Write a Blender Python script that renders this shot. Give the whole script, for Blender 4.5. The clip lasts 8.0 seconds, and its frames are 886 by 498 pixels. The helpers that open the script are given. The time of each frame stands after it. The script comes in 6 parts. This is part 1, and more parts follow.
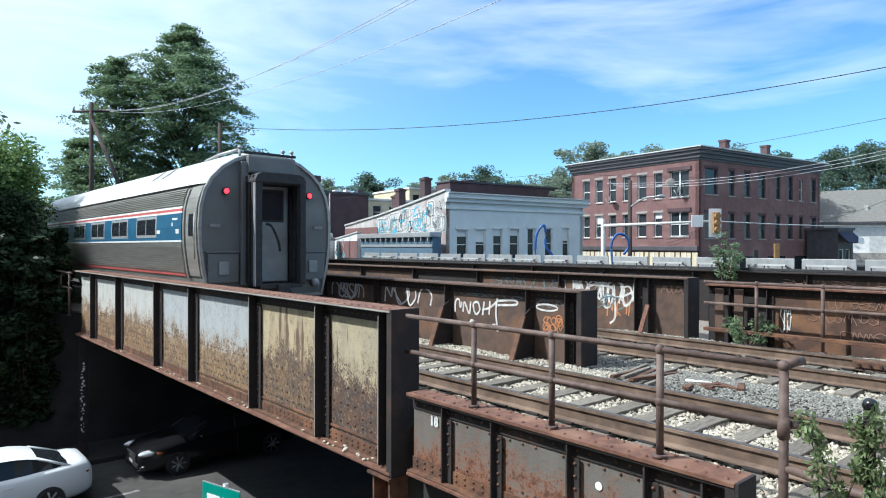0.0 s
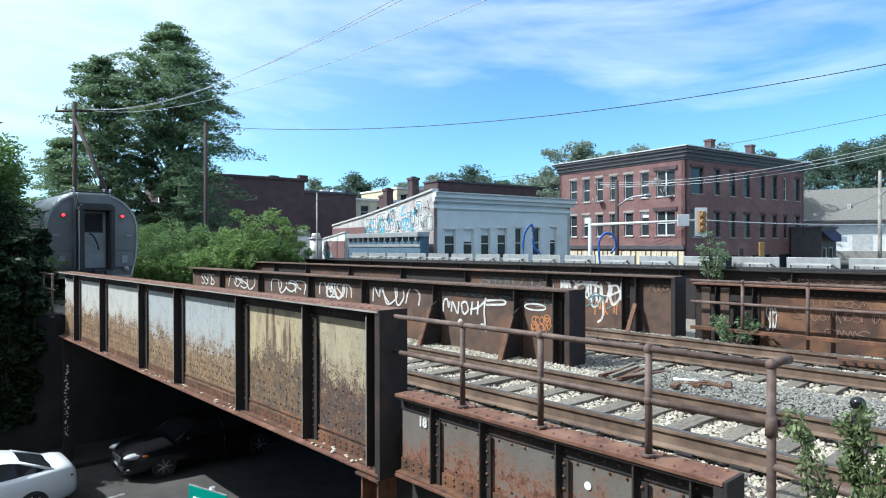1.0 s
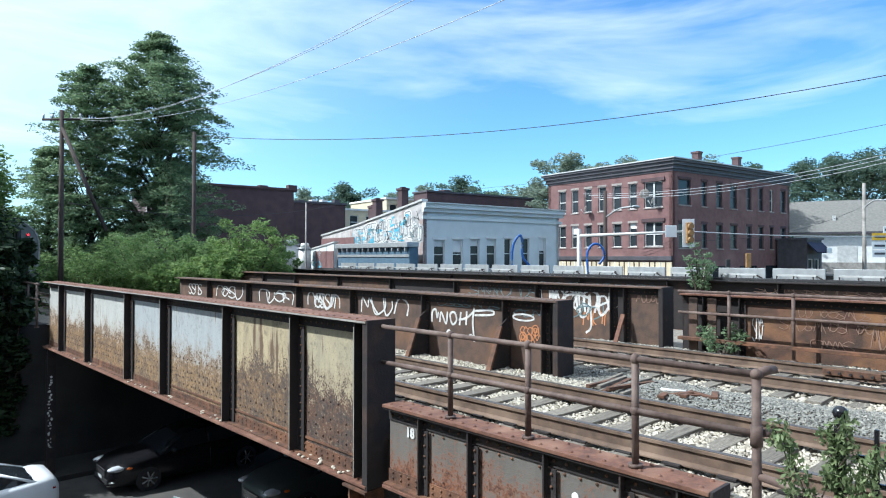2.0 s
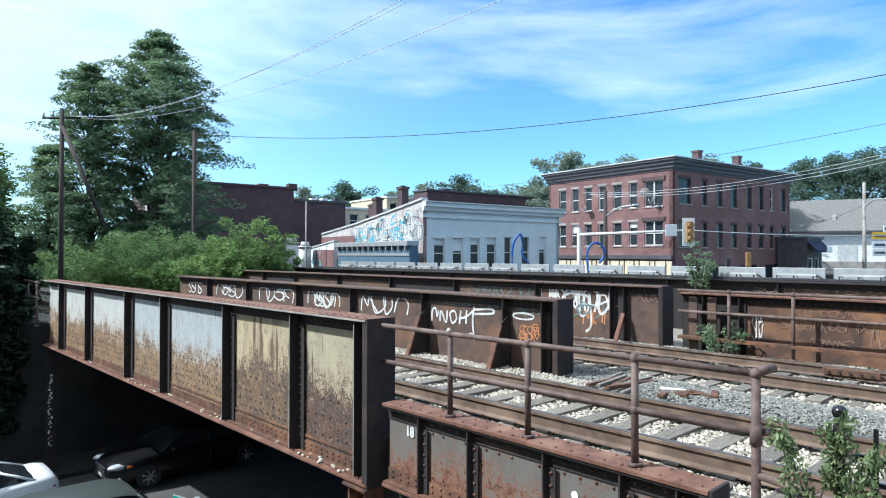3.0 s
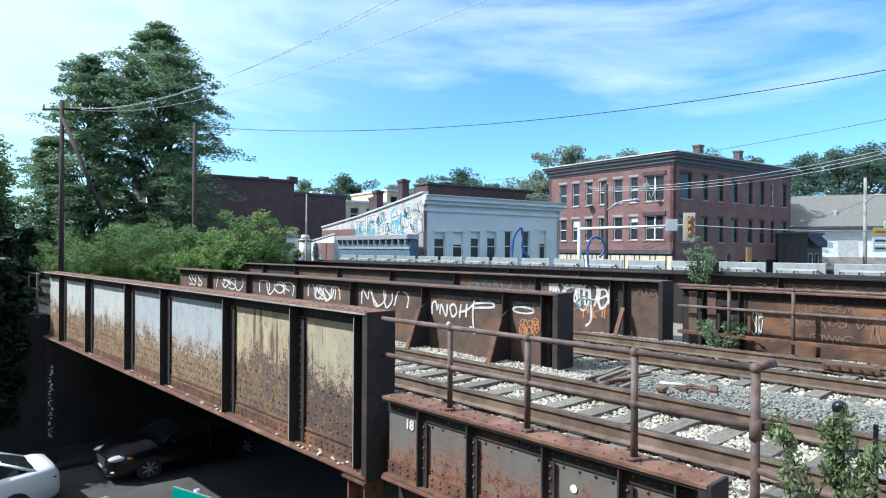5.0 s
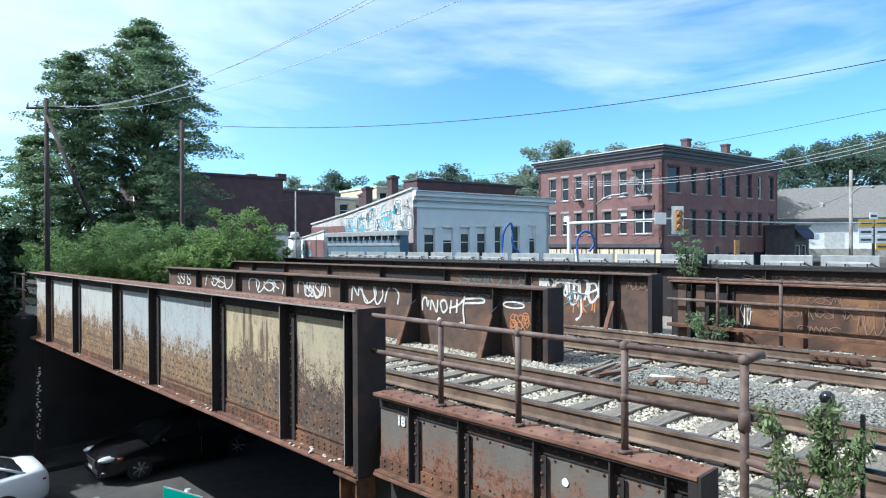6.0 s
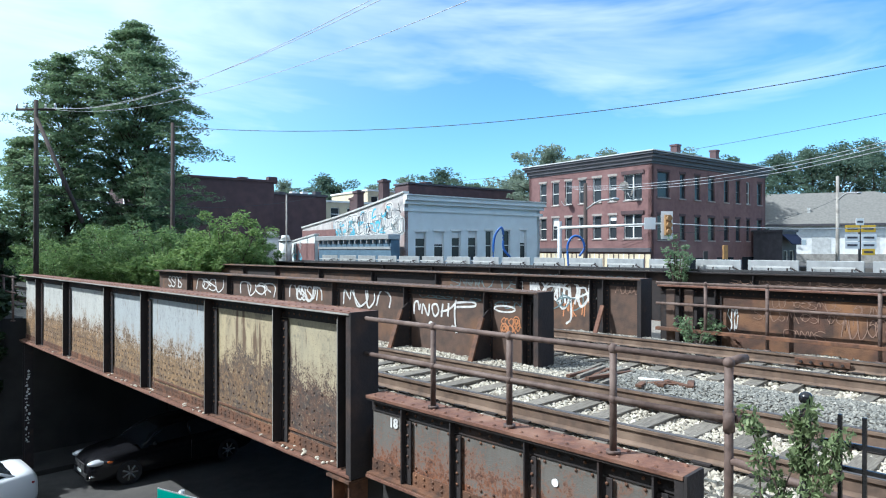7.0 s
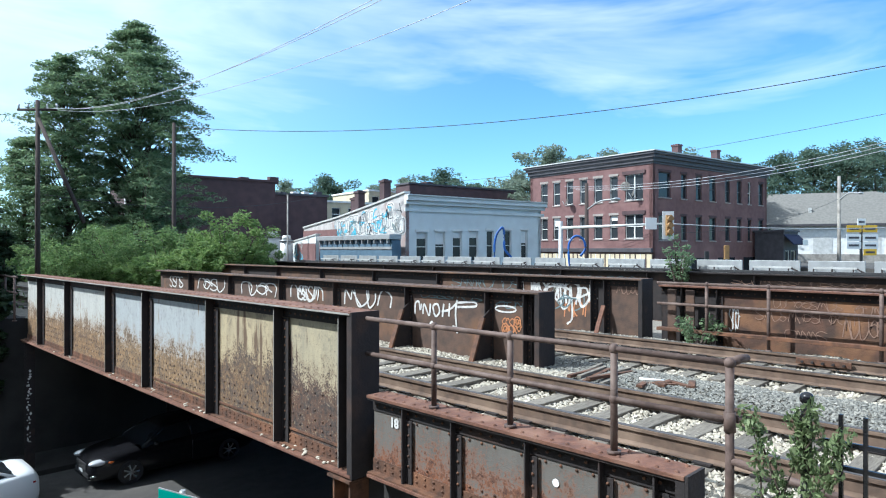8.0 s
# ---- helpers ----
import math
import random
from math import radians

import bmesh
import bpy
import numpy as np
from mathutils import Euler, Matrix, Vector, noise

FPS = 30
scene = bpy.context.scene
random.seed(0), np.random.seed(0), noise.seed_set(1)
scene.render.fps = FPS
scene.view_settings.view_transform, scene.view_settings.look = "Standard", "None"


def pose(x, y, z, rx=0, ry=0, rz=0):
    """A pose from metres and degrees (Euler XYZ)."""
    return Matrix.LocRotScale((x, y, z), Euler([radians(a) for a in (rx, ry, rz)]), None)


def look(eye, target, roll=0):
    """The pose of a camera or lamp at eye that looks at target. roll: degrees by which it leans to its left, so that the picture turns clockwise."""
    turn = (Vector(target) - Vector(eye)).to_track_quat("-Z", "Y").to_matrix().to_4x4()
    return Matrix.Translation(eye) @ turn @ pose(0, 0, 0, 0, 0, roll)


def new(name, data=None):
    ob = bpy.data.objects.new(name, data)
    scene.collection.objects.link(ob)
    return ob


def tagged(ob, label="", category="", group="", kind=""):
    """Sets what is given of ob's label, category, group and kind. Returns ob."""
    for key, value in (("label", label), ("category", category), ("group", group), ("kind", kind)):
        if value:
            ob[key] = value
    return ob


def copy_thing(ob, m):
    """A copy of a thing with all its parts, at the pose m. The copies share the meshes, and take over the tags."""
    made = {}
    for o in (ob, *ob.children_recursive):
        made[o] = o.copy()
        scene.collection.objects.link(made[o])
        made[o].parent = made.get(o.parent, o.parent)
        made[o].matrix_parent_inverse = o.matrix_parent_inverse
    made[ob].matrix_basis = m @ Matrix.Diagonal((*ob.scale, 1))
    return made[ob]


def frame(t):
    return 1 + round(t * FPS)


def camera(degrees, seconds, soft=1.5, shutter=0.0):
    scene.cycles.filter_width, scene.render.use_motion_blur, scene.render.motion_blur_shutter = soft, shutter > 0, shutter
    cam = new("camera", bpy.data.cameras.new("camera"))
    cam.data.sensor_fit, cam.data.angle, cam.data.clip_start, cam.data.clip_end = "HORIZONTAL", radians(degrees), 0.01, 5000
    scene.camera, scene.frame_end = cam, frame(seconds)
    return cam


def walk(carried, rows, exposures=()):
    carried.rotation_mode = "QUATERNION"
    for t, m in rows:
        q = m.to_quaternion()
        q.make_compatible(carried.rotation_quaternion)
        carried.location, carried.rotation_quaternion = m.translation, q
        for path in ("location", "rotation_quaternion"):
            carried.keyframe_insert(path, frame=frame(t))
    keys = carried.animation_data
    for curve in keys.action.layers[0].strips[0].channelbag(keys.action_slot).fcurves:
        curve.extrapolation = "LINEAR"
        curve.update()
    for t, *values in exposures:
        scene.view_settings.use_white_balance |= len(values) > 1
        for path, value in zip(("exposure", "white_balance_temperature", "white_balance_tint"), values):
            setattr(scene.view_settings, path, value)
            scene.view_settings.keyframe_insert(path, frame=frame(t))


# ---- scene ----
PATH = [
    (0.0, 0.051, 0.046, 1.765, 89.80, -0.11, -41.42),
    (0.5, 0.069, 0.053, 1.763, 89.63, 0.34, -41.50),
    (1.0, 0.068, 0.069, 1.768, 89.77, 0.09, -42.51),
    (1.5, 0.072, 0.059, 1.765, 90.71, -0.05, -43.46),
    (3.0, 0.074, 0.052, 1.766, 90.59, -0.11, -43.45),
    (3.5, 0.076, 0.056, 1.767, 90.28, 0.06, -43.43),
    (4.0, 0.079, 0.062, 1.765, 90.17, 0.01, -43.41),
    (4.5, 0.075, 0.058, 1.764, 90.15, -0.46, -43.17),
    (6.0, 0.090, 0.062, 1.764, 89.65, 0.23, -44.31),
    (6.5, -0.036, -0.024, 1.769, 89.91, 0.00, -45.03),
    (7.0, 0.001, 0.000, 1.771, 89.99, 0.01, -45.14),
    (7.5, 0.000, 0.000, 1.770, 90.00, 0.00, -45.00),
    (8.0, 0.003, -0.002, 1.770, 90.00, 0.00, -45.04),
]
cam = camera(69.5, 8.0, soft=1.1)
walk(cam, [(t, pose(*p)) for t, *p in PATH], [(0.0, 0.47, 5950, 6), (1.0, 0.50, 5920, 5), (3.0, 0.58, 5750, 5), (8.0, 0.57, 5750, 5)])

# ---- world and sun ----
SUN_FROM = Vector((-0.60, 0.46, 0.80)).normalized()
SUN_AZ = math.atan2(SUN_FROM.x, SUN_FROM.y)
world = bpy.data.worlds.new("sky")
scene.world = world
world.use_nodes = True
wn, wl = world.node_tree.nodes, world.node_tree.links
wn.clear()
sky = wn.new("ShaderNodeTexSky")
sky.sky_type, sky.sun_disc = "NISHITA", False
sky.sun_elevation, sky.sun_rotation = math.asin(SUN_FROM.z), SUN_AZ
sky.air_density, sky.dust_density, sky.ozone_density = 1.0, 0.3, 3.0
wc = wn.new("ShaderNodeTexCoord")
wm = wn.new("ShaderNodeMapping")
wm.inputs["Scale"].default_value = (1.5, 1.5, 7.5)
wm.inputs["Rotation"].default_value = (0.0, radians(6), 0.0)
wnoise = wn.new("ShaderNodeTexNoise")
wnoise.inputs["Scale"].default_value, wnoise.inputs["Detail"].default_value = 1.5, 5.0
wnoise.inputs["Roughness"].default_value, wnoise.inputs["Distortion"].default_value = 0.55, 0.5
wramp = wn.new("ShaderNodeValToRGB")
wramp.color_ramp.elements[0].position, wramp.color_ramp.elements[1].position = 0.40, 0.92
wmix = wn.new("ShaderNodeMixRGB")
wmix.inputs["Color2"].default_value = (8.5, 9.0, 9.5, 1)
wbg, wout = wn.new("ShaderNodeBackground"), wn.new("ShaderNodeOutputWorld")
wbg.inputs["Strength"].default_value = 0.11
wl.new(wc.outputs["Generated"], wm.inputs["Vector"])
wl.new(wm.outputs["Vector"], wnoise.inputs["Vector"])
wl.new(wramp.outputs["Color"], wmix.inputs["Fac"])
# the clear sky of the clip is a strong cyan blue
wtint = wn.new("ShaderNodeMixRGB")
wtint.blend_type = "MULTIPLY"
wtint.inputs["Fac"].default_value, wtint.inputs["Color2"].default_value = 1.0, (0.87, 1.21, 1.40, 1)
wl.new(sky.outputs["Color"], wtint.inputs["Color1"])
# bright haze round the sun
wdot = wn.new("ShaderNodeVectorMath")
wdot.operation = "DOT_PRODUCT"
wdot.inputs[1].default_value = SUN_FROM
# cloud thickens overhead and towards the sun
wsep = wn.new("ShaderNodeSeparateXYZ")
wl.new(wc.outputs["Generated"], wsep.inputs["Vector"])


def weigh(value, factor, rest):
    n = wn.new("ShaderNodeMath")
    n.operation = "MULTIPLY_ADD"
    wl.new(value, n.inputs[0])
    n.inputs[1].default_value = factor
    if isinstance(rest, float):
        n.inputs[2].default_value = rest
    else:
        wl.new(rest, n.inputs[2])
    return n.outputs[0]


wl.new(wc.outputs["Generated"], wdot.inputs[0])
wl.new(weigh(wnoise.outputs["Fac"], 0.9, weigh(wsep.outputs["Z"], 0.42, weigh(wdot.outputs["Value"], 0.17, -0.12))), wramp.inputs["Fac"])
whaze = wn.new("ShaderNodeMapRange")
whaze.interpolation_type = "SMOOTHSTEP"
whaze.inputs["From Min"].default_value, whaze.inputs["From Max"].default_value = 0.0, 0.8
whaze.inputs["To Max"].default_value = 0.54
whmix = wn.new("ShaderNodeMixRGB")
whmix.inputs["Color2"].default_value = (8.2, 9.0, 9.5, 1)
wl.new(wdot.outputs["Value"], whaze.inputs["Value"])
wl.new(whaze.outputs["Result"], whmix.inputs["Fac"])
wl.new(wtint.outputs["Color"], whmix.inputs["Color1"])
wl.new(whmix.outputs["Color"], wmix.inputs["Color1"])
wl.new(wmix.outputs["Color"], wbg.inputs["Color"])
wl.new(wbg.outputs["Background"], wout.inputs["Surface"])
sun_data = bpy.data.lights.new("sun", "SUN")
sun_data.energy, sun_data.angle, sun_data.color = 5.0, radians(0.5), (1.0, 0.975, 0.93)
sun = new("sun", sun_data)
sun.matrix_world = look((0, 0, 50), Vector((0, 0, 50)) - SUN_FROM)


# ---- materials ----
def material(name, base, rough=0.8, metal=0.0, second=None, scale=4.0, spread=(0.35, 0.65), third=None, third_scale=1.0,
             third_spread=(0.5, 0.7), bump=0.0, bump_scale=30.0, stretch=(1, 1, 1), vary=0.0, detail=6.0, spec=0.5):
    """A worn surface: base and second colour by a fine noise, third in larger stains, a bump, and a spread of value from object to object."""
    m = bpy.data.materials.new(name)
    m.use_nodes = True
    nt = m.node_tree
    bsdf = nt.nodes["Principled BSDF"]
    bsdf.inputs["Roughness"].default_value, bsdf.inputs["Metallic"].default_value = rough, metal
    bsdf.inputs["Specular IOR Level"].default_value = spec
    co = nt.nodes.new("ShaderNodeTexCoord")
    mp = nt.nodes.new("ShaderNodeMapping")
    mp.inputs["Scale"].default_value = stretch
    nt.links.new(co.outputs["Object"], mp.inputs["Vector"])
    col = nt.nodes.new("ShaderNodeRGB").outputs[0]
    col.default_value = (*base, 1)

    def stain(col, colour, sc, sp, det):
        n = nt.nodes.new("ShaderNodeTexNoise")
        n.inputs["Scale"].default_value, n.inputs["Detail"].default_value = sc, det
        r = nt.nodes.new("ShaderNodeValToRGB")
        r.color_ramp.elements[0].position, r.color_ramp.elements[1].position = sp
        x = nt.nodes.new("ShaderNodeMixRGB")
        x.inputs["Color2"].default_value = (*colour, 1)
        nt.links.new(mp.outputs["Vector"], n.inputs["Vector"])
        nt.links.new(n.outputs["Fac"], r.inputs["Fac"])
        nt.links.new(r.outputs["Color"], x.inputs["Fac"])
        nt.links.new(col, x.inputs["Color1"])
        return x.outputs["Color"]

    if second:
        col = stain(col, second, scale, spread, detail)
    if third:
        col = stain(col, third, third_scale, third_spread, 4.0)
    if vary:
        info = nt.nodes.new("ShaderNodeObjectInfo")
        rng = nt.nodes.new("ShaderNodeMapRange")
        rng.inputs["To Min"].default_value, rng.inputs["To Max"].default_value = 1 - vary, 1 + vary
        hsv = nt.nodes.new("ShaderNodeHueSaturation")
        nt.links.new(info.outputs["Random"], rng.inputs["Value"])
        nt.links.new(rng.outputs["Result"], hsv.inputs["Value"])
        nt.links.new(col, hsv.inputs["Color"])
        col = hsv.outputs["Color"]
    nt.links.new(col, bsdf.inputs["Base Color"])
    if bump:
        n = nt.nodes.new("ShaderNodeTexNoise")
        n.inputs["Scale"].default_value, n.inputs["Detail"].default_value = bump_scale, 4.0
        b = nt.nodes.new("ShaderNodeBump")
        b.inputs["Strength"].default_value, b.inputs["Distance"].default_value = bump, 0.02
        nt.links.new(mp.outputs["Vector"], n.inputs["Vector"])
        nt.links.new(n.outputs["Fac"], b.inputs["Height"])
        nt.links.new(b.outputs["Normal"], bsdf.inputs["Normal"])
    return m


def island_material(name, colours, rough=0.9, bump=0.3, bump_scale=40.0):
    """Many loose pieces in one mesh, each of its own shade."""
    m = bpy.data.materials.new(name)
    m.use_nodes = True
    nt = m.node_tree
    bsdf = nt.nodes["Principled BSDF"]
    bsdf.inputs["Roughness"].default_value = rough
    geo = nt.nodes.new("ShaderNodeNewGeometry")
    r = nt.nodes.new("ShaderNodeValToRGB")
    r.color_ramp.elements.remove(r.color_ramp.elements[1])
    for i, c in enumerate(colours):
        e = r.color_ramp.elements[0] if i == 0 else r.color_ramp.elements.new(i / (len(colours) - 1))
        e.color = (*c, 1)
    nt.links.new(geo.outputs["Random Per Island"], r.inputs["Fac"])
    nt.links.new(r.outputs["Color"], bsdf.inputs["Base Color"])
    n = nt.nodes.new("ShaderNodeTexNoise")
    n.inputs["Scale"].default_value = bump_scale
    b = nt.nodes.new("ShaderNodeBump")
    b.inputs["Strength"].default_value, b.inputs["Distance"].default_value = bump, 0.02
    nt.links.new(n.outputs["Fac"], b.inputs["Height"])
    nt.links.new(b.outputs["Normal"], bsdf.inputs["Normal"])
    return m


def leaf_material(name, dark, light, through_light=0.35):
    m = bpy.data.materials.new(name)
    m.use_nodes = True
    nt = m.node_tree
    nt.nodes.clear()
    geo = nt.nodes.new("ShaderNodeNewGeometry")
    r = nt.nodes.new("ShaderNodeValToRGB")
    r.color_ramp.elements[0].color, r.color_ramp.elements[1].color = (*dark, 1), (*light, 1)
    d = nt.nodes.new("ShaderNodeBsdfPrincipled")
    d.inputs["Roughness"].default_value = 0.6
    d.inputs["Specular IOR Level"].default_value = 0.25
    t = nt.nodes.new("ShaderNodeBsdfTranslucent")
    x = nt.nodes.new("ShaderNodeMixShader")
    x.inputs["Fac"].default_value = through_light
    o = nt.nodes.new("ShaderNodeOutputMaterial")
    nt.links.new(geo.outputs["Random Per Island"], r.inputs["Fac"])
    nt.links.new(r.outputs["Color"], d.inputs["Base Color"])
    nt.links.new(r.outputs["Color"], t.inputs["Color"])
    nt.links.new(d.outputs["BSDF"], x.inputs[1])
    nt.links.new(t.outputs["BSDF"], x.inputs[2])
    nt.links.new(x.outputs["Shader"], o.inputs["Surface"])
    return m


def weathered_panel(name, paint, paint_dark, rust, rust_dark, low, high, amount):
    """Old paint that flakes to rust, more of it towards the lower edge, with runs down the plate."""
    m = bpy.data.materials.new(name)
    m.use_nodes = True
    nt = m.node_tree
    L = nt.links.new
    bsdf = nt.nodes["Principled BSDF"]
    bsdf.inputs["Roughness"].default_value = 0.75
    co = nt.nodes.new("ShaderNodeTexCoord")
    runs = nt.nodes.new("ShaderNodeMapping")
    runs.inputs["Scale"].default_value = (5, 5, 1.3)

    def noise_of(vec, sc, det=8.0, rough=0.65):
        n = nt.nodes.new("ShaderNodeTexNoise")
        n.inputs["Scale"].default_value, n.inputs["Detail"].default_value, n.inputs["Roughness"].default_value = sc, det, rough
        L(vec, n.inputs["Vector"])
        return n.outputs["Fac"]

    def ramp(v, a, b):
        r = nt.nodes.new("ShaderNodeMapRange")
        r.inputs["From Min"].default_value, r.inputs["From Max"].default_value = a, b
        L(v, r.inputs["Value"])
        return r.outputs["Result"]

    def mix(f, a, b):
        x = nt.nodes.new("ShaderNodeMixRGB")
        L(f, x.inputs["Fac"])
        for s, v in (("Color1", a), ("Color2", b)):
            if isinstance(v, tuple):
                x.inputs[s].default_value = (*v, 1)
            else:
                L(v, x.inputs[s])
        return x.outputs["Color"]

    def add(a, b, k):
        n = nt.nodes.new("ShaderNodeMath")
        n.operation = "MULTIPLY_ADD"
        L(a, n.inputs[0])
        n.inputs[1].default_value = k
        L(b, n.inputs[2])
        return n.outputs[0]

    L(co.outputs["Object"], runs.inputs["Vector"])
    sep = nt.nodes.new("ShaderNodeSeparateXYZ")
    L(co.outputs["Object"], sep.inputs["Vector"])
    height = ramp(sep.outputs["Z"], high, low)
    streak = noise_of(runs.outputs["Vector"], 1.0)
    blotch = noise_of(co.outputs["Object"], 3.0)
    fleck = noise_of(co.outputs["Object"], 14.0)
    # the flaking edge is ragged at two sizes; ochre bleeds out above it
    grit = noise_of(co.outputs["Object"], 38.0, 4.0)
    mask = add(height, add(streak, add(fleck, add(blotch, grit, 1.0), 0.55), 0.42), 1.25)
    rusty = ramp(mask, 2.02 - amount, 2.10 - amount)
    bleed = ramp(mask, 1.84 - amount, 2.08 - amount)
    tint = mix(ramp(streak, 0.42, 0.72), paint, paint_dark)
    tint = mix(ramp(add(blotch, fleck, 0.8), 0.92, 1.12), tint, tuple(0.80 * a for a in paint_dark))
    tint = mix(ramp(grit, 0.60, 0.68), tint, tuple(0.5 * a + 0.5 * b for a, b in zip(paint_dark, rust_dark)))
    ochre = tuple(0.45 * a + 0.55 * b for a, b in zip(paint, rust))
    tint = mix(bleed, tint, ochre)
    rc = mix(ramp(add(grit, add(fleck, blotch, 1.0), 0.6), 1.18, 1.46), rust, rust_dark)
    pits = noise_of(co.outputs["Object"], 21.0, 6.0, 0.7)
    rc = mix(ramp(pits, 0.54, 0.60), rc, tuple(0.55 * a for a in rust_dark))
    rc = mix(ramp(pits, 0.42, 0.36), rc, tuple(0.42 * a + 0.58 * b for a, b in zip(paint, rust)))
    thin = nt.nodes.new("ShaderNodeMapping")
    thin.inputs["Scale"].default_value = (11, 11, 0.55)
    L(co.outputs["Object"], thin.inputs["Vector"])
    run = noise_of(thin.outputs["Vector"], 1.0, 5.0, 0.6)
    patch = noise_of(co.outputs["Object"], 1.3, 3.0, 0.5)
    runs_mask = ramp(add(run, patch, 1.3), 1.37 - 1.15 * amount, 1.48 - 1.15 * amount)
    tint = mix(runs_mask, tint, tuple(0.5 * a + 0.5 * b for a, b in zip(rust, rust_dark)))
    L(mix(rusty, tint, rc), bsdf.inputs["Base Color"])
    b = nt.nodes.new("ShaderNodeBump")
    b.inputs["Strength"].default_value, b.inputs["Distance"].default_value = 0.35, 0.01
    L(mask, b.inputs["Height"])
    L(b.outputs["Normal"], bsdf.inputs["Normal"])
    return m


def glass_material(name, tint=(0.02, 0.025, 0.03), rough=0.05, spec=0.3):
    m = bpy.data.materials.new(name)
    m.use_nodes = True
    b = m.node_tree.nodes["Principled BSDF"]
    b.inputs["Base Color"].default_value = (*tint, 1)
    b.inputs["Roughness"].default_value = rough
    b.inputs["Specular IOR Level"].default_value = spec
    return m


def glow_material(name, colour, strength):
    m = material(name, colour, 0.3)
    b = m.node_tree.nodes["Principled BSDF"]
    b.inputs["Emission Color"].default_value = (*colour, 1)
    b.inputs["Emission Strength"].default_value = strength
    return m


RUST = material("rust_steel", (0.145, 0.068, 0.038), 0.85, 0.1, (0.066, 0.036, 0.024), 9, third=(0.24, 0.11, 0.055), third_scale=2.2, third_spread=(0.55, 0.75), bump=0.3)
# rust darkened so its colour holds the shade on stiffeners and end posts
RUST_SHADE_DARK = material("shade_dark_rust_steel", (0.026, 0.019, 0.018), 0.85, 0.0, (0.018, 0.015, 0.015), 7, third=(0.075, 0.040, 0.028), third_scale=1.6, third_spread=(0.58, 0.8), bump=0.3)
RUST_RED = material("red_rust_flange", (0.165, 0.075, 0.046), 0.85, 0.0, (0.092, 0.041, 0.027), 12, third=(0.215, 0.115, 0.075), third_scale=3, bump=0.4)
RUST_WEB = material("brown_rust_web", (0.11, 0.066, 0.046), 0.85, 0.0, (0.067, 0.044, 0.034), 5, third=(0.175, 0.088, 0.045), third_scale=1.3, third_spread=(0.55, 0.75), bump=0.3)
RUST_ORANGE = material("orange_rust_web", (0.105, 0.052, 0.034), 0.85, 0.0, (0.056, 0.034, 0.025), 5, third=(0.23, 0.115, 0.055), third_scale=1.1, third_spread=(0.5, 0.66), bump=0.3)
PANEL_WHITE = weathered_panel("flaking_white_paint", (0.44, 0.435, 0.40), (0.36, 0.355, 0.33), (0.26, 0.15, 0.065), (0.115, 0.072, 0.043), -0.80, 0.75, 0.0)
PANEL_BLUE = weathered_panel("flaking_blue_white_paint", (0.36, 0.38, 0.38), (0.30, 0.312, 0.312), (0.27, 0.165, 0.075), (0.12, 0.08, 0.05), -0.80, 0.75, -0.03)
PANEL_STAINED = weathered_panel("stained_ochre_paint", (0.42, 0.342, 0.21), (0.27, 0.225, 0.15), (0.17, 0.10, 0.05), (0.085, 0.062, 0.048), -0.80, 0.75, 0.10)
PANEL_YELLOW = weathered_panel("flaking_yellowed_paint", (0.40, 0.34, 0.22), (0.28, 0.25, 0.18), (0.11, 0.056, 0.034), (0.062, 0.047, 0.04), -0.80, 0.75, 0.06)
PANEL_GREY = weathered_panel("dull_grey_paint_with_rust", (0.132, 0.120, 0.106), (0.095, 0.086, 0.075), (0.24, 0.085, 0.034), (0.10, 0.045, 0.028), -1.5, 0.5, -0.05)
PIPE = material("brown_rusty_pipe", (0.125, 0.083, 0.068), 0.7, 0.1, (0.075, 0.048, 0.039), 14, third=(0.165, 0.12, 0.10), third_scale=4, bump=0.25)
RAIL_HEAD = material("worn_rail_head", (0.13, 0.115, 0.105), 0.5, 0.4, (0.085, 0.072, 0.064), 6, stretch=(8, 0.6, 8))
RAIL_SIDE = material("rusty_rail_side", (0.145, 0.095, 0.066), 0.85, 0.0, (0.085, 0.058, 0.043), 7, third=(0.20, 0.14, 0.10), third_scale=2, bump=0.2)
SLEEPER = material("weathered_timber_sleeper", (0.20, 0.178, 0.145), 0.9, 0.0, (0.105, 0.092, 0.075), 7, stretch=(0.9, 9, 9), third=(0.085, 0.072, 0.065), third_scale=3, third_spread=(0.6, 0.75), bump=0.5, bump_scale=9, vary=0.22)
STONE = island_material("ballast_stone", [(0.40, 0.36, 0.285), (0.27, 0.24, 0.19), (0.47, 0.43, 0.35), (0.34, 0.30, 0.235), (0.56, 0.52, 0.43), (0.22, 0.19, 0.155), (0.43, 0.39, 0.31)])
STONE_GREY = island_material("grey_ballast_stone", [(0.15, 0.15, 0.135), (0.215, 0.21, 0.185), (0.11, 0.11, 0.10), (0.30, 0.29, 0.255), (0.175, 0.17, 0.15)])
BALLAST = material("ballast_bed", (0.27, 0.245, 0.205), 0.95, 0.0, (0.15, 0.135, 0.115), 14, bump=0.8, bump_scale=14)
# stained concrete, base near black: the shade under the bridge is coloured in
ABUTMENT = material("shade_dark_concrete", (0.03, 0.028, 0.026), 0.95, 0.0, (0.018, 0.017, 0.016), 1.5, third=(0.045, 0.042, 0.038), third_scale=0.5, bump=0.25)
ASPHALT = material("asphalt", (0.066, 0.062, 0.058), 0.9, 0.0, (0.046, 0.044, 0.042), 3, third=(0.085, 0.078, 0.072), third_scale=0.4, bump=0.3, bump_scale=60)
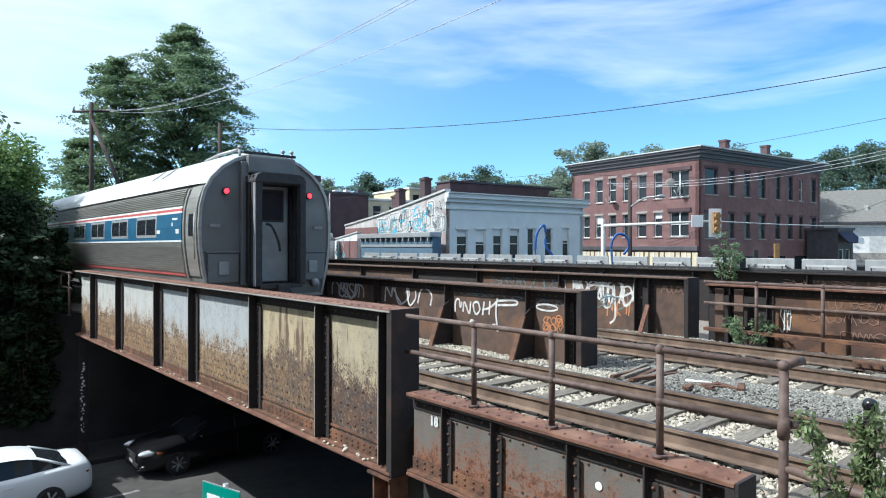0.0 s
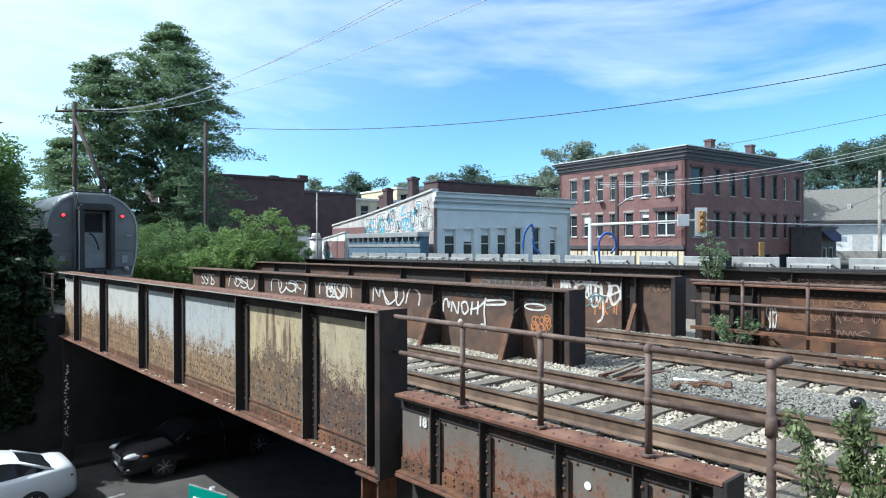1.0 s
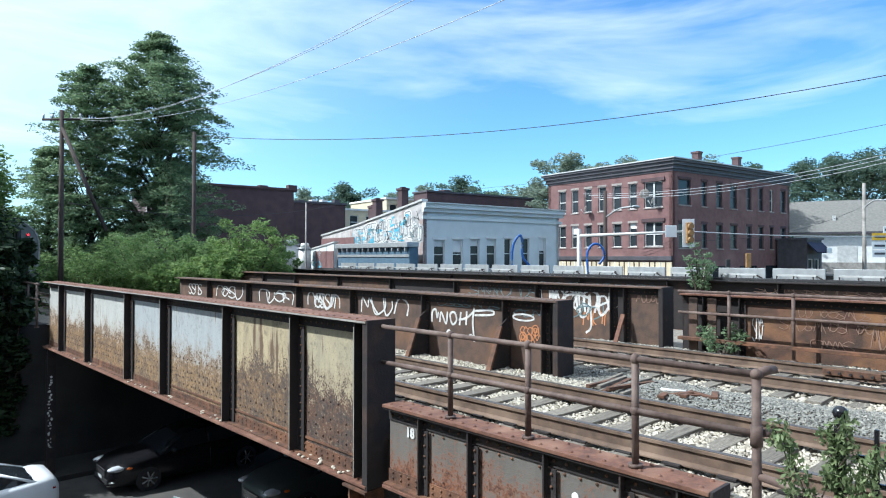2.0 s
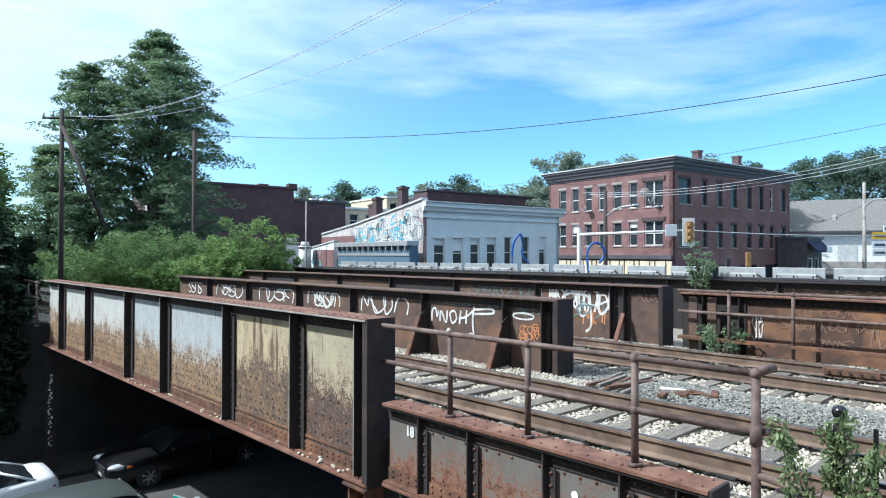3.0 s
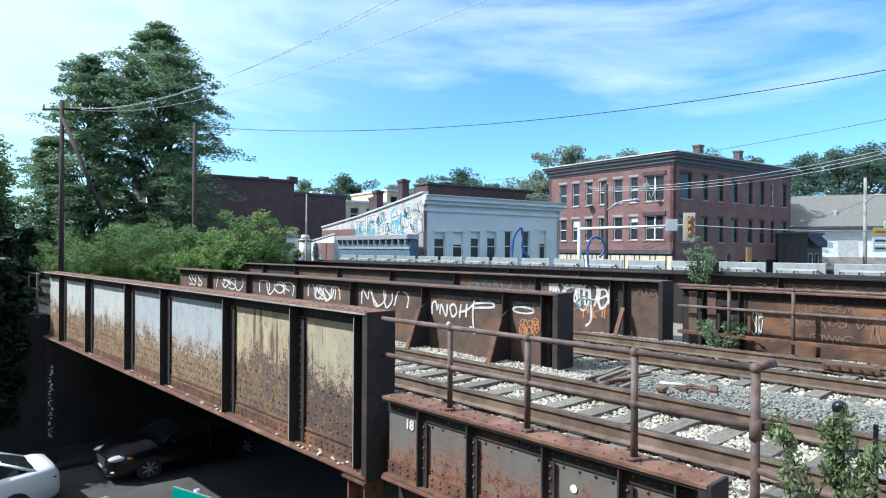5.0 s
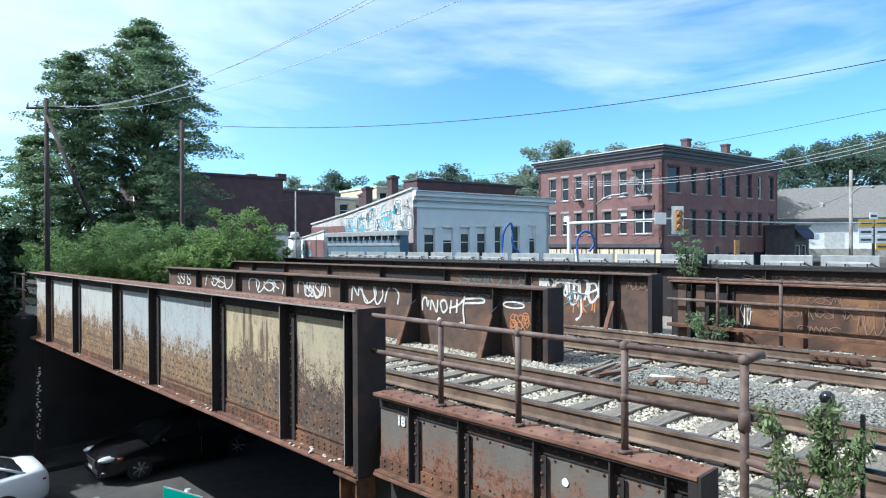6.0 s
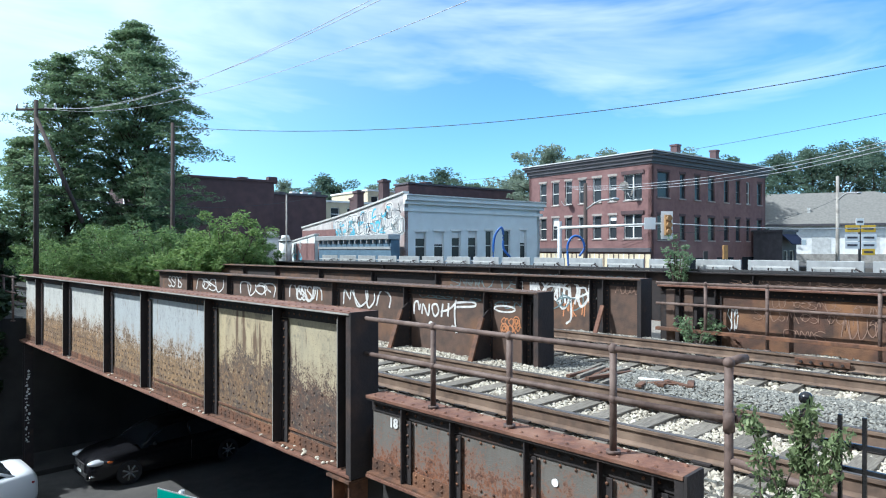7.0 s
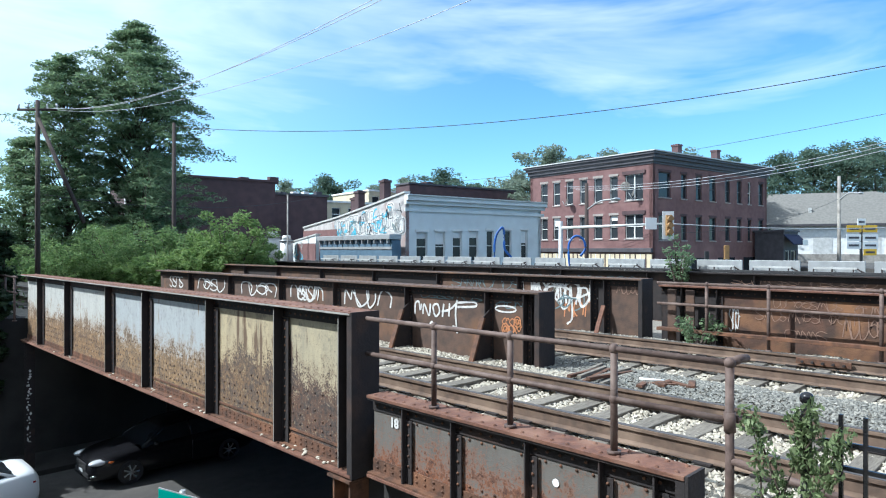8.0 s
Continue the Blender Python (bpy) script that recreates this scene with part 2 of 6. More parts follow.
GROUND = material("dry_grass_and_dirt", (0.10, 0.11, 0.045), 0.95, 0.0, (0.15, 0.12, 0.075), 0.3, bump=0.4, bump_scale=3)
CONCRETE = material("stained_concrete", (0.33, 0.31, 0.28), 0.9, 0.0, (0.24, 0.225, 0.20), 3, third=(0.17, 0.155, 0.14), third_scale=0.8, bump=0.25)
PAINT_LINE = material("road_paint", (0.42, 0.42, 0.40), 0.7, 0.0, (0.16, 0.16, 0.15), 8)
STEEL = material("stainless_steel", (0.40, 0.39, 0.36), 0.38, 0.55, (0.31, 0.295, 0.27), 3, stretch=(1, 0.4, 3))
ROOF_STEEL = material("pale_roof_steel", (0.60, 0.61, 0.60), 0.45, 0.2, (0.5, 0.51, 0.5), 2)
COACH_BLUE = material("blue_band_paint", (0.025, 0.115, 0.205), 0.35, 0.0, (0.02, 0.095, 0.17), 2)
COACH_RED = material("red_stripe_paint", (0.55, 0.12, 0.11), 0.4, 0.0, (0.42, 0.10, 0.09), 4)
COACH_WHITE = material("white_stripe_paint", (0.72, 0.72, 0.70), 0.4, 0.0, (0.6, 0.6, 0.58), 4)
COACH_END = material("grey_coach_end", (0.155, 0.165, 0.155), 0.5, 0.1, (0.145, 0.15, 0.147), 2.5, third=(0.20, 0.205, 0.20), third_scale=1)
RUBBER = material("black_rubber", (0.022, 0.022, 0.024), 0.75, 0.0, (0.035, 0.035, 0.036), 8)
DOOR_GREY = material("pale_door_paint", (0.30, 0.32, 0.32), 0.5, 0.1, (0.23, 0.245, 0.245), 3)
DARK_GLASS = glass_material("dark_window_glass")
WINDOW_GLASS = glass_material("building_window_glass", (0.03, 0.036, 0.042), 0.10, 0.22)
RED_LAMP = glow_material("red_tail_lamp", (1.0, 0.02, 0.03), 4.0)
BRICK = material("red_brick", (0.185, 0.098, 0.092), 0.9, 0.0, (0.14, 0.076, 0.073), 2.2, third=(0.225, 0.128, 0.118), third_scale=0.35, bump=0.2)
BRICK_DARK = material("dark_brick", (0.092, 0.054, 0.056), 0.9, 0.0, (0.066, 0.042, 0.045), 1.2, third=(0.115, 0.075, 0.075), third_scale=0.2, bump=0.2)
STONE_TRIM = material("grey_stone_trim", (0.34, 0.30, 0.27), 0.85, 0.0, (0.26, 0.23, 0.21), 3)
WHITEWASH = material("whitewashed_brick", (0.50, 0.48, 0.46), 0.9, 0.0, (0.36, 0.33, 0.32), 1.6, third=(0.27, 0.18, 0.16), third_scale=0.45, third_spread=(0.5, 0.66), bump=0.2)
SLATE = material("dark_cornice_paint", (0.075, 0.07, 0.08), 0.6, 0.0, (0.05, 0.048, 0.055), 2)
TIN_EDGE = material("pale_roof_edge", (0.60, 0.60, 0.58), 0.5, 0.2, (0.45, 0.45, 0.43), 2)
WHITE_WALL = material("white_stucco", (0.66, 0.70, 0.69), 0.85, 0.0, (0.60, 0.63, 0.62), 0.9, third=(0.50, 0.525, 0.52), third_scale=0.25, third_spread=(0.6, 0.8), bump=0.12)
WHITE_PAINT = material("white_paint", (0.74, 0.74, 0.71), 0.6, 0.0, (0.62, 0.62, 0.6), 2)
BLUE_SHED = material("blue_grey_boards", (0.085, 0.145, 0.20), 0.7, 0.0, (0.065, 0.115, 0.165), 2)
NAVY = material("navy_canvas", (0.014, 0.02, 0.06), 0.8, 0.0, (0.01, 0.015, 0.045), 4)
CREAM = material("cream_paint", (0.62, 0.53, 0.36), 0.8, 0.0, (0.5, 0.43, 0.30), 1)
ROOF_GREY = material("grey_shingles", (0.165, 0.16, 0.145), 0.9, 0.0, (0.13, 0.125, 0.115), 3, bump=0.2)
WOOD_POLE = material("weathered_pole_wood", (0.06, 0.042, 0.036), 0.9, 0.0, (0.036, 0.027, 0.025), 4, stretch=(4, 4, 0.5), bump=0.3)
GALV = material("galvanised_steel", (0.42, 0.43, 0.43), 0.5, 0.5, (0.34, 0.35, 0.35), 5)
BLUE_PIPE = material("blue_painted_pipe", (0.02, 0.10, 0.36), 0.45, 0.0, (0.015, 0.08, 0.29), 4)
WIRE = material("black_wire", (0.03, 0.03, 0.033), 0.6)
WIRE_PALE = material("pale_wire", (0.42, 0.43, 0.44), 0.5)
YELLOW = material("signal_yellow", (0.34, 0.19, 0.07), 0.6, 0.0, (0.26, 0.15, 0.06), 4)
SIGN_GREEN = material("green_sign_sheet", (0.0, 0.26, 0.20), 0.4, 0.0, (0.0, 0.22, 0.17), 3)
SIGN_WHITE = material("white_sign_sheet", (0.78, 0.78, 0.76), 0.5)
SIGN_YELLOW = material("yellow_sign_sheet", (0.75, 0.45, 0.03), 0.5)
GREEN_LAMP = glow_material("green_signal_lamp", (0.02, 0.9, 0.5), 2.0)
CAR_WHITE = material("white_car_paint", (0.72, 0.74, 0.76), 0.25)
CAR_BLACK = material("black_car_paint", (0.010, 0.010, 0.012), 0.2)
CAR_GREY = material("dark_grey_green_car_paint", (0.085, 0.10, 0.095), 0.3, 0.3)
CHROME = material("chrome", (0.7, 0.7, 0.7), 0.15, 1.0)
LENS = material("clear_lamp_lens", (0.62, 0.64, 0.67), 0.12, 0.2)
AMBER = material("amber_lamp_lens", (0.8, 0.17, 0.02), 0.25)
RED_LENS = material("red_lamp_lens", (0.25, 0.01, 0.015), 0.25)
BARK = material("bark", (0.10, 0.075, 0.055), 0.95, 0.0, (0.06, 0.045, 0.035), 6, stretch=(3, 3, 0.6), bump=0.6)
# leaf tone raised above its own, standing in for the veil of haze
LEAF_TREE = leaf_material("locust_leaves", (0.115, 0.19, 0.105), (0.23, 0.31, 0.17), 0.55)
# near-black leaves: the deep shade on this growth is put into their colour
LEAF_SHADE = leaf_material("shade_dark_leaves", (0.012, 0.026, 0.011), (0.028, 0.052, 0.02), 0.15)
LEAF_BUSH = leaf_material("bush_leaves", (0.09, 0.165, 0.06), (0.21, 0.30, 0.115), 0.48)
LEAF_BRIGHT = leaf_material("sapling_leaves", (0.10, 0.18, 0.05), (0.23, 0.32, 0.11), 0.46)
# distant haze is put into these two leaf colours: paler and bluer
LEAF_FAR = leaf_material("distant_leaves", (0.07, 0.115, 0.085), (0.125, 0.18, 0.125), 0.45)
LEAF_PALE = leaf_material("haze_pale_leaves", (0.17, 0.22, 0.17), (0.24, 0.29, 0.215), 0.45)
LEAF_VINE = leaf_material("vine_leaves", (0.085, 0.13, 0.05), (0.23, 0.28, 0.14))
SPRAY_WHITE = material("white_spray_paint", (0.66, 0.66, 0.63), 0.8, 0.0, (0.46, 0.44, 0.42), 9)
SPRAY_DARK = material("black_spray_paint", (0.05, 0.05, 0.055), 0.8)
SPRAY_BLUE = material("turquoise_spray_paint", (0.08, 0.38, 0.52), 0.8)
SPRAY_GREY = material("grey_spray_paint", (0.22, 0.22, 0.225), 0.8)
SPRAY_ORANGE = material("orange_spray_paint", (0.50, 0.21, 0.09), 0.8)
SPRAY_FAINT = material("faded_spray_paint", (0.24, 0.15, 0.11), 0.85)
SPRAY_TEAL = material("faded_teal_spray_paint", (0.13, 0.19, 0.20), 0.85)


# ---- mesh helpers ----
def mesh_of(name, verts, faces, mat, smooth=False):
    me = bpy.data.meshes.new(name)
    me.from_pydata([tuple(v) for v in verts], [], [tuple(f) for f in faces])
    me.materials.append(mat)
    if smooth:
        me.polygons.foreach_set("use_smooth", [True] * len(me.polygons))
    me.update()
    return me


def part(name, bm, mat, parent=None, label="", smooth=False):
    """Links a bmesh, or a mesh, as one object under its thing."""
    if isinstance(bm, bmesh.types.BMesh):
        me = bpy.data.meshes.new(name)
        bmesh.ops.recalc_face_normals(bm, faces=bm.faces[:])
        bm.to_mesh(me)
        bm.free()
        me.materials.append(mat)
        if smooth:
            me.polygons.foreach_set("use_smooth", [True] * len(me.polygons))
    else:
        me = bm
    ob = new(name, me)
    if parent is not None:
        ob.parent = parent
    if label:
        ob["label"] = label
    return ob


def thing(name, label, category, group="", kind="", m=None):
    ob = new(name)
    if m is not None:
        ob.matrix_world = m
    return tagged(ob, label, category, group, kind)


def box(bm, x0, x1, y0, y1, z0, z1, bevel=0.0, m=None):
    vs = [bm.verts.new((x, y, z)) for x in (x0, x1) for y in (y0, y1) for z in (z0, z1)]
    fs = [bm.faces.new([vs[i] for i in q]) for q in ((0, 1, 3, 2), (4, 6, 7, 5), (0, 4, 5, 1), (2, 3, 7, 6), (0, 2, 6, 4), (1, 5, 7, 3))]
    if bevel:
        es = list({e for f in fs for e in f.edges})
        got = bmesh.ops.bevel(bm, geom=es, offset=bevel, segments=2, affect="EDGES", profile=0.6)
        vs = list({v for f in got["faces"] for v in f.verts} | {v for v in vs if v.is_valid})
    if m is not None:
        bmesh.ops.transform(bm, matrix=m, verts=vs)
    return bm


def boxed(*args, **kw):
    return box(bmesh.new(), *args, **kw)


def tube(bm, points, r, sides=10, r_end=None, caps=True):
    """A round bar along a run of points."""
    pts = [Vector(p) for p in points]
    rings = []
    for i, p in enumerate(pts):
        d = (pts[min(i + 1, len(pts) - 1)] - pts[max(i - 1, 0)]).normalized()
        side = d.cross(Vector((0, 0, 1)))
        side = side.normalized() if side.length > 1e-4 else Vector((1, 0, 0))
        up = side.cross(d)
        rad = r if r_end is None else r + (r_end - r) * i / (len(pts) - 1)
        rings.append([bm.verts.new(p + rad * (math.cos(a) * side + math.sin(a) * up)) for a in (2 * math.pi * k / sides for k in range(sides))])
    for a, b in zip(rings, rings[1:]):
        for k in range(sides):
            f = bm.faces.new((a[k], a[(k + 1) % sides], b[(k + 1) % sides], b[k]))
            f.smooth = True
    if caps:
        bm.faces.new(rings[0][::-1])
        bm.faces.new(rings[-1])
    return bm


def tubed(points, r, sides=10, r_end=None):
    return tube(bmesh.new(), points, r, sides, r_end)


def ball(bm, c, r, u=10, v=7, scale=(1, 1, 1)):
    bmesh.ops.create_uvsphere(bm, u_segments=u, v_segments=v, radius=r, matrix=Matrix.Translation(c) @ Matrix.Diagonal((*scale, 1)))
    for f in bm.faces:
        f.smooth = True
    return bm


def extrude_profile(bm, profile, y0, y1):
    """A closed outline in x, z drawn along y."""
    a = [bm.verts.new((x, y0, z)) for x, z in profile]
    b = [bm.verts.new((x, y1, z)) for x, z in profile]
    n = len(profile)
    for i in range(n):
        bm.faces.new((a[i], a[(i + 1) % n], b[(i + 1) % n], b[i]))
    bm.faces.new(a[::-1])
    bm.faces.new(b)
    return bm


def rivet_mesh(name, places, normal, r, mat):
    """Low domes on a plate; normal is '-x', '-y' or 'z'."""
    k, verts, faces = 7, [], []
    for c in places:
        base = len(verts)
        for ring, (rr, h) in enumerate(((1.0, 0.0), (0.75, 0.55))):
            for i in range(k):
                a = 2 * math.pi * i / k
                p, q, n = rr * r * math.cos(a), rr * r * math.sin(a), h * r
                verts.append({"-x": (c[0] - n, c[1] + p, c[2] + q), "-y": (c[0] + p, c[1] - n, c[2] + q), "z": (c[0] + p, c[1] + q, c[2] + n)}[normal])
        n = 0.75 * r
        verts.append({"-x": (c[0] - n, c[1], c[2]), "-y": (c[0], c[1] - n, c[2]), "z": (c[0], c[1], c[2] + n)}[normal])
        for i in range(k):
            j = (i + 1) % k
            faces += [(base + i, base + j, base + k + j, base + k + i), (base + k + i, base + k + j, base + 2 * k)]
    return mesh_of(name, verts, faces, mat, True)


def stroke(bm, points, width, depth=0.0008):
    """A painted line in the plane x = 0 (y along, z up), a hair thick."""
    pts = [Vector((0, y, z)) for y, z in points]
    last = None
    for i, p in enumerate(pts):
        d = (pts[min(i + 1, len(pts) - 1)] - pts[max(i - 1, 0)]).normalized()
        n = Vector((0, -d.z, d.y)) * width / 2
        ring = [bm.verts.new(q) for q in (p + n, p - n, p - n + Vector((-depth, 0, 0)), p + n + Vector((-depth, 0, 0)))]
        if last:
            for k in range(4):
                bm.faces.new((last[k], last[(k + 1) % 4], ring[(k + 1) % 4], ring[k]))
        last = ring
    return bm


def curve_points(points, steps=6):
    """A smooth run through the points (Catmull-Rom)."""
    p = [Vector((*q, 0)) if len(q) == 2 else Vector(q) for q in points]
    p = [2 * p[0] - p[1]] + p + [2 * p[-1] - p[-2]]
    out = []
    for i in range(1, len(p) - 2):
        for k in range(steps):
            t = k / steps
            out.append(0.5 * ((2 * p[i]) + (p[i + 1] - p[i - 1]) * t + (2 * p[i - 1] - 5 * p[i] + 4 * p[i + 1] - p[i + 2]) * t * t + (3 * p[i] - p[i - 1] - 3 * p[i + 1] + p[i + 2]) * t ** 3))
    out.append(p[-2])
    return out


LAYER = [0]


def paint_stroke(parent, x, y, z, points, width, mat, smooth=5):
    """One sprayed line on a plate that faces -x; points run towards -y and up."""
    pts = [(-q.x, q.y) for q in curve_points(points, smooth)] if smooth else [(-p, q) for p, q in points]
    ob = part("paint_stroke", stroke(bmesh.new(), pts, width), mat, parent)
    LAYER[0] = (LAYER[0] + 1) % 9  # each stroke lies a hair over the last
    ob.location = (x - 0.0012 * LAYER[0], y, z)
    return ob


def tag_graffiti(parent, x, y, z, loops, w, h, width, mat, seed):
    """A scrawled tag, w long and h high, that nobody can read."""
    rnd = random.Random(seed)
    u = rnd.uniform
    for i in range(loops):
        a, b = w * (i + u(-0.15, 0.15)) / loops, w * (i + 1 + u(-0.1, 0.35)) / loops
        m, kind = (a + b) / 2, rnd.randrange(5)
        if kind == 0:
            pts = [(a, u(0, 0.2) * h), (a + u(-0.1, 0.2) * (b - a), 0.8 * h), (m, h * u(0.9, 1.1)), (b, 0.7 * h), (b + u(-0.2, 0.1) * (b - a), u(-0.1, 0.2) * h)]
        elif kind == 1:
            pts = [(b, 0.85 * h), (m, h), (a, 0.7 * h), (m, 0.5 * h), (b, 0.25 * h), (m, 0), (a - 0.1 * (b - a), 0.15 * h)]
        elif kind == 2:
            pts = [(a, 0), (a + 0.05, 0.9 * h), (m, 0.35 * h), (m + 0.1 * (b - a), 0.9 * h), (b, 0.3 * h), (b + 0.25 * (b - a), u(-0.2, 0.2) * h)]
        elif kind == 3:
            pts = [(a, 0.5 * h), (m, 0.95 * h), (b, 0.6 * h), (m, 0.1 * h), (a, 0.45 * h), (m, 0.75 * h), (b + 0.3 * (b - a), u(0.3, 1.1) * h)]
        else:
            pts = [(a, h * u(0.9, 1.2)), (a + 0.2 * (b - a), 0.1 * h), (m, -0.05 * h), (b, 0.4 * h), (b, u(0.8, 1.2) * h)]
        paint_stroke(parent, x, y, z, pts, width, mat)


# ---- foliage helpers ----
def leaf_cloud(name, clumps, per, size, mat, seed, flat=0.5):
    """Leaves round many clump centres (x, y, z, radius, squash): small bent blades turned at random."""
    rng = np.random.default_rng(seed)
    verts, faces = [], []
    for (x, y, z, r, sq) in clumps:
        n = per
        d = rng.normal(size=(n, 3))
        d /= np.linalg.norm(d, axis=1)[:, None]
        d *= (rng.uniform(0.15, 1, n) ** 0.45)[:, None] * r
        d[:, 2] *= sq
        c = d + (x, y, z)
        u = rng.normal(size=(n, 3))
        u[:, 2] *= flat
        u /= np.linalg.norm(u, axis=1)[:, None]
        w = np.cross(u, rng.normal(size=(n, 3)))
        w /= np.linalg.norm(w, axis=1)[:, None] + 1e-9
        s = size * rng.uniform(0.6, 1.35, n)[:, None]
        base = len(verts)
        quad = np.stack([c - u * s, c + w * s * 0.42 - u * s * 0.1, c + u * s, c - w * s * 0.42 - u * s * 0.1], 1).reshape(-1, 3)
        verts.extend(map(tuple, quad))
        faces.extend((base + 4 * i, base + 4 * i + 1, base + 4 * i + 2, base + 4 * i + 3) for i in range(n))
    return mesh_of(name, verts, faces, mat)


def tree(label, x, y, z, height, spread, mat, seed, limbs=40, per=110, leaf=0.22, start=0.22, shape="oval", clump=0.11, category="tree", sub=3, lean=0.0, droop=0.0):
    """A tapered trunk, limbs that leave it upwards, and clumps of leaves along each limb."""
    rnd = random.Random(seed)
    t = thing("tree", label, category, m=pose(x, y, z))
    bm = bmesh.new()
    r0 = 0.022 * height
    trunk = [Vector((lean * k / 8 + rnd.uniform(-1, 1) * 0.012 * height * (k > 0), rnd.uniform(-1, 1) * 0.012 * height * (k > 0), height * 0.93 * k / 8)) for k in range(9)]
    tube(bm, trunk, r0, 9, r0 * 0.15)
    clumps = []
    for i in range(limbs):
        f = start + (1 - start) * (i + rnd.random()) / limbs
        base = trunk[min(7, int(f * 0.9 * 8))].lerp(trunk[min(8, int(f * 0.9 * 8) + 1)], (f * 0.9 * 8) % 1)
        g = (f - start) / (1 - start)
        if shape == "oval":
            reach = spread * (math.sin(math.pi * min(1, 0.16 + 0.80 * g)) ** 0.75)
        elif shape == "cone":
            reach = spread * (1.05 - g) ** 0.85
        else:
            reach = spread * max(0.05, 1 - g) ** 0.55 * (0.85 + 0.15 * math.sin(11 * g + seed))
        reach *= rnd.uniform(0.62, 1.08)
        a = 2.4 * i + rnd.uniform(-0.4, 0.4)
        rise = reach * (0.15 + 0.45 * g) * rnd.uniform(0.5, 1.2)
        out = Vector((math.cos(a), math.sin(a), 0))
        mid = base + out * reach * 0.55 + Vector((0, 0, rise * 0.8))
        end = base + out * reach + Vector((0, 0, rise - droop * reach))
        tube(bm, [base, mid, end], r0 * 0.30 * (1.1 - g), 5, 0.012, caps=False)
        for k in range(sub):
            q = base.lerp(mid, 0.45 + 0.5 * k / sub) if k < sub // 2 else mid.lerp(end, (k - sub // 2 + 0.6) / (sub - sub // 2))
            cr = height * clump * rnd.uniform(0.55, 1.1)
            clumps.append((q.x + rnd.uniform(-1, 1) * cr * 0.5, q.y + rnd.uniform(-1, 1) * cr * 0.5, q.z + rnd.uniform(-0.3, 0.4) * cr, cr, rnd.uniform(0.35, 0.6) * (0.8 if droop else 1)))
    top = trunk[-1]
    for k in range(12):
        q = trunk[-3].lerp(trunk[-1], k / 11)
        cr = height * clump * rnd.uniform(0.6, 1.0)
        o = cr * (1.6 - k / 9)
        clumps.append((q.x + rnd.uniform(-1, 1) * o, q.y + rnd.uniform(-1, 1) * o, q.z + cr * 0.4, cr, 0.6))
    for k in range(4):
        cr = height * clump * 0.7
        clumps.append((top.x + rnd.uniform(-1, 1) * cr, top.y + rnd.uniform(-1, 1) * cr, top.z + rnd.uniform(-0.4, 0.5) * cr, cr, 0.8))
    part("trunk", bm, BARK, t)
    part("crown", leaf_cloud("crown", clumps, per, leaf, mat, seed), mat, t)
    return t


def locust_tree(label, x, y, z, height, outline, mat, seed, limbs=90, per=60, leaf=0.10, sprays=7):
    """A tall tree whose long limbs rise, arch over and hang at their tips, each carrying flat feathery sprays; outline gives the crown's half width at parts of its height."""
    rnd = random.Random(seed)
    t = thing("tree", label, "tree", m=pose(x, y, z))
    bm = bmesh.new()
    r0 = 0.017 * height
    trunk = [Vector((rnd.uniform(-1, 1) * 0.010 * height * (k > 0), rnd.uniform(-1, 1) * 0.010 * height * (k > 0), height * 0.97 * k / 10)) for k in range(11)]
    tube(bm, trunk, r0, 9, 0.03)

    def half_width(g):
        for (a, wa), (b, wb) in zip(outline, outline[1:]):
            if a <= g <= b:
                return wa + (wb - wa) * (g - a) / (b - a)
        return outline[-1][1]

    clumps = []
    g0 = outline[0][0]
    for i in range(limbs):
        tier = round(17 * (i + 0.5) / limbs) / 17
        g = min(0.985, g0 + (1 - g0) * (0.35 * (i + rnd.random()) / limbs + 0.65 * tier) ** 0.92)
        reach = half_width(g) * rnd.choice((1.0, 0.9, 0.78, 0.6)) * rnd.uniform(0.85, 1.15)
        a = 2.39996 * i + rnd.uniform(-0.5, 0.5)
        out, side = Vector((math.cos(a), math.sin(a), 0)), Vector((-math.sin(a), math.cos(a), 0))
        tip_z = height * g
        start = max(0.05, g - (0.05 + 0.42 * reach / height) * rnd.uniform(0.7, 1.2))
        k = min(9, int(start / 0.97 * 10))
        base = trunk[k].lerp(trunk[k + 1], min(1, start / 0.97 * 10 - k))
        crest = Vector((base.x, base.y, 0)) + out * reach * 0.62 + Vector((0, 0, tip_z + 0.05 * reach))
        end = Vector((base.x, base.y, 0)) + out * reach + side * rnd.uniform(-0.12, 0.12) * reach + Vector((0, 0, tip_z - rnd.uniform(0.05, 0.24) * reach))
        arc = curve_points([base, base.lerp(crest, 0.55) + Vector((0, 0, 0.10 * reach)), crest, end], 4)
        tube(bm, arc, r0 * 0.26 * (1.15 - g), 5, 0.012, caps=False)
        n = max(3, int(sprays * (0.5 + reach / 5.5)))
        for j in range(n):
            f = 0.22 + 0.78 * (j + rnd.random()) / n
            q = arc[min(len(arc) - 2, int(f * (len(arc) - 1)))].lerp(arc[min(len(arc) - 1, int(f * (len(arc) - 1)) + 1)], (f * (len(arc) - 1)) % 1)
            off = side * rnd.choice((-1, 1)) * rnd.uniform(0.1, 0.95) * (0.28 + 0.10 * reach)
            cr = rnd.uniform(0.35, 0.95) * (0.7 if g > 0.9 else 1)
            clumps.append((q.x + off.x, q.y + off.y, q.z - abs(off.length) * rnd.uniform(0.0, 0.5), cr, rnd.uniform(0.22, 0.5)))
    for k in range(9):
        q = trunk[-1] + Vector((rnd.uniform(-0.5, 0.5), rnd.uniform(-0.5, 0.5), rnd.uniform(-1.3, 0.35)))
        clumps.append((q.x, q.y, q.z, rnd.uniform(0.25, 0.5), 0.7))
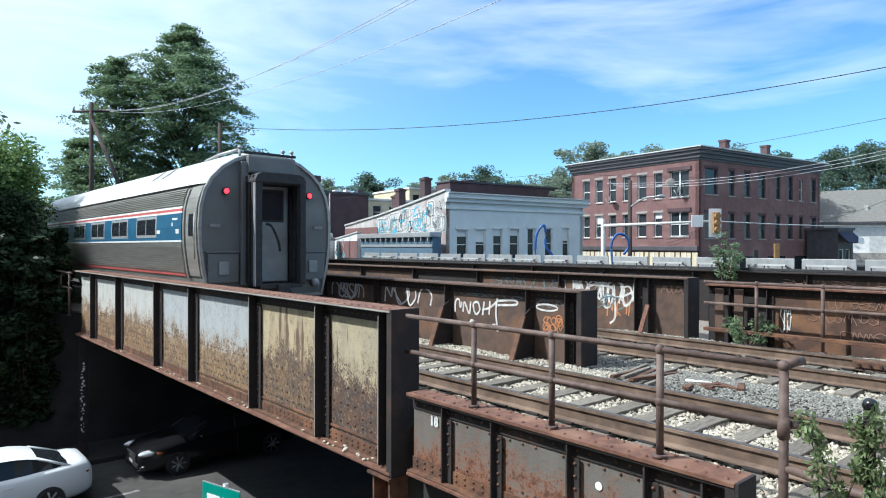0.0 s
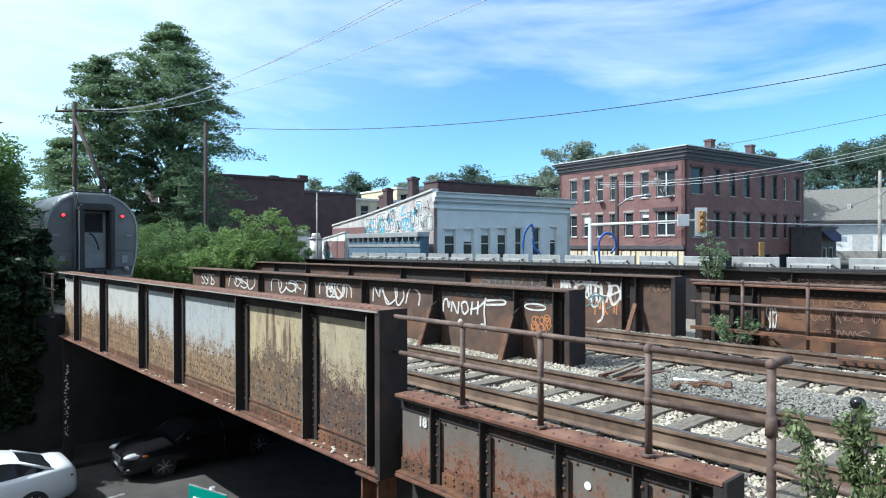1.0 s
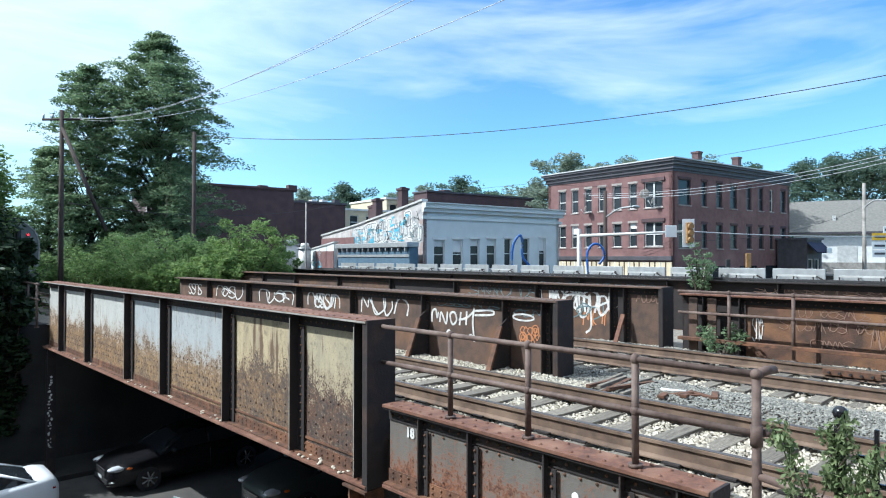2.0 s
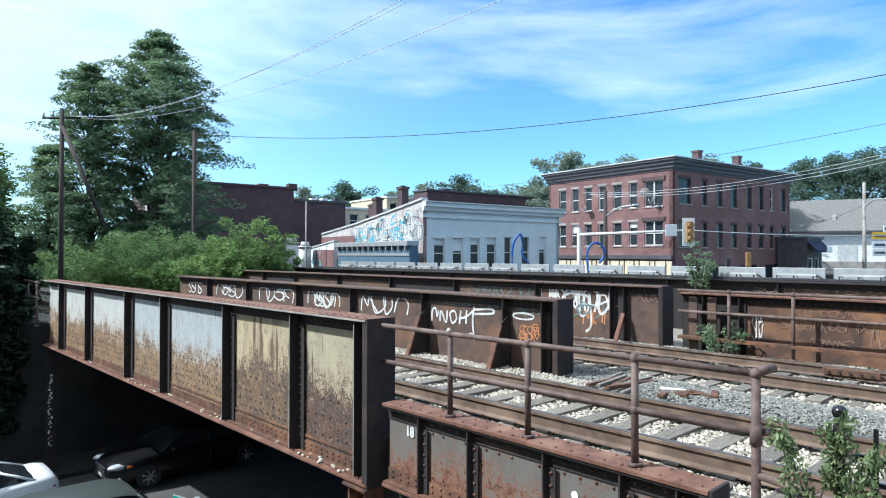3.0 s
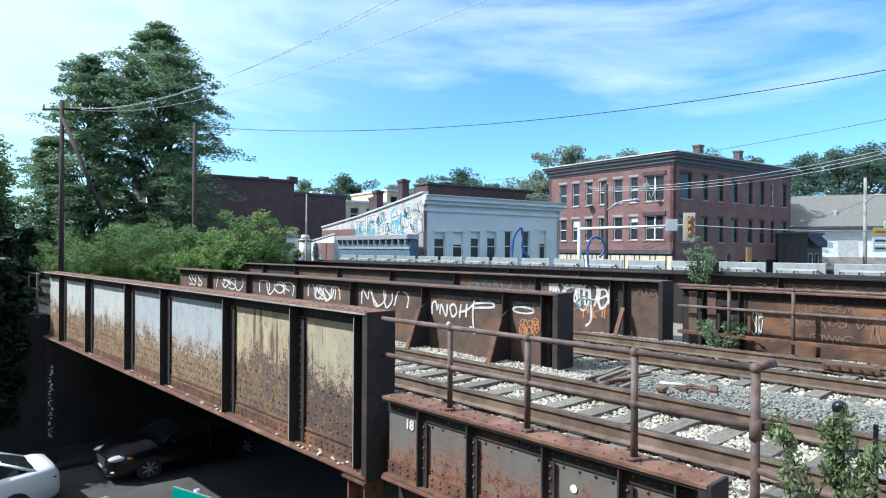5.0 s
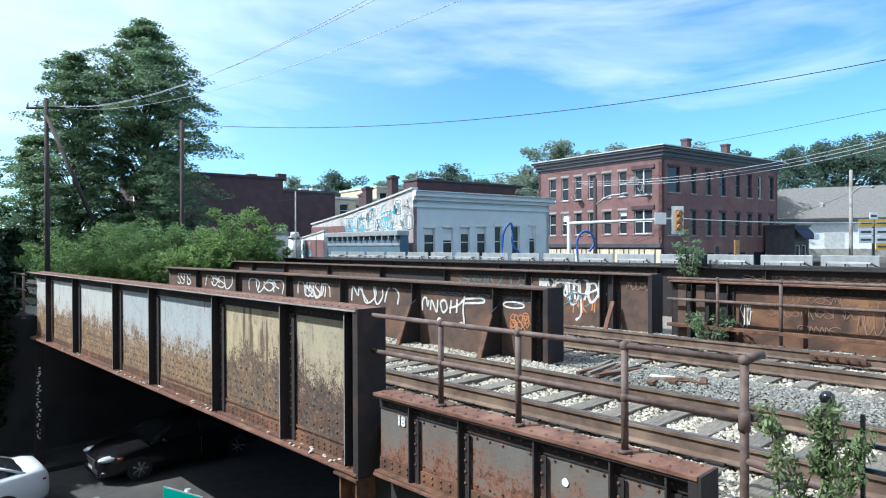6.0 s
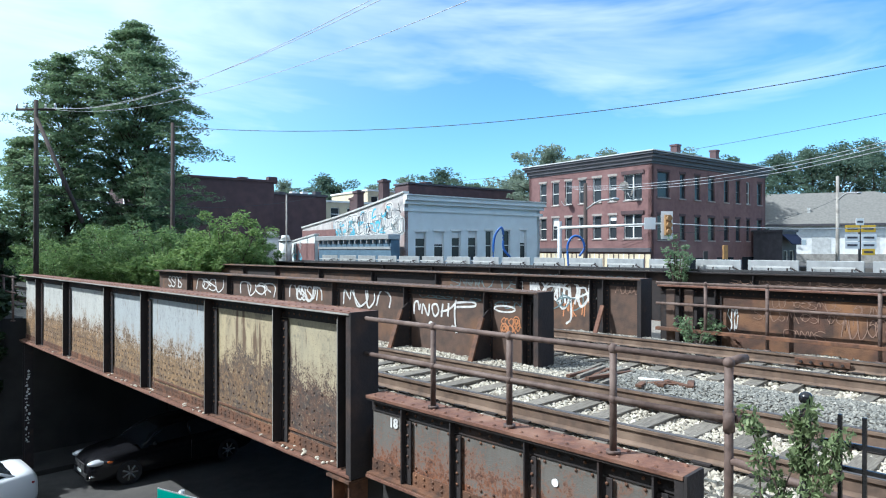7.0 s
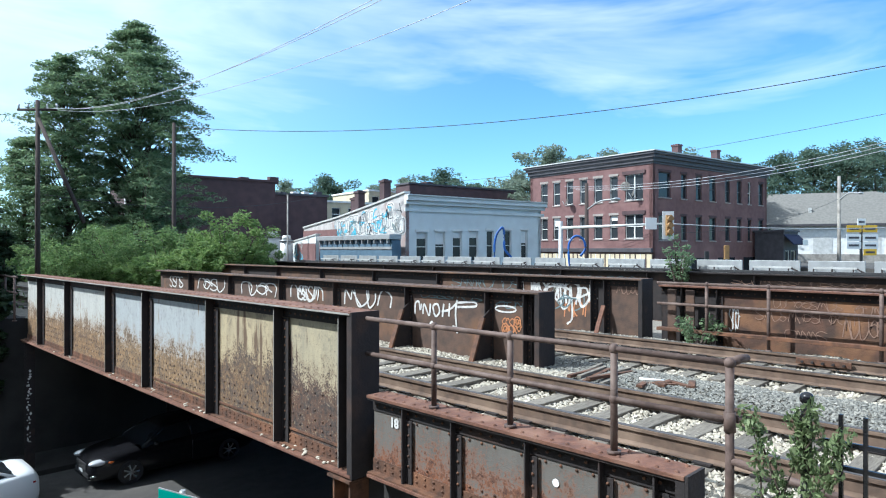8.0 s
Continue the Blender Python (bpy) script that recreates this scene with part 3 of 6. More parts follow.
    part("trunk", bm, BARK, t)
    part("crown", leaf_cloud("crown", clumps, per, leaf, mat, seed, 0.35), mat, t)
    return t


def shrub(label, x, y, z, height, spread, mat, seed, stems=14, per=120, leaf=0.10, category="bush", clump=0.26, lean=(0, 0)):
    rnd = random.Random(seed)
    t = thing("bush", label, category, m=pose(x, y, z))
    bm, clumps = bmesh.new(), []
    for i in range(stems):
        a, k = rnd.uniform(0, 6.283), rnd.uniform(0.15, 1) ** 0.6
        h = height * rnd.uniform(0.55, 1.0) * (1.05 - 0.35 * k)
        tip = Vector((math.cos(a) * spread * k + lean[0], math.sin(a) * spread * k + lean[1], h))
        tube(bm, [(tip.x * 0.15, tip.y * 0.15, 0), (tip.x * 0.6, tip.y * 0.6, h * 0.55), tip], 0.012 * height + 0.004, 5, 0.004, caps=False)
        for f in (0.35, 0.65, 0.95):
            q = Vector((tip.x * (0.3 + 0.7 * f), tip.y * (0.3 + 0.7 * f), h * f))
            cr = min(height, spread) * clump * rnd.uniform(0.7, 1.2)
            clumps.append((q.x, q.y, q.z, cr, rnd.uniform(0.6, 0.95)))
    part("stem", bm, BARK, t)
    part("leaves", leaf_cloud("leaves", clumps, per, leaf, mat, seed), mat, t)
    return t


# ---- ground, street, abutments ----
STREET = -4.70
tagged(part("ground", boxed(-2500, 2500, -2500, 2500, -5.6, STREET - 0.12), GROUND), "grass and dirt ground reaching the horizon", "ground", kind="structure")
tagged(part("road", boxed(-60, 48, 9.0, 21.0, STREET - 0.11, STREET), ASPHALT), "worn grey asphalt street passing under the bridge", "road", kind="structure")
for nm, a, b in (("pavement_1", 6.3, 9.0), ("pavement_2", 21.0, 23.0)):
    tagged(part(nm, boxed(-60, 48, a, b, STREET - 0.11, STREET + 0.14, bevel=0.02), ABUTMENT), "concrete pavement with a kerb along the street, in shade-dark colour", "pavement", kind="structure")
for i in range(5):
    tagged(part("road_marking", boxed(-15.9 + 4.6 * i, -13.2 + 4.6 * i, 17.95, 18.07, STREET + 0.002, STREET + 0.006), PAINT_LINE), "white broken lane line painted on the asphalt", "road marking", "lane lines", "structure")
tagged(part("abutment_near", boxed(4.72, 40, -60, 5.95, -5.6, -0.34), ABUTMENT), "stained concrete abutment in shade-dark colour, carrying the tracks", "abutment", kind="structure")
tagged(part("abutment_far", boxed(2.2, 60, 23.0, 220, -5.6, -0.34), ABUTMENT), "stained concrete abutment beyond the street, in shade-dark colour", "abutment", kind="structure")
tagged(part("platform", boxed(-7, 4.05, -9, 1.36, -5.6, 0.02, bevel=0.04), CONCRETE), "weathered concrete platform beside the tracks", "platform", kind="structure")
tagged(part("bridge_deck", boxed(4.95, 17.3, 5.9, 23.1, -0.62, -0.33), RUST_SHADE_DARK), "dark steel deck between the bridge girders", "bridge deck", kind="structure")


# unseen plain dark walls behind and beside the camera, added to cut sky light
tagged(part("wall_west", boxed(-14.4, -14, -30, 17.5, -5.5, 13.0), BRICK_DARK), "unseen dark brick wall added beside the street to cut sky light", "wall", kind="structure")
tagged(part("wall_south", boxed(-14, 30, -30.4, -30, -5.5, 13.0), BRICK_DARK), "unseen dark brick wall added behind the camera to cut sky light", "wall", kind="structure")


def ballast_bed():
    """The uneven bed of the tracks."""
    nx, ny = 70, 190
    verts, faces = [], []
    for j in range(ny):
        for i in range(nx):
            x, y = 4.78 + 12.6 * i / (nx - 1), -14 + 54 * j / (ny - 1)
            z = -0.275 + 0.035 * noise.noise((x * 1.1, y * 1.1, 0)) + 0.03 * noise.noise((x * 4, y * 4, 3))
            if 8.05 < x < 9.7 and y < 5.6:
                z += 0.07 * math.sin(math.pi * (x - 8.05) / 1.65)
            if x < 5.3:
                z -= (5.3 - x) * 0.12
            verts.append((x, y, z))
    for j in range(ny - 1):
        for i in range(nx - 1):
            a = j * nx + i
            faces.append((a, a + 1, a + nx + 1, a + nx))
    tagged(part("ballast_bed", mesh_of("ballast_bed", verts, faces, BALLAST, True), BALLAST), "grey crushed stone bed under the tracks", "ballast bed", kind="structure")


ballast_bed()


def stones(name, label, count, x0, x1, y0, y1, size, mat, seed, skip=()):
    """Loose crushed stones: squashed, dented octahedra."""
    rng = np.random.default_rng(seed)
    base = np.array([(1, 0, 0), (0, 1, 0), (-1, 0, 0), (0, -1, 0), (0, 0, 1), (0, 0, -1)], float)
    tri = [(0, 1, 4), (1, 2, 4), (2, 3, 4), (3, 0, 4), (1, 0, 5), (2, 1, 5), (3, 2, 5), (0, 3, 5)]
    verts, faces = [], []
    made = 0
    while made < count:
        x = rng.uniform(x0, x1)
        y = y0 + (y1 - y0) * rng.uniform() ** 1.25
        if any(a < x < b for a, b in skip):
            continue
        s = size * rng.uniform(0.55, 1.35)
        a, b = rng.uniform(0, 6.283), rng.uniform(-0.5, 0.5)
        m = np.array(Euler((b, rng.uniform(-0.5, 0.5), a)).to_matrix())
        z = -0.225 + 0.035 * noise.noise((x * 1.1, y * 1.1, 0)) - (0.012 if 5.3 < x < 7.9 or 9.75 < x < 12.3 else 0.0) + (0.07 * math.sin(math.pi * (x - 8.05) / 1.65) if 8.05 < x < 9.7 and y < 5.6 else 0) - max(0, 5.3 - x) * 0.12
        p = (base * (1 + rng.uniform(-0.3, 0.3, (6, 1))) * (s, s * rng.uniform(0.6, 1), s * rng.uniform(0.5, 0.8))) @ m.T + (x, y, z + s * 0.1)
        k = len(verts)
        verts.extend(map(tuple, p))
        faces.extend((k + i, k + j, k + l) for i, j, l in tri)
        made += 1
    tagged(part(name, mesh_of(name, verts, faces, mat), mat), label, "ballast", kind="stuff")


# ---- tracks ----
def railway_track(cx, label, y_far, seed):
    rnd = random.Random(seed)
    t = thing("railway_track", label, "railway track", "tracks")
    for side in (-1, 1):
        x = cx + side * 0.7525
        prof = [(-0.075, -0.178), (0.075, -0.178), (0.075, -0.165), (0.012, -0.145), (0.012, -0.045), (0.036, -0.036), (0.036, -0.006), (0.028, -0.001)]
        prof += [(-0.028, -0.001), (-0.036, -0.006), (-0.036, -0.036), (-0.012, -0.045), (-0.012, -0.145), (-0.075, -0.165)]
        rail = part("rail", extrude_profile(bmesh.new(), [(x + a, b) for a, b in prof], -16, y_far), RAIL_SIDE, t, "rust-brown steel rail with a worn top")
        part("rail_head", boxed(x - 0.031, x + 0.031, -16, y_far, -0.001, 0.003), RAIL_HEAD, rail, "polished running surface")
    shapes = []
    for k in range(5):
        bm = boxed(-1.30, 1.30, -0.105, 0.105, -0.17, 0.0, bevel=0.012)
        for v in bm.verts:
            v.co += 0.012 * Vector((0, noise.noise((v.co.x * 3, k, 1)), noise.noise((v.co.x * 2, k, 5))))
        me = bpy.data.meshes.new("sleeper")
        bm.to_mesh(me)
        bm.free()
        me.materials.append(SLEEPER)
        shapes.append(me)
    plate = mesh_of("tie_plate", [(a, b, c) for a in (-0.13, 0.13) for b in (-0.085, 0.085) for c in (-0.01, 0.008)],
                    [(0, 1, 3, 2), (4, 6, 7, 5), (0, 4, 5, 1), (2, 3, 7, 6), (0, 2, 6, 4), (1, 5, 7, 3)], RUST_SHADE_DARK)
    y = -8.0
    while y < 30:
        ob = part("sleeper", shapes[rnd.randrange(5)], SLEEPER, t)
        ob.matrix_local = pose(cx + rnd.uniform(-0.06, 0.06), y, -0.186 + rnd.uniform(-0.014, 0.002), 0, 0, rnd.uniform(-1.2, 1.2))
        if y < 10:
            for side in (-1, 1):
                tp = part("tie_plate", plate, RUST, t)
                tp.location = (cx + side * 0.7525, y, -0.174)
        y += 0.50 + rnd.uniform(-0.03, 0.03)
    return t


track_1 = railway_track(6.615, "railway track with weathered timber sleepers and rust-brown rails", 160, 1)
track_2 = railway_track(11.0, "second railway track with rust-brown rails in grey ballast", 60, 2)
tagged(part("embankment_shoulder", boxed(4.06, 4.71, -9, 1.98, -5.6, -0.42), BALLAST), "stony shoulder between platform and track", "embankment", kind="structure")
bm = boxed(11.66, 11.70, 2.55, 3.35, -0.13, -0.03, bevel=0.008)
part("joint_bar", bm, RUST, track_2, "rusty bolted joint bar on the rail")
for k in range(5):
    part("bolt", tubed([(11.61, 2.65 + 0.15 * k, -0.085), (11.67, 2.65 + 0.15 * k, -0.085)], 0.022, 6), RUST_SHADE_DARK, track_2)
stones("ballast_stones_near", "pale crushed stone between and beside the rails", 26000, 4.82, 8.1, -1.2, 12, 0.036, STONE, 11)
stones("ballast_stones_shoulder", "pale crushed stone on the shoulder beside the platform", 3000, 4.08, 4.85, -1.0, 1.95, 0.036, STONE, 16)
stones("ballast_stones_mid", "grey crushed stone between the two tracks", 20000, 8.0, 9.75, -2.5, 7.0, 0.026, STONE_GREY, 12)
stones("ballast_stones_far", "crushed stone round the second track", 20000, 9.6, 13.3, -2.5, 10, 0.036, STONE, 13)
stones("ballast_stones_edge", "grey crushed stone along the far girder", 5000, 12.1, 13.25, -2.5, 9, 0.036, STONE_GREY, 14)
stones("ballast_stones_girder", "pale crushed stone along the middle girder", 2600, 8.05, 8.75, 5.6, 12, 0.037, STONE, 15)


# ---- bridge girders ----
def girder(label, x, y0, y1, z0, z1, stiff, web_mats, flange_w, proj=0.15, flange=RUST_RED, low=RUST_RED, rivets=True, thick=0.035, post=True, group="bridge girders", post_w=None, steel=RUST_SHADE_DARK, leg=0.10):
    """A riveted plate girder that runs along y; x is its web's near face."""
    t = thing("bridge_girder", label, "bridge girder", group)
    xf = x - proj - 0.03
    ys = sorted(stiff)
    edges = [y0] + ys + [y1]
    for i in range(len(edges) - 1):
        a, b = edges[i], edges[i + 1]
        mat = web_mats[i % len(web_mats)]
        part("web_panel", boxed(x, x + 0.03, a + 0.002, b - 0.002, z0 + 0.02, z1 - 0.02), mat, t)
    part("top_flange", boxed(xf, xf + flange_w, y0, y1, z1 - thick, z1, bevel=0.006), flange, t)
    part("bottom_flange", boxed(xf, xf + flange_w, y0, y1, z0, z0 + thick, bevel=0.006), low, t)
    part("top_angle", boxed(x - 0.10, x - 0.001, y0, y1, z1 - thick - 0.022, z1 - thick - 0.002), steel, t)
    part("top_angle", boxed(x - 0.016, x - 0.002, y0, y1, z1 - thick - 0.15, z1 - thick - 0.024), steel, t)
    part("bottom_angle", boxed(x - 0.016, x - 0.002, y0, y1, z0 + thick + 0.024, z0 + thick + 0.16), RUST, t)
    part("bottom_angle", boxed(x - 0.10, x - 0.001, y0, y1, z0 + thick + 0.002, z0 + thick + 0.022), RUST, t)
    for y in ys:
        bm = boxed(x - proj, x - 0.018, y - 0.008, y + 0.008, z0 + thick + 0.025, z1 - thick - 0.025)
        # angle leg; its dark strip also stands in for the stiffener's cast shadow
        box(bm, x - 0.034, x - 0.018, y - leg, y - 0.008, z0 + thick + 0.025, z1 - thick - 0.16)
        part("stiffener", bm, steel, t)
    if post:
        w = post_w or flange_w
        bm = boxed(xf + 0.005, xf + w - 0.005, y0 - 0.03, y0 - 0.002, z0 - 0.01, z1 + 0.003, bevel=0.005)
        box(bm, xf + 0.01, xf + 0.03, y0, y0 + 0.07, z0 + thick + 0.005, z1 - thick - 0.005)
        part("end_post", bm, steel, t)
    if rivets:
        top = [(xf + o, y, z1) for y in np.arange(y0 + 0.08, y1, 0.16) for o in (0.06, flange_w - 0.06)]
        part("rivets", rivet_mesh("rivets", top, "z", 0.02, flange), flange, t)["kind"] = "stuff"
        face = [(x - 0.018, y, z) for y in np.arange(y0 + 0.1, y1, 0.13) for z in (z0 + thick + 0.07, z0 + thick + 0.13)]
        face += [(x - 0.018, y, z1 - thick - 0.09) for y in np.arange(y0 + 0.1, y1, 0.13)]
        face += [(x - 0.036, y - 0.55 * leg, z) for y in ys for z in np.arange(z0 + 0.25, z1 - 0.2, 0.11)]
        part("rivets", rivet_mesh("rivets", face, "-x", 0.016, RUST), RUST, t)["kind"] = "stuff"
    return t


G1_STIFF = [6.18, 7.64, 9.69, 12.36, 14.41, 17.36, 19.9]
# leg widened here to draw the shadow band beside each stiffener
g1 = girder("riveted plate girder with flaking white and yellowed paint over rust", 4.60, 5.92, 21.6, -0.87, 1.04, G1_STIFF,
            [RUST_SHADE_DARK, PANEL_YELLOW, PANEL_STAINED, PANEL_BLUE, PANEL_BLUE, PANEL_WHITE, PANEL_WHITE, PANEL_WHITE], 0.42, proj=0.15, leg=0.17)
extra = [(4.598, y, z) for a, b in zip(G1_STIFF, G1_STIFF[1:]) for y in np.arange(a + 0.2, b - 0.1, 0.17) for z in (-0.52, -0.40, -0.28, -0.06) if (int(y * 7) + int(z * 10)) % 5 or z < -0.4]
part("rivets", rivet_mesh("rivets", extra, "-x", 0.017, RUST_WEB), RUST_WEB, g1)["kind"] = "stuff"
# pale strips: worn paint plus the sunlight on these edges, put into the colour
part("worn_edge", boxed(4.415, 4.4185, 5.92, 21.6, 1.008, 1.03), CONCRETE, g1, "pale edge of the top flange, worn and coloured as lit")
for y in G1_STIFF:
    part("worn_edge", boxed(4.4445, 4.4485, y - 0.006, y + 0.007, -0.80, 0.95), CONCRETE, g1)
for a, b in ((6.18, 7.64), (7.64, 9.69), (9.69, 12.36)):
    part("splice_strip", boxed(4.582, 4.596, a + 0.03, b - 0.14, -0.63, -0.60), RUST, g1)

rs = random.Random(8)
for k in range(60):
    y = rs.choice((rs.uniform(9.8, 12.2), rs.uniform(12.5, 14.2), rs.uniform(6.4, 7.5), rs.uniform(7.8, 20)))
    r = rs.uniform(0.012, 0.032)
    bm = ball(bmesh.new(), (4.50 + rs.uniform(-0.05, 0.07), y, -0.835 + r * 0.5), r, 6, 4, (1, 1.2, 0.7))
    tagged(part("pebble", bm, STONE), "pale ballast pebble fallen on the girder's flange", "pebble", "fallen pebbles")

G1B_STIFF = [2.28, 2.75, 3.50, 4.42, 5.15]
g1b = girder("low riveted girder with dull grey paint and orange rust", 4.62, 2.03, 5.72, -0.81, 0.12, G1B_STIFF,
             [RUST_SHADE_DARK, PANEL_GREY, PANEL_GREY, PANEL_GREY, PANEL_GREY, PANEL_GREY], 0.30, proj=0.085, flange=RUST_RED)
extra = [(4.618, y, z) for a, b in zip(G1B_STIFF, G1B_STIFF[1:]) for y in np.arange(a + 0.1, b - 0.05, 0.16) for z in (-0.10, -0.56) if int(y * 13) % 4]
part("rivets", rivet_mesh("rivets", extra, "-x", 0.016, RUST), RUST, g1b)["kind"] = "stuff"


def writing(text, size, m, mat, parent, name="number"):
    cu = bpy.data.curves.new("text", "FONT")
    cu.body, cu.size, cu.extrude, cu.offset = text, size, 0.002, 0.006 * size / 0.12
    tmp = bpy.data.objects.new("text", cu)
    scene.collection.objects.link(tmp)
    me = bpy.data.meshes.new_from_object(tmp.evaluated_get(bpy.context.evaluated_depsgraph_get()))
    bpy.data.objects.remove(tmp)
    me.materials.clear()
    me.materials.append(mat)
    ob = part(name, me, mat, parent)
    ob.matrix_world = m
    return ob


writing("18", 0.14, pose(4.612, 5.43, -0.20, 90, 0, -90), SPRAY_WHITE, g1b)
disc = part("marker_disc", tubed([(4.619, 3.22, -0.26), (4.611, 3.22, -0.26)], 0.035, 16), SIGN_WHITE, g1b, "small round white marker")

G2_STIFF = [6.75, 7.62, 9.80, 12.3, 14.7, 17.5, 20.2]
g2 = girder("dark rusted plate girder with sprayed tags and sloping braces", 8.85, 6.42, 22.8, -0.55, 1.04, G2_STIFF, [RUST_SHADE_DARK, RUST_WEB, RUST_WEB, RUST_WEB, RUST_WEB, RUST_WEB, RUST_WEB, RUST_WEB], 0.46, flange=RUST_WEB, low=RUST)
for y in (7.58, 9.76):
    bm = bmesh.new()
    pts = [(8.84, y, 0.72), (8.84, y, -0.3), (8.25, y, -0.3), (8.60, y, 0.55)]
    a = [bm.verts.new(p) for p in pts]
    b = [bm.verts.new((p[0], p[1] - 0.02, p[2])) for p in pts]
    for i in range(4):
        bm.faces.new((a[i], a[(i + 1) % 4], b[(i + 1) % 4], b[i]))
    bm.faces.new(a)
    bm.faces.new(b[::-1])
    brace = part("knee_brace", bm, RUST_SHADE_DARK, g2)
    bm = bmesh.new()
    box(bm, -0.02, 0.02, -0.05, 0.05, 0, 0.93)
    cap = part("brace_edge", bm, RUST, brace)
    cap.matrix_local = pose(8.24, y - 0.01, -0.32, 0, 22.5, 0)
G3_STIFF = [7.85, 8.2, 10.4, 13.4, 16.4, 19.4, 22.4, 25.0]
g3 = girder("dark rusted plate girder with faded white tags", 13.3, 6.9, 27.3, -0.55, 1.10, G3_STIFF, [RUST_WEB, RUST_SHADE_DARK, RUST_WEB], 0.5, flange=RUST_WEB, low=RUST)
bm = bmesh.new()
box(bm, -0.02, 0.02, -0.05, 0.05, 0, 0.85)
cap = part("brace_edge", bm, RUST_RED, g3)
cap.matrix_local = pose(12.75, 7.85, -0.3, 0, 28, 0)
g3b = girder("low orange-brown rusted girder covered in faint tags", 13.5, -9.0, 6.6, -0.5, 0.98, [-6, -3.0, 0.1, 5.35, 6.1], [RUST_ORANGE, RUST_ORANGE, RUST_ORANGE, RUST_ORANGE, RUST_SHADE_DARK, RUST_SHADE_DARK], 0.4, proj=0.12, flange=RUST_RED, low=RUST_SHADE_DARK, post=False)
g4 = girder("dark girder along the far edge of the bridge", 17.6, -14.0, 31.0, -0.5, 1.13, [k * 3.0 - 12 for k in range(14)], [RUST_WEB, RUST_SHADE_DARK], 0.5, proj=0.16, flange=RUST_SHADE_DARK, low=RUST_SHADE_DARK, rivets=False)

# tags on the girders
X2 = 8.846
for pts in ([(0.0, 0.0), (0.02, 0.22), (0.12, 0.26), (0.16, 0.1), (0.2, 0.22)], [(0.24, 0.02), (0.28, 0.22), (0.42, 0.0), (0.46, 0.24)], [(0.56, 0.06), (0.54, 0.2), (0.66, 0.24), (0.72, 0.1), (0.62, 0.0), (0.55, 0.08)],
            [(0.8, 0.0), (0.84, 0.26)], [(0.78, 0.1), (1.0, 0.16), (1.2, 0.3)], [(0.98, 0.02), (1.0, 0.28)], [(1.2, 0.36), (1.16, 0.1), (1.2, -0.28)], [(1.02, -0.22), (1.12, -0.16), (1.24, -0.26)]):
    paint_stroke(g2, X2, 9.64, 0.44, pts, 0.042, SPRAY_WHITE)
for pts in ([(1.2, 0.3), (1.62, 0.34), (1.66, 0.26), (1.2, 0.22)], [(0.42, -0.2), (0.5, -0.12), (0.58, -0.2)]):
    paint_stroke(g2, X2, 9.64, 0.44, pts, 0.042, SPRAY_WHITE)
tag_graffiti(g2, X2, 9.5, 0.80, 7, 1.7, 0.10, 0.015, SPRAY_TEAL, 5)
tag_graffiti(g2, X2, 7.5, 0.72, 3, 0.7, 0.12, 0.015, SPRAY_TEAL, 6)
paint_stroke(g2, X2, 7.25, 0.70, [(0.24 * math.cos(a / 16 * 6.2832), 0.055 * math.sin(a / 16 * 6.2832)) for a in range(17)], 0.03, SPRAY_WHITE, 0)
for cx, cz, rr in ((0.08, 0.10, 0.075), (0.08, 0.10, 0.035), (0.22, 0.09, 0.06), (0.36, 0.24, 0.075), (0.36, 0.24, 0.035), (0.30, 0.03, 0.035)):
    paint_stroke(g2, X2, 7.34, 0.25, [(cx + rr * math.cos(k * 0.5712), cz + 1.25 * rr * math.sin(k * 0.5712)) for k in range(12)], 0.018, SPRAY_ORANGE, 0)
tag_graffiti(g2, X2, 7.32, 0.30, 5, 0.42, 0.24, 0.017, SPRAY_ORANGE, 8)
for yy, ww, sd in ((12.0, 1.5, 21), (14.4, 1.5, 22), (14.0, 0.9, 24), (17.0, 1.9, 23), (19.8, 1.7, 25), (22.0, 1.0, 26)):
    tag_graffiti(g2, X2, yy, 0.50, 4, ww, 0.36, 0.042, SPRAY_WHITE, sd)
for pts in ([(0.0, 0.1), (0.1, 0.5), (0.3, 0.62), (0.45, 0.4), (0.3, 0.2), (0.5, 0.6), (0.75, 0.6), (0.8, 0.2)], [(0.85, 0.6), (0.9, 0.0), (1.1, 0.1), (1.15, 0.55), (1.2, -0.2), (1.05, -0.4)],
            [(1.3, 0.1), (1.4, 0.45), (1.6, 0.5), (1.7, 0.2)], [(0.95, 0.3), (1.3, 0.25), (1.75, 0.42)], [(1.7, 0.5), (1.75, 0.1), (1.9, 0.3)]):
    paint_stroke(g3, 13.296, 10.0, 0.32, pts, 0.05, SPRAY_WHITE)
tag_graffiti(g3, 13.296, 10.35, 0.42, 6, 2.0, 0.55, 0.06, SPRAY_WHITE, 37)
tag_graffiti(g3, 13.296, 10.2, 0.30, 5, 1.7, 0.35, 0.03, SPRAY_TEAL, 38)
tag_graffiti(g3, 13.296, 9.0, 0.10, 3, 0.8, 0.4, 0.03, SPRAY_ORANGE, 32)
tag_graffiti(g3, 13.296, 7.6, 0.75, 5, 0.6, 0.16, 0.02, SPRAY_FAINT, 33)
tag_graffiti(g3, 13.296, 12.9, 0.70, 8, 2.5, 0.25, 0.02, SPRAY_TEAL, 34)
tag_graffiti(g3b, 13.496, 4.6, 0.36, 12, 1.7, 0.22, 0.012, SPRAY_FAINT, 41)
tag_graffiti(g3b, 13.496, 4.3, 0.62, 9, 1.2, 0.16, 0.010, SPRAY_FAINT, 46)
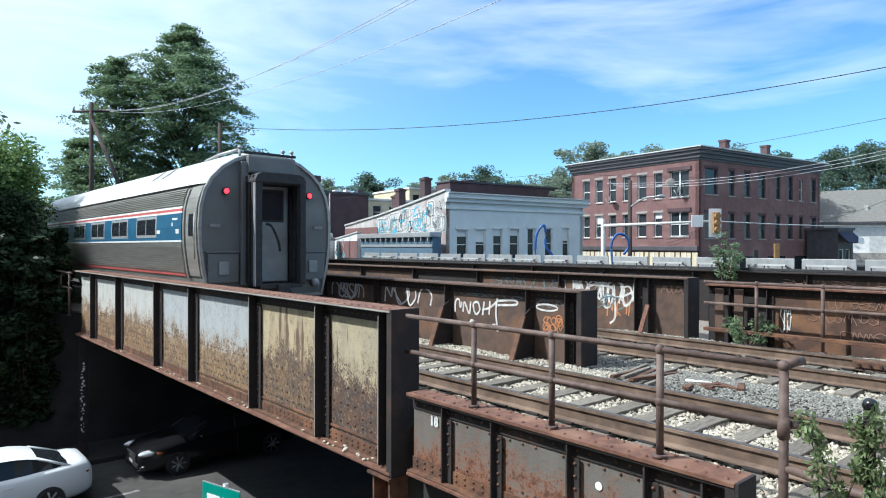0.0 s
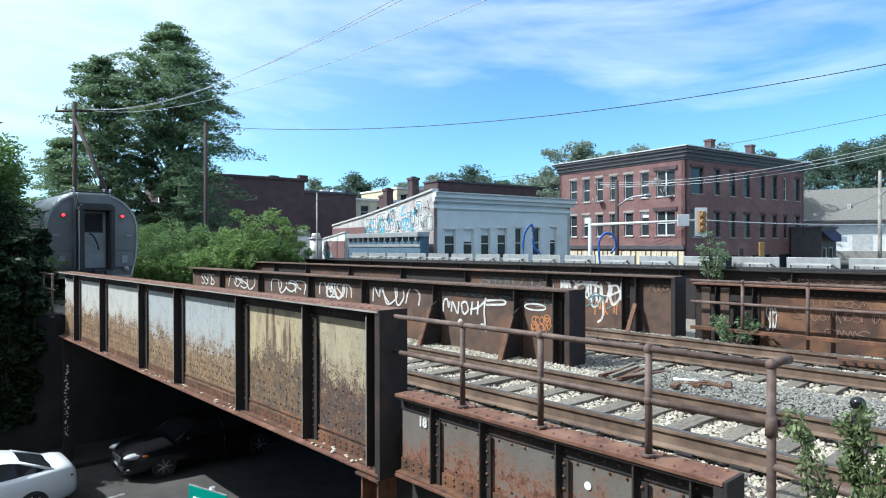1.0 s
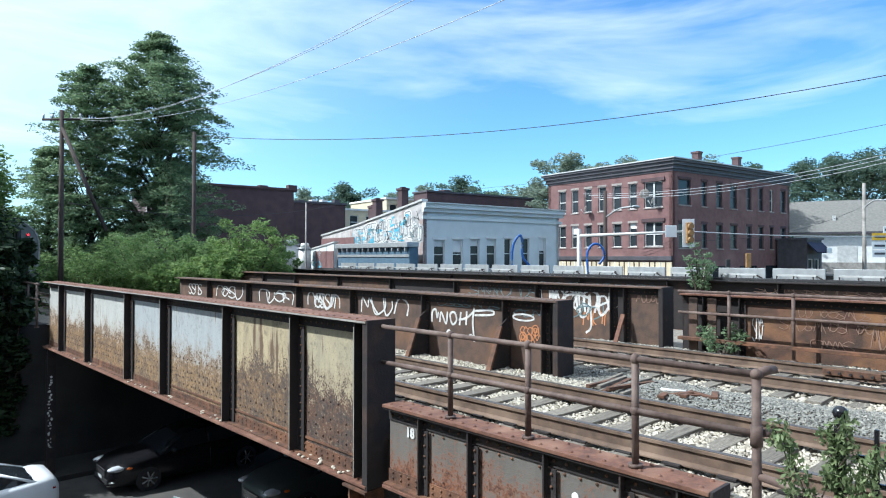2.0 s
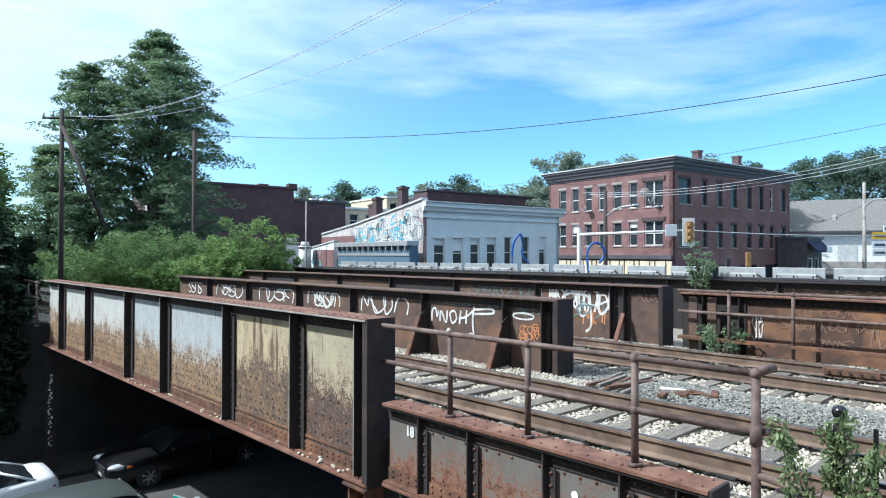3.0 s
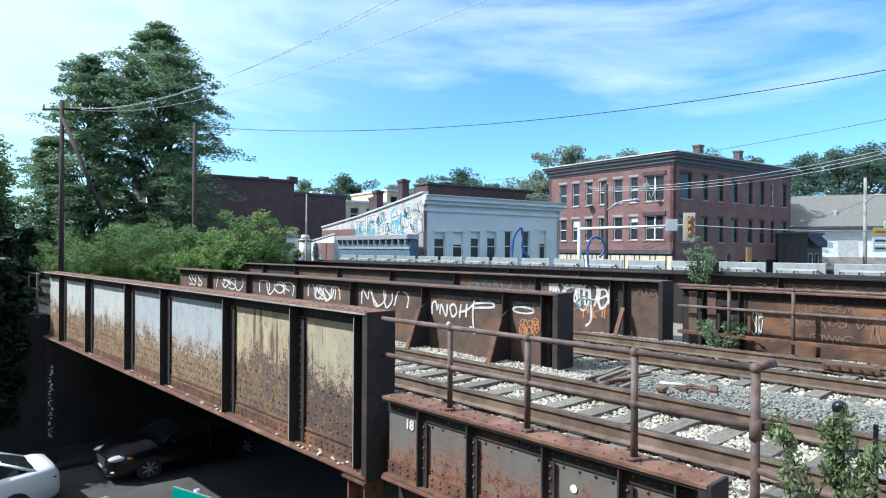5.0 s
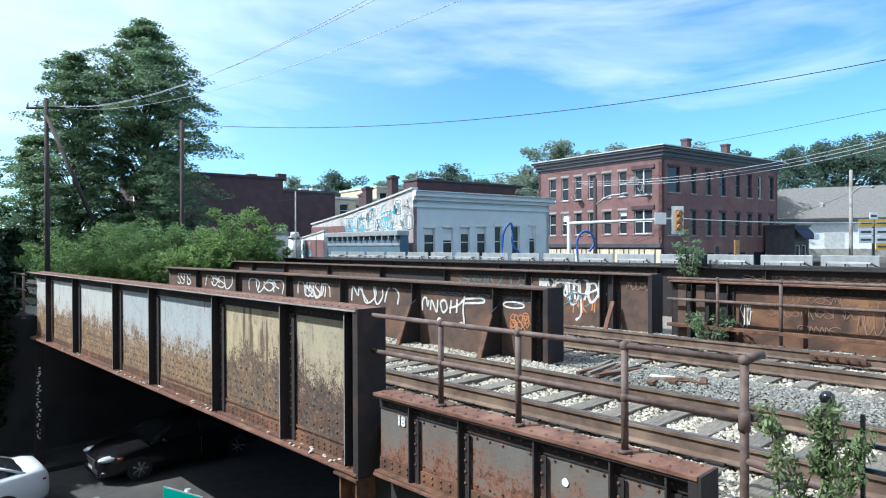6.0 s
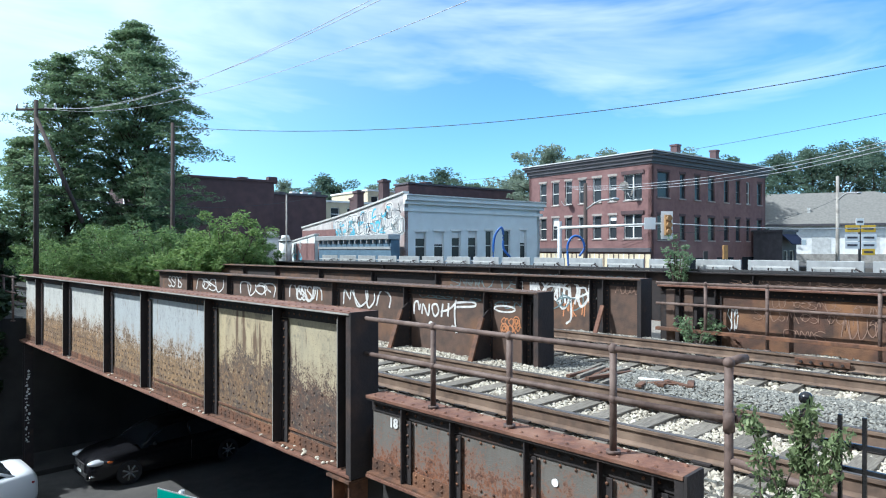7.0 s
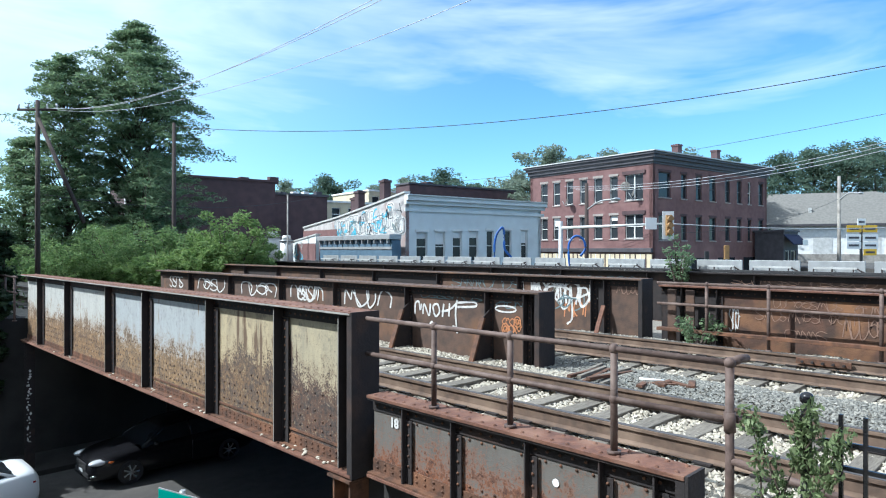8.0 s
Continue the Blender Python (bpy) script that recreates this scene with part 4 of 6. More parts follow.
tag_graffiti(g3b, 13.496, 3.1, 0.15, 8, 1.1, 0.36, 0.016, SPRAY_FAINT, 42)
tag_graffiti(g3b, 13.496, 2.9, 0.55, 7, 0.9, 0.2, 0.012, SPRAY_FAINT, 47)
tag_graffiti(g3b, 13.496, 4.05, 0.02, 4, 0.7, 0.2, 0.014, SPRAY_FAINT, 44)
tag_graffiti(g3b, 13.496, 1.9, 0.10, 9, 1.5, 0.3, 0.014, SPRAY_FAINT, 45)
tag_graffiti(g3b, 13.496, 5.12, 0.08, 3, 0.18, 0.5, 0.018, SPRAY_WHITE, 43)
tag_graffiti(g4, 17.596, 6.6, 0.85, 14, 3.2, 0.15, 0.018, SPRAY_FAINT, 51)
tag_graffiti(g4, 17.596, 14.6, 0.65, 14, 5.2, 0.28, 0.018, SPRAY_TEAL, 52)

# columns under the bridge
for x, y, z0, w in ((4.62, 6.12, -0.88, 0.17), (4.62, 21.5, -0.88, 0.11), (8.9, 21.9, -0.56, 0.16), (13.4, 22.0, -0.56, 0.16)):
    t = thing("bridge_column", "rusted steel column under the girder's end", "column", "bridge columns")
    bm = boxed(x - w, x + w, y - w, y - w + 0.03, STREET + 0.1, z0 - 0.04)
    box(bm, x - w, x + w, y + w - 0.03, y + w, STREET + 0.1, z0 - 0.04)
    box(bm, x - 0.015, x + 0.015, y - w + 0.031, y + w - 0.031, STREET + 0.1, z0 - 0.04)
    part("shaft", bm, RUST if y < 10 else RUST_SHADE_DARK, t)
    if x < 5 and y > 10:
        # flaking white paint on the side that faces the street
        rv = random.Random(5)
        for k in range(34):
            z, fw = -1.75 - 0.062 * k + rv.uniform(-0.04, 0.04), rv.uniform(0.012, 0.045)
            fx, fh = x - w + 0.05 + rv.uniform(-0.04, 0.05) + fw * 0.5, rv.uniform(0.012, 0.05)
            bm = bmesh.new()
            rim = [(fx + fw * rv.uniform(0.6, 1.1) * math.cos(q), z + fh * rv.uniform(0.6, 1.2) * math.sin(q)) for q in (0.9 * n for n in range(7))]
            front = [bm.verts.new((p, y - w - 0.004 - 0.0004 * (k % 4), v)) for p, v in rim]
            rear = [bm.verts.new((p, y - w - 0.001, v)) for p, v in rim]
            for n in range(7):
                bm.faces.new((front[n], front[(n + 1) % 7], rear[(n + 1) % 7], rear[n]))
            bm.faces.new(front[::-1])
            part("paint_flake", bm, SPRAY_WHITE, t)
    part("cap_plate", boxed(x - w - 0.05, x + w + 0.05, y - w - 0.05, y + w + 0.05, z0 - 0.04, z0 - 0.012), RUST, t)
    part("base_plate", boxed(x - w - 0.1, x + w + 0.1, y - w - 0.1, y + w + 0.1, STREET + 0.02, STREET + 0.1), RUST, t)


# ---- pipe railings ----
def pipe_railing(label, x, posts, y_far, y_near, tops, foot, mid, r, knob=True):
    t = thing("pipe_railing", label, "railing", "pipe railings")
    for y in posts:
        p = part("post", tubed([(x, y, foot), (x, y, tops)], r * 1.12, 12), PIPE, t)
        for z in (tops, mid):
            part("fitting", ball(bmesh.new(), (x, y, z), r * 1.55, 12, 8, (1, 1, 1.15)), PIPE, p)
        part("base_flange", tubed([(x, y, foot), (x, y, foot + 0.03)], r * 2.2, 12), PIPE, p)
    part("top_rail", tubed([(x, y_far, tops), (x, y_near, tops)], r, 12), PIPE, t)
    part("middle_rail", tubed([(x, y_far, mid), (x, y_near, mid)], r, 12), PIPE, t)
    return t


rail_1 = pipe_railing("rust-brown steel pipe railing on the low girder", 4.62, (2.66, 3.73, 4.74), 5.86, 1.76, 0.965, 0.12, 0.56, 0.026)
p = part("post", tubed([(4.62, 1.75, -0.8), (4.62, 1.75, 0.965)], 0.031, 12), PIPE, rail_1)
part("fitting", ball(bmesh.new(), (4.62, 1.75, 0.965), 0.042, 12, 8), PIPE, p)
part("fitting", tubed([(4.62, 1.75, 0.48), (4.62, 1.75, 0.62)], 0.041, 12), PIPE, p)
part("return_bend", tubed([(4.62, 1.75, 0.965), (4.72, 1.72, 0.985), (4.80, 1.70, 0.985)], 0.031, 12), PIPE, rail_1)
part("fitting", tubed([(4.64, 1.72, 0.57), (4.74, 1.68, 0.56)], 0.028, 12), PIPE, p)
part("lower_rail", tubed([(4.62, 1.75, 0.28), (4.66, 1.2, 0.20), (4.68, 0.9, 0.16)], 0.028, 12), PIPE, rail_1)
rail_2 = pipe_railing("rust-brown pipe railing in front of the far low girder", 13.1, (5.43, 4.24, 2.42, 0.6, -1.3, -3.2, -5.1), 6.5, -7.0, 1.04, -0.2, 0.60, 0.03)
part("bottom_bar", boxed(13.05, 13.2, -9, 6.5, 0.02, 0.09, bevel=0.01), RUST, rail_2)
rail_3 = pipe_railing("dark pipe railing past the far end of the near girder", 4.35, (22.0, 23.2, 24.4, 25.6, 26.8), 27.5, 21.7, 0.95, -0.34, 0.5, 0.028)
for y in (6.25, 5.85):
    part("upright_board", boxed(13.25, 13.29, y - 0.09, y + 0.09, -0.2, 0.9), RUST_WEB, g3b)


# ---- grey parapet panels on the far girder ----
def parapet_panel(y, label):
    t = thing("safety_barrier", label, "safety barrier", "safety barriers")
    part("plate", boxed(17.95, 18.0, y - 0.62, y + 0.62, 1.13, 1.47, bevel=0.008), GALV, t)
    part("bar", boxed(17.66, 17.70, y - 0.5, y + 0.42, 1.28, 1.325), TIN_EDGE, t)
    for o in (-0.45, 0.0, 0.40):
        part("strut", tubed([(17.60, y + o, 1.14), (17.68, y + o + 0.02, 1.28), (17.95, y + o + 0.06, 1.30)], 0.018, 6), RUST_SHADE_DARK, t)
    part("arm", tubed([(17.68, y - 0.5, 1.29), (17.68, y - 0.72, 1.16)], 0.022, 6), RUST_SHADE_DARK, t)
    return t


first = parapet_panel(0.0, "pale grey metal barrier with struts on the far girder")
for k in range(-5, 19):
    if k:
        copy_thing(first, pose(0, 1.42 * k, 0))
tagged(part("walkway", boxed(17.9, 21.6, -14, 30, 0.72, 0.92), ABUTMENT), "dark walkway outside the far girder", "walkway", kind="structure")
tagged(part("cable_tray", boxed(17.52, 17.6, -14, 28, 1.145, 1.215, bevel=0.01), RUBBER), "black cable trough along the far girder", "cable trough", kind="structure")


# ---- passenger coach ----
HALF = [(1.36, 0.62), (1.43, 0.95), (1.50, 1.25), (1.565, 1.75), (1.58, 2.2), (1.555, 2.6), (1.47, 2.95), (1.31, 3.24), (1.08, 3.48), (0.78, 3.67), (0.42, 3.79), (0.0, 3.83)]


def half_at(z):
    for (a, z0), (b, z1) in zip(HALF, HALF[1:]):
        if z0 <= z <= z1:
            return a + (b - a) * (z - z0) / (z1 - z0)
    return HALF[0][0]


def band(z0, z1, y0, y1, out, steps=4, both=False):
    """A strip of the coach's curved side."""
    bm = bmesh.new()
    for s in ((-1, 1) if both else (-1,)):
        rows = []
        for k in range(steps + 1):
            z = z0 + (z1 - z0) * k / steps
            rows.append([bm.verts.new((s * (half_at(z) + o), y, z)) for y in (y0, y1) for o in (out, out - 0.03)])
        for a, b in zip(rows, rows[1:]):
            for i, j in ((0, 2), (3, 1), (1, 0), (2, 3)):
                bm.faces.new((a[i], a[j], b[j], b[i]))
        bm.faces.new((rows[0][0], rows[0][1], rows[0][3], rows[0][2]))
        bm.faces.new((rows[-1][0], rows[-1][2], rows[-1][3], rows[-1][1]))
    return bm


def build_coach():
    L = 25.9
    c = thing("passenger_coach", "stainless steel passenger coach with a blue window band", "train")
    shell = [(-a, z) for a, z in HALF] + [(a, z) for a, z in HALF[::-1][1:]]
    part("body", extrude_profile(bmesh.new(), [(a * 0.985, z - 0.012) for a, z in shell], 0.06, L), STEEL, c)
    # roof: the upper arc, proud of the body
    bm = bmesh.new()
    arc = [(-half_at(z), z) for z in (3.10, 3.24, 3.36, 3.48, 3.58, 3.67, 3.74, 3.79)] + [(0, 3.83)]
    arc += [(-a, z) for a, z in arc[::-1][1:]]
    hull = [[bm.verts.new((x * (1.004 + k), y, z + 0.005 + up * (z - 3.05) / 0.78)) for x, z in arc] for y, k, up in ((0.02, 0, 0), (0.35, 0.015, 0.06), (0.9, 0.03, 0.10), (L, 0.03, 0.10))]
    inner = [bm.verts.new((x * 0.97, 0.02, z - 0.04)) for x, z in arc]
    for i in range(len(arc) - 1):
        for a, b in zip(hull, hull[1:]):
            bm.faces.new((a[i], a[i + 1], b[i + 1], b[i]))
        bm.faces.new((hull[0][i + 1], hull[0][i], inner[i], inner[i + 1]))
    part("roof", bm, ROOF_STEEL, c, "pale steel roof", True)
    for z0, z1, mat, nm, out in ((1.10, 1.15, COACH_RED, "red_line", 0.006), (1.86, 1.90, COACH_WHITE, "white_line", 0.008), (1.90, 2.50, COACH_BLUE, "blue_band", 0.006),
                                 (2.50, 2.545, COACH_WHITE, "white_line", 0.008), (2.545, 2.605, COACH_RED, "red_line", 0.006), (2.605, 2.65, COACH_WHITE, "white_line", 0.008)):
        part(nm, band(z0, z1, 1.02, L, out), mat, c)
    for k in range(13):
        part("flute", band(1.19 + 0.051 * k, 1.212 + 0.051 * k, 1.02, L, 0.018, 1), STEEL, c)
    for k in range(8):
        part("flute", band(2.69 + 0.048 * k, 2.712 + 0.048 * k, 1.02, L, 0.018, 1), STEEL, c)
    # windows in pairs of panes
    for k in range(9):
        y = 2.72 + 2.36 * k
        w = part("window", band(1.97, 2.48, y - 0.04, y + 1.56, 0.012), GALV, c, "dark coach window in a pale frame")
        for o in (0.04, 0.79):
            part("pane", band(2.04, 2.42, y + o, y + o + 0.69, 0.016), DARK_GLASS, w)
    # side door in its recess
    d = part("side_door", band(1.12, 3.06, 0.16, 0.76, 0.004, 8), STEEL, c, "stainless side door in a rounded frame")
    part("door_frame", band(1.06, 3.02, 0.80, 0.88, 0.03, 8), STEEL, d)
    part("door_gap", band(1.10, 3.03, 0.765, 0.795, 0.006, 8), RUBBER, d)
    part("window", band(1.98, 2.46, 0.32, 0.58, 0.010), DARK_GLASS, d)
    part("handrail", tubed([(-1.62, 0.10, 1.5), (-1.64, 0.10, 2.0), (-1.62, 0.10, 2.5)], 0.015, 6), CHROME, d)
    # white bars where the car's number stands
    part("number_plate_bar", band(2.36, 2.40, 1.25, 1.6, 0.012), COACH_WHITE, c)
    part("number_plate_bar", band(2.05, 2.15, 1.15, 1.35, 0.012), COACH_WHITE, c)
    part("number_plate_bar", band(2.22, 2.3, 1.55, 1.62, 0.012), COACH_WHITE, c)
    part("number_plate_bar", band(2.06, 2.14, 2.42, 2.66, 0.012), COACH_WHITE, c)
    # end wall, set in a rim
    part("end_wall", extrude_profile(bmesh.new(), [(a * 0.975, z) for a, z in shell], 0.03, 0.055), COACH_END, c, "grey coach end")
    bm = bmesh.new()
    ring = [[bm.verts.new((x * s, y, 2.2 + (z - 2.2) * s)) for x, z in shell] for s, y in ((1.006, 0.05), (1.006, -0.015), (0.965, -0.015), (0.965, 0.05))]
    for r0, r1 in zip(ring, ring[1:]):
        for i in range(len(shell)):
            j = (i + 1) % len(shell)
            bm.faces.new((r0[i], r0[j], r1[j], r1[i]))
    part("end_rim", bm, STEEL, c)
    # collision posts beside the gangway, the hood above it
    for s in (-1, 1):
        bm = boxed(s * 0.60 - 0.09, s * 0.60 + 0.09, -0.10, 0.02, 0.92, 3.62, bevel=0.03)
        part("end_post", bm, COACH_END, c)
        bm = boxed(min(s * 0.72, s * 1.40), max(s * 0.72, s * 1.40), -0.05, 0.025, 0.98, 1.62, bevel=0.03)
        pan = part("lower_panel", bm, COACH_END, c)
        part("socket", boxed(s * 1.07 - 0.11, s * 1.07 + 0.11, -0.10, -0.052, 1.16, 1.44, bevel=0.012), DOOR_GREY, pan)
        part("ledge", boxed(min(s * 0.72, s * 1.44), max(s * 0.72, s * 1.44), -0.07, 0.025, 1.625, 1.66, bevel=0.01), COACH_END, c)
        lamp = part("marker_lamp", tubed([(s * 1.0, 0.03, 2.95), (s * 1.0, -0.05, 2.95)], 0.075, 16), RUBBER, c)
        part("lens", ball(bmesh.new(), (s * 1.0, -0.05, 2.95), 0.058, 14, 8, (1, 0.5, 1)), RED_LAMP, lamp, "lit red tail lamp")
        part("grab_iron", boxed(s * 1.24 - 0.11, s * 1.24 + 0.11, -0.035, -0.015, 2.18, 2.24), DOOR_GREY, c)
    part("hood", boxed(-0.56, 0.58, -0.16, 0.02, 3.37, 3.76, bevel=0.05), COACH_END, c)
    # gangway bellows: folded frame that stands out from the end
    for k in range(6):
        y, w = -0.04 - 0.085 * k, (0.0 if k % 2 else 0.035)
        bm = bmesh.new()
        ring = [[bm.verts.new(p) for p in ((-0.56 - w, q, 0.95), (-0.56 - w, q, 3.26 + w), (0.56 + w, q, 3.26 + w), (0.56 + w, q, 0.95), (0.42 + w, q, 0.95), (0.42 + w, q, 3.12), (-0.42 - w, q, 3.12), (-0.42 - w, q, 0.95))] for q in (y - 0.08, y - 0.005)]
        for i in range(8):
            j = (i + 1) % 8
            bm.faces.new((ring[0][i], ring[0][j], ring[1][j], ring[1][i]))
        for r in ring:
            for q in ((0, 1, 6, 7), (1, 2, 5, 6), (2, 3, 4, 5)):
                bm.faces.new([r[i] for i in q])
        part("gangway_fold", bm, RUBBER, c, "black rubber gangway fold")
    part("gangway_face", boxed(-0.60, -0.45, -0.60, -0.553, 0.92, 3.14, bevel=0.02), RUBBER, c)
    part("gangway_trim", boxed(-0.625, -0.602, -0.62, -0.53, 0.92, 3.12, bevel=0.006), GALV, c)
    part("gangway_face", boxed(0.45, 0.60, -0.60, -0.553, 0.92, 3.14, bevel=0.02), RUBBER, c)
    bm = bmesh.new()
    arch = [(-0.60, 3.145), (-0.60, 3.20), (-0.55, 3.30), (-0.45, 3.35), (0.45, 3.35), (0.55, 3.30), (0.60, 3.20), (0.60, 3.145)]
    a = [bm.verts.new((x, -0.60, z)) for x, z in arch]
    b = [bm.verts.new((x, -0.04, z)) for x, z in arch]
    for i in range(8):
        bm.faces.new((a[i], a[(i + 1) % 8], b[(i + 1) % 8], b[i]))
    bm.faces.new(a[::-1])
    bm.faces.new(b)
    part("gangway_hood", bm, RUBBER, c)
    dr = part("end_door", boxed(-0.40, 0.40, -0.12, -0.08, 0.98, 3.10, bevel=0.02), DOOR_GREY, c, "pale grey end door with a dark window")
    part("window", boxed(-0.30, 0.24, -0.150, -0.122, 2.36, 2.98, bevel=0.012), DARK_GLASS, dr)
    part("window_frame", boxed(-0.35, 0.29, -0.140, -0.1205, 2.31, 3.03, bevel=0.008), RUBBER, dr)
    part("hose", tubed([tuple(v) for v in curve_points([(-0.22, -0.30, 2.26), (-0.10, -0.34, 2.2), (0.04, -0.36, 1.9), (0.10, -0.34, 1.66)], 5)], 0.028, 8), RUBBER, dr)
    part("step", boxed(-0.5, 0.5, -0.62, -0.02, 0.86, 0.94), RUBBER, c)
    part("coupler", boxed(-0.14, 0.14, -0.75, 0.2, 0.72, 0.95, bevel=0.04), RUBBER, c)
    part("backup_lamp", ball(bmesh.new(), (1.12, -0.1, 0.92), 0.10, 12, 8), DOOR_GREY, c)
    part("brake_hose", tubed([tuple(v) for v in curve_points([(0.3, -0.3, 0.9), (0.34, -0.5, 0.6), (0.5, -0.4, 0.45), (0.55, -0.1, 0.7)], 5)], 0.03, 8), RUBBER, c)
    # roof gear
    for x, y in ((-0.62, 0.15), (0.40, 0.12), (0.62, 0.12)):
        g = part("marker_bracket", tubed([(x, y, 3.68), (x, y, 3.92)], 0.03, 8), GALV, c)
        part("cap", ball(bmesh.new(), (x, y, 3.94), 0.05, 10, 6), GALV, g)
    part("antenna_rail", tubed([(-0.62, 0.15, 3.90), (-0.66, 1.2, 3.88), (-0.70, 1.9, 3.80)], 0.035, 8), GALV, c)
    part("roof_rail", boxed(-0.60, 0.66, -0.02, 0.06, 3.80, 3.86, bevel=0.015), RUBBER, c)
    for y in (3.2, 4.0):
        part("roof_ladder", boxed(-0.22, 0.22, -0.05, 0.05, 0.0, 0.02), DOOR_GREY, c).matrix_local = pose(-1.10, y, 3.575, 0, -38, 0)
    # running gear
    for y in (3.2, 22.5):
        bog = part("bogie", boxed(-1.18, 1.18, y - 1.7, y + 1.7, 0.38, 0.62, bevel=0.04), RUBBER, c)
        for o in (-1.3, 1.3):
            for s in (-1, 1):
                part("wheel", tubed([(s * 0.68, y + o, 0.46), (s * 0.82, y + o, 0.46)], 0.457, 24), RUST_SHADE_DARK, bog)
    return c


coach = build_coach()


# ---- cars ----
def car(label, paint, length=4.8, height=1.45, group="cars in the street", back=3.5):
    """A saloon with its front towards -x, its base on z = 0."""
    c = thing("car", label, "car", group)
    k, h = length / 4.82, height / 1.45
    st = [(0.0, 0.52, 0.30, 0.64), (0.07, 0.68, 0.24, 0.72), (0.22, 0.79, 0.20, 0.78), (0.5, 0.86, 0.19, 0.84), (0.9, 0.895, 0.19, 0.90), (1.4, 0.91, 0.19, 0.96), (2.4, 0.92, 0.19, 0.97),
          (3.4, 0.915, 0.19, 1.00), (4.1, 0.90, 0.21, 1.05), (4.5, 0.85, 0.26, 1.07), (4.70, 0.79, 0.31, 1.04), (4.80, 0.72, 0.36, 0.92), (4.82, 0.66, 0.42, 0.70)]
    bm = bmesh.new()
    rings = []
    for x, w, zl, zh in st:
        zh *= h
        m = (zl + zh) / 2
        half = [(w * 0.86, zl), (w * 0.98, zl + 0.12), (w, m), (w * 0.985, zh - 0.10), (w * 0.92, zh - 0.02), (w * 0.6, zh + 0.025), (0, zh + 0.04)]
        sec = [(-a, z) for a, z in half] + [(a, z) for a, z in half[::-1][1:]]
        rings.append([bm.verts.new((x * k - length / 2, y, z)) for y, z in sec])
    for a, b in zip(rings, rings[1:]):
        n = len(a)
        for i in range(n):
            bm.faces.new((a[i], a[(i + 1) % n], b[(i + 1) % n], b[i]))
    bm.faces.new(rings[0])
    bm.faces.new(rings[-1][::-1])
    body = part("body", bm, paint, c, smooth=True)
    # cabin: glass, with painted roof and pillars
    tail = min(4.72, back + 0.85)  # where the rear screen meets the body; back is where the roof ends
    gs = [(1.28, 0.80, 0.90, 0.97), (1.62, 0.77, 0.91, 1.17), (2.0, 0.73, 0.92, 1.345), (2.3, 0.715, 0.92, 1.405), (2.7, 0.71, 0.92, 1.43), (back - 0.35, 0.705, 0.93, 1.415), (back, 0.70, 0.94, 1.37), ((back + tail) / 2, 0.71, 0.96, 1.23), (tail, 0.74, 0.99, 1.06)]
    bm = bmesh.new()
    rings = []
    for x, w, zl, zh in gs:
        zh *= h
        taper = 0.98 - 0.12 * min(1, max(0, (zh / h - 1.0) / 0.38))
        sec = [(-w - 0.08, zl * h), (-w * taper, zh - 0.03), (-w * 0.6, zh), (w * 0.6, zh), (w * taper, zh - 0.03), (w + 0.08, zl * h)]
        rings.append([bm.verts.new((x * k - length / 2, y, z)) for y, z in sec])
    for a, b in zip(rings, rings[1:]):
        for i in range(5):
            bm.faces.new((a[i], a[i + 1], b[i + 1], b[i]))
    part("cabin_glass", bm, DARK_GLASS, c, "dark car windows")
    bm = bmesh.new()
    rr = []
    for x, w, z in ((1.93, 0.655, 1.335), (2.1, 0.665, 1.385), (2.35, 0.67, 1.425), (2.7, 0.67, 1.448), (back - 0.35, 0.665, 1.433), (back - 0.1, 0.655, 1.40), (back + 0.12, 0.64, 1.345)):
        z *= h
        rr.append([bm.verts.new((x * k - length / 2, y, zz)) for y, zz in ((-w, z - 0.05), (-w * 0.8, z), (0, z + 0.018), (w * 0.8, z), (w, z - 0.05))])
    for a, b in zip(rr, rr[1:]):
        for i in range(4):
            bm.faces.new((a[i], a[i + 1], b[i + 1], b[i]))
    part("roof", bm, paint, c, smooth=True)
    for s in (-1, 1):
        for (x0, z0, w0), (x1, z1, w1) in (((1.36, 0.96, 0.84), (2.0, 1.32, 0.625)), ((2.72, 0.96, 0.80), (2.68, 1.41, 0.62)), ((tail - 0.05, 1.03, 0.76), (back + 0.10, 1.315, 0.60))):
            part("pillar", tubed([(x0 * k - length / 2, s * w0, z0 * h), (x1 * k - length / 2, s * w1, z1 * h)], 0.035, 6), paint, c)
        for x in (0.98, 3.85):
            w = part("wheel", tubed([(x * k - length / 2, s * 0.70, 0.325), (x * k - length / 2, s * 0.915, 0.325)], 0.325, 24), RUBBER, c)
            rim = part("rim", tubed([(x * k - length / 2, s * 0.90, 0.325), (x * k - length / 2, s * 0.921, 0.325)], 0.225, 20), CAR_BLACK, w)
            for j in range(7):
                a = 6.2832 * j / 7
                part("spoke", tubed([(x * k - length / 2, s * 0.925, 0.325), (x * k - length / 2 + 0.21 * math.cos(a), s * 0.922, 0.325 + 0.21 * math.sin(a))], 0.022, 4), GALV, rim)
        hl = part("headlamp", ball(bmesh.new(), (0.26 * k - length / 2, s * 0.66, 0.70 * h), 0.17, 14, 8, (1.7, 0.95, 0.5)), LENS, c, "clear swept-back headlamp")
        part("reflector", ball(bmesh.new(), (0.12 * k - length / 2, s * 0.62, 0.70 * h), 0.09, 10, 6, (1.5, 0.9, 0.5)), CHROME, hl)
        part("fog_lamp", ball(bmesh.new(), (0.12 * k - length / 2, s * 0.62, 0.36 * h), 0.07, 10, 6, (1.0, 1.8, 0.5)), CHROME, c)
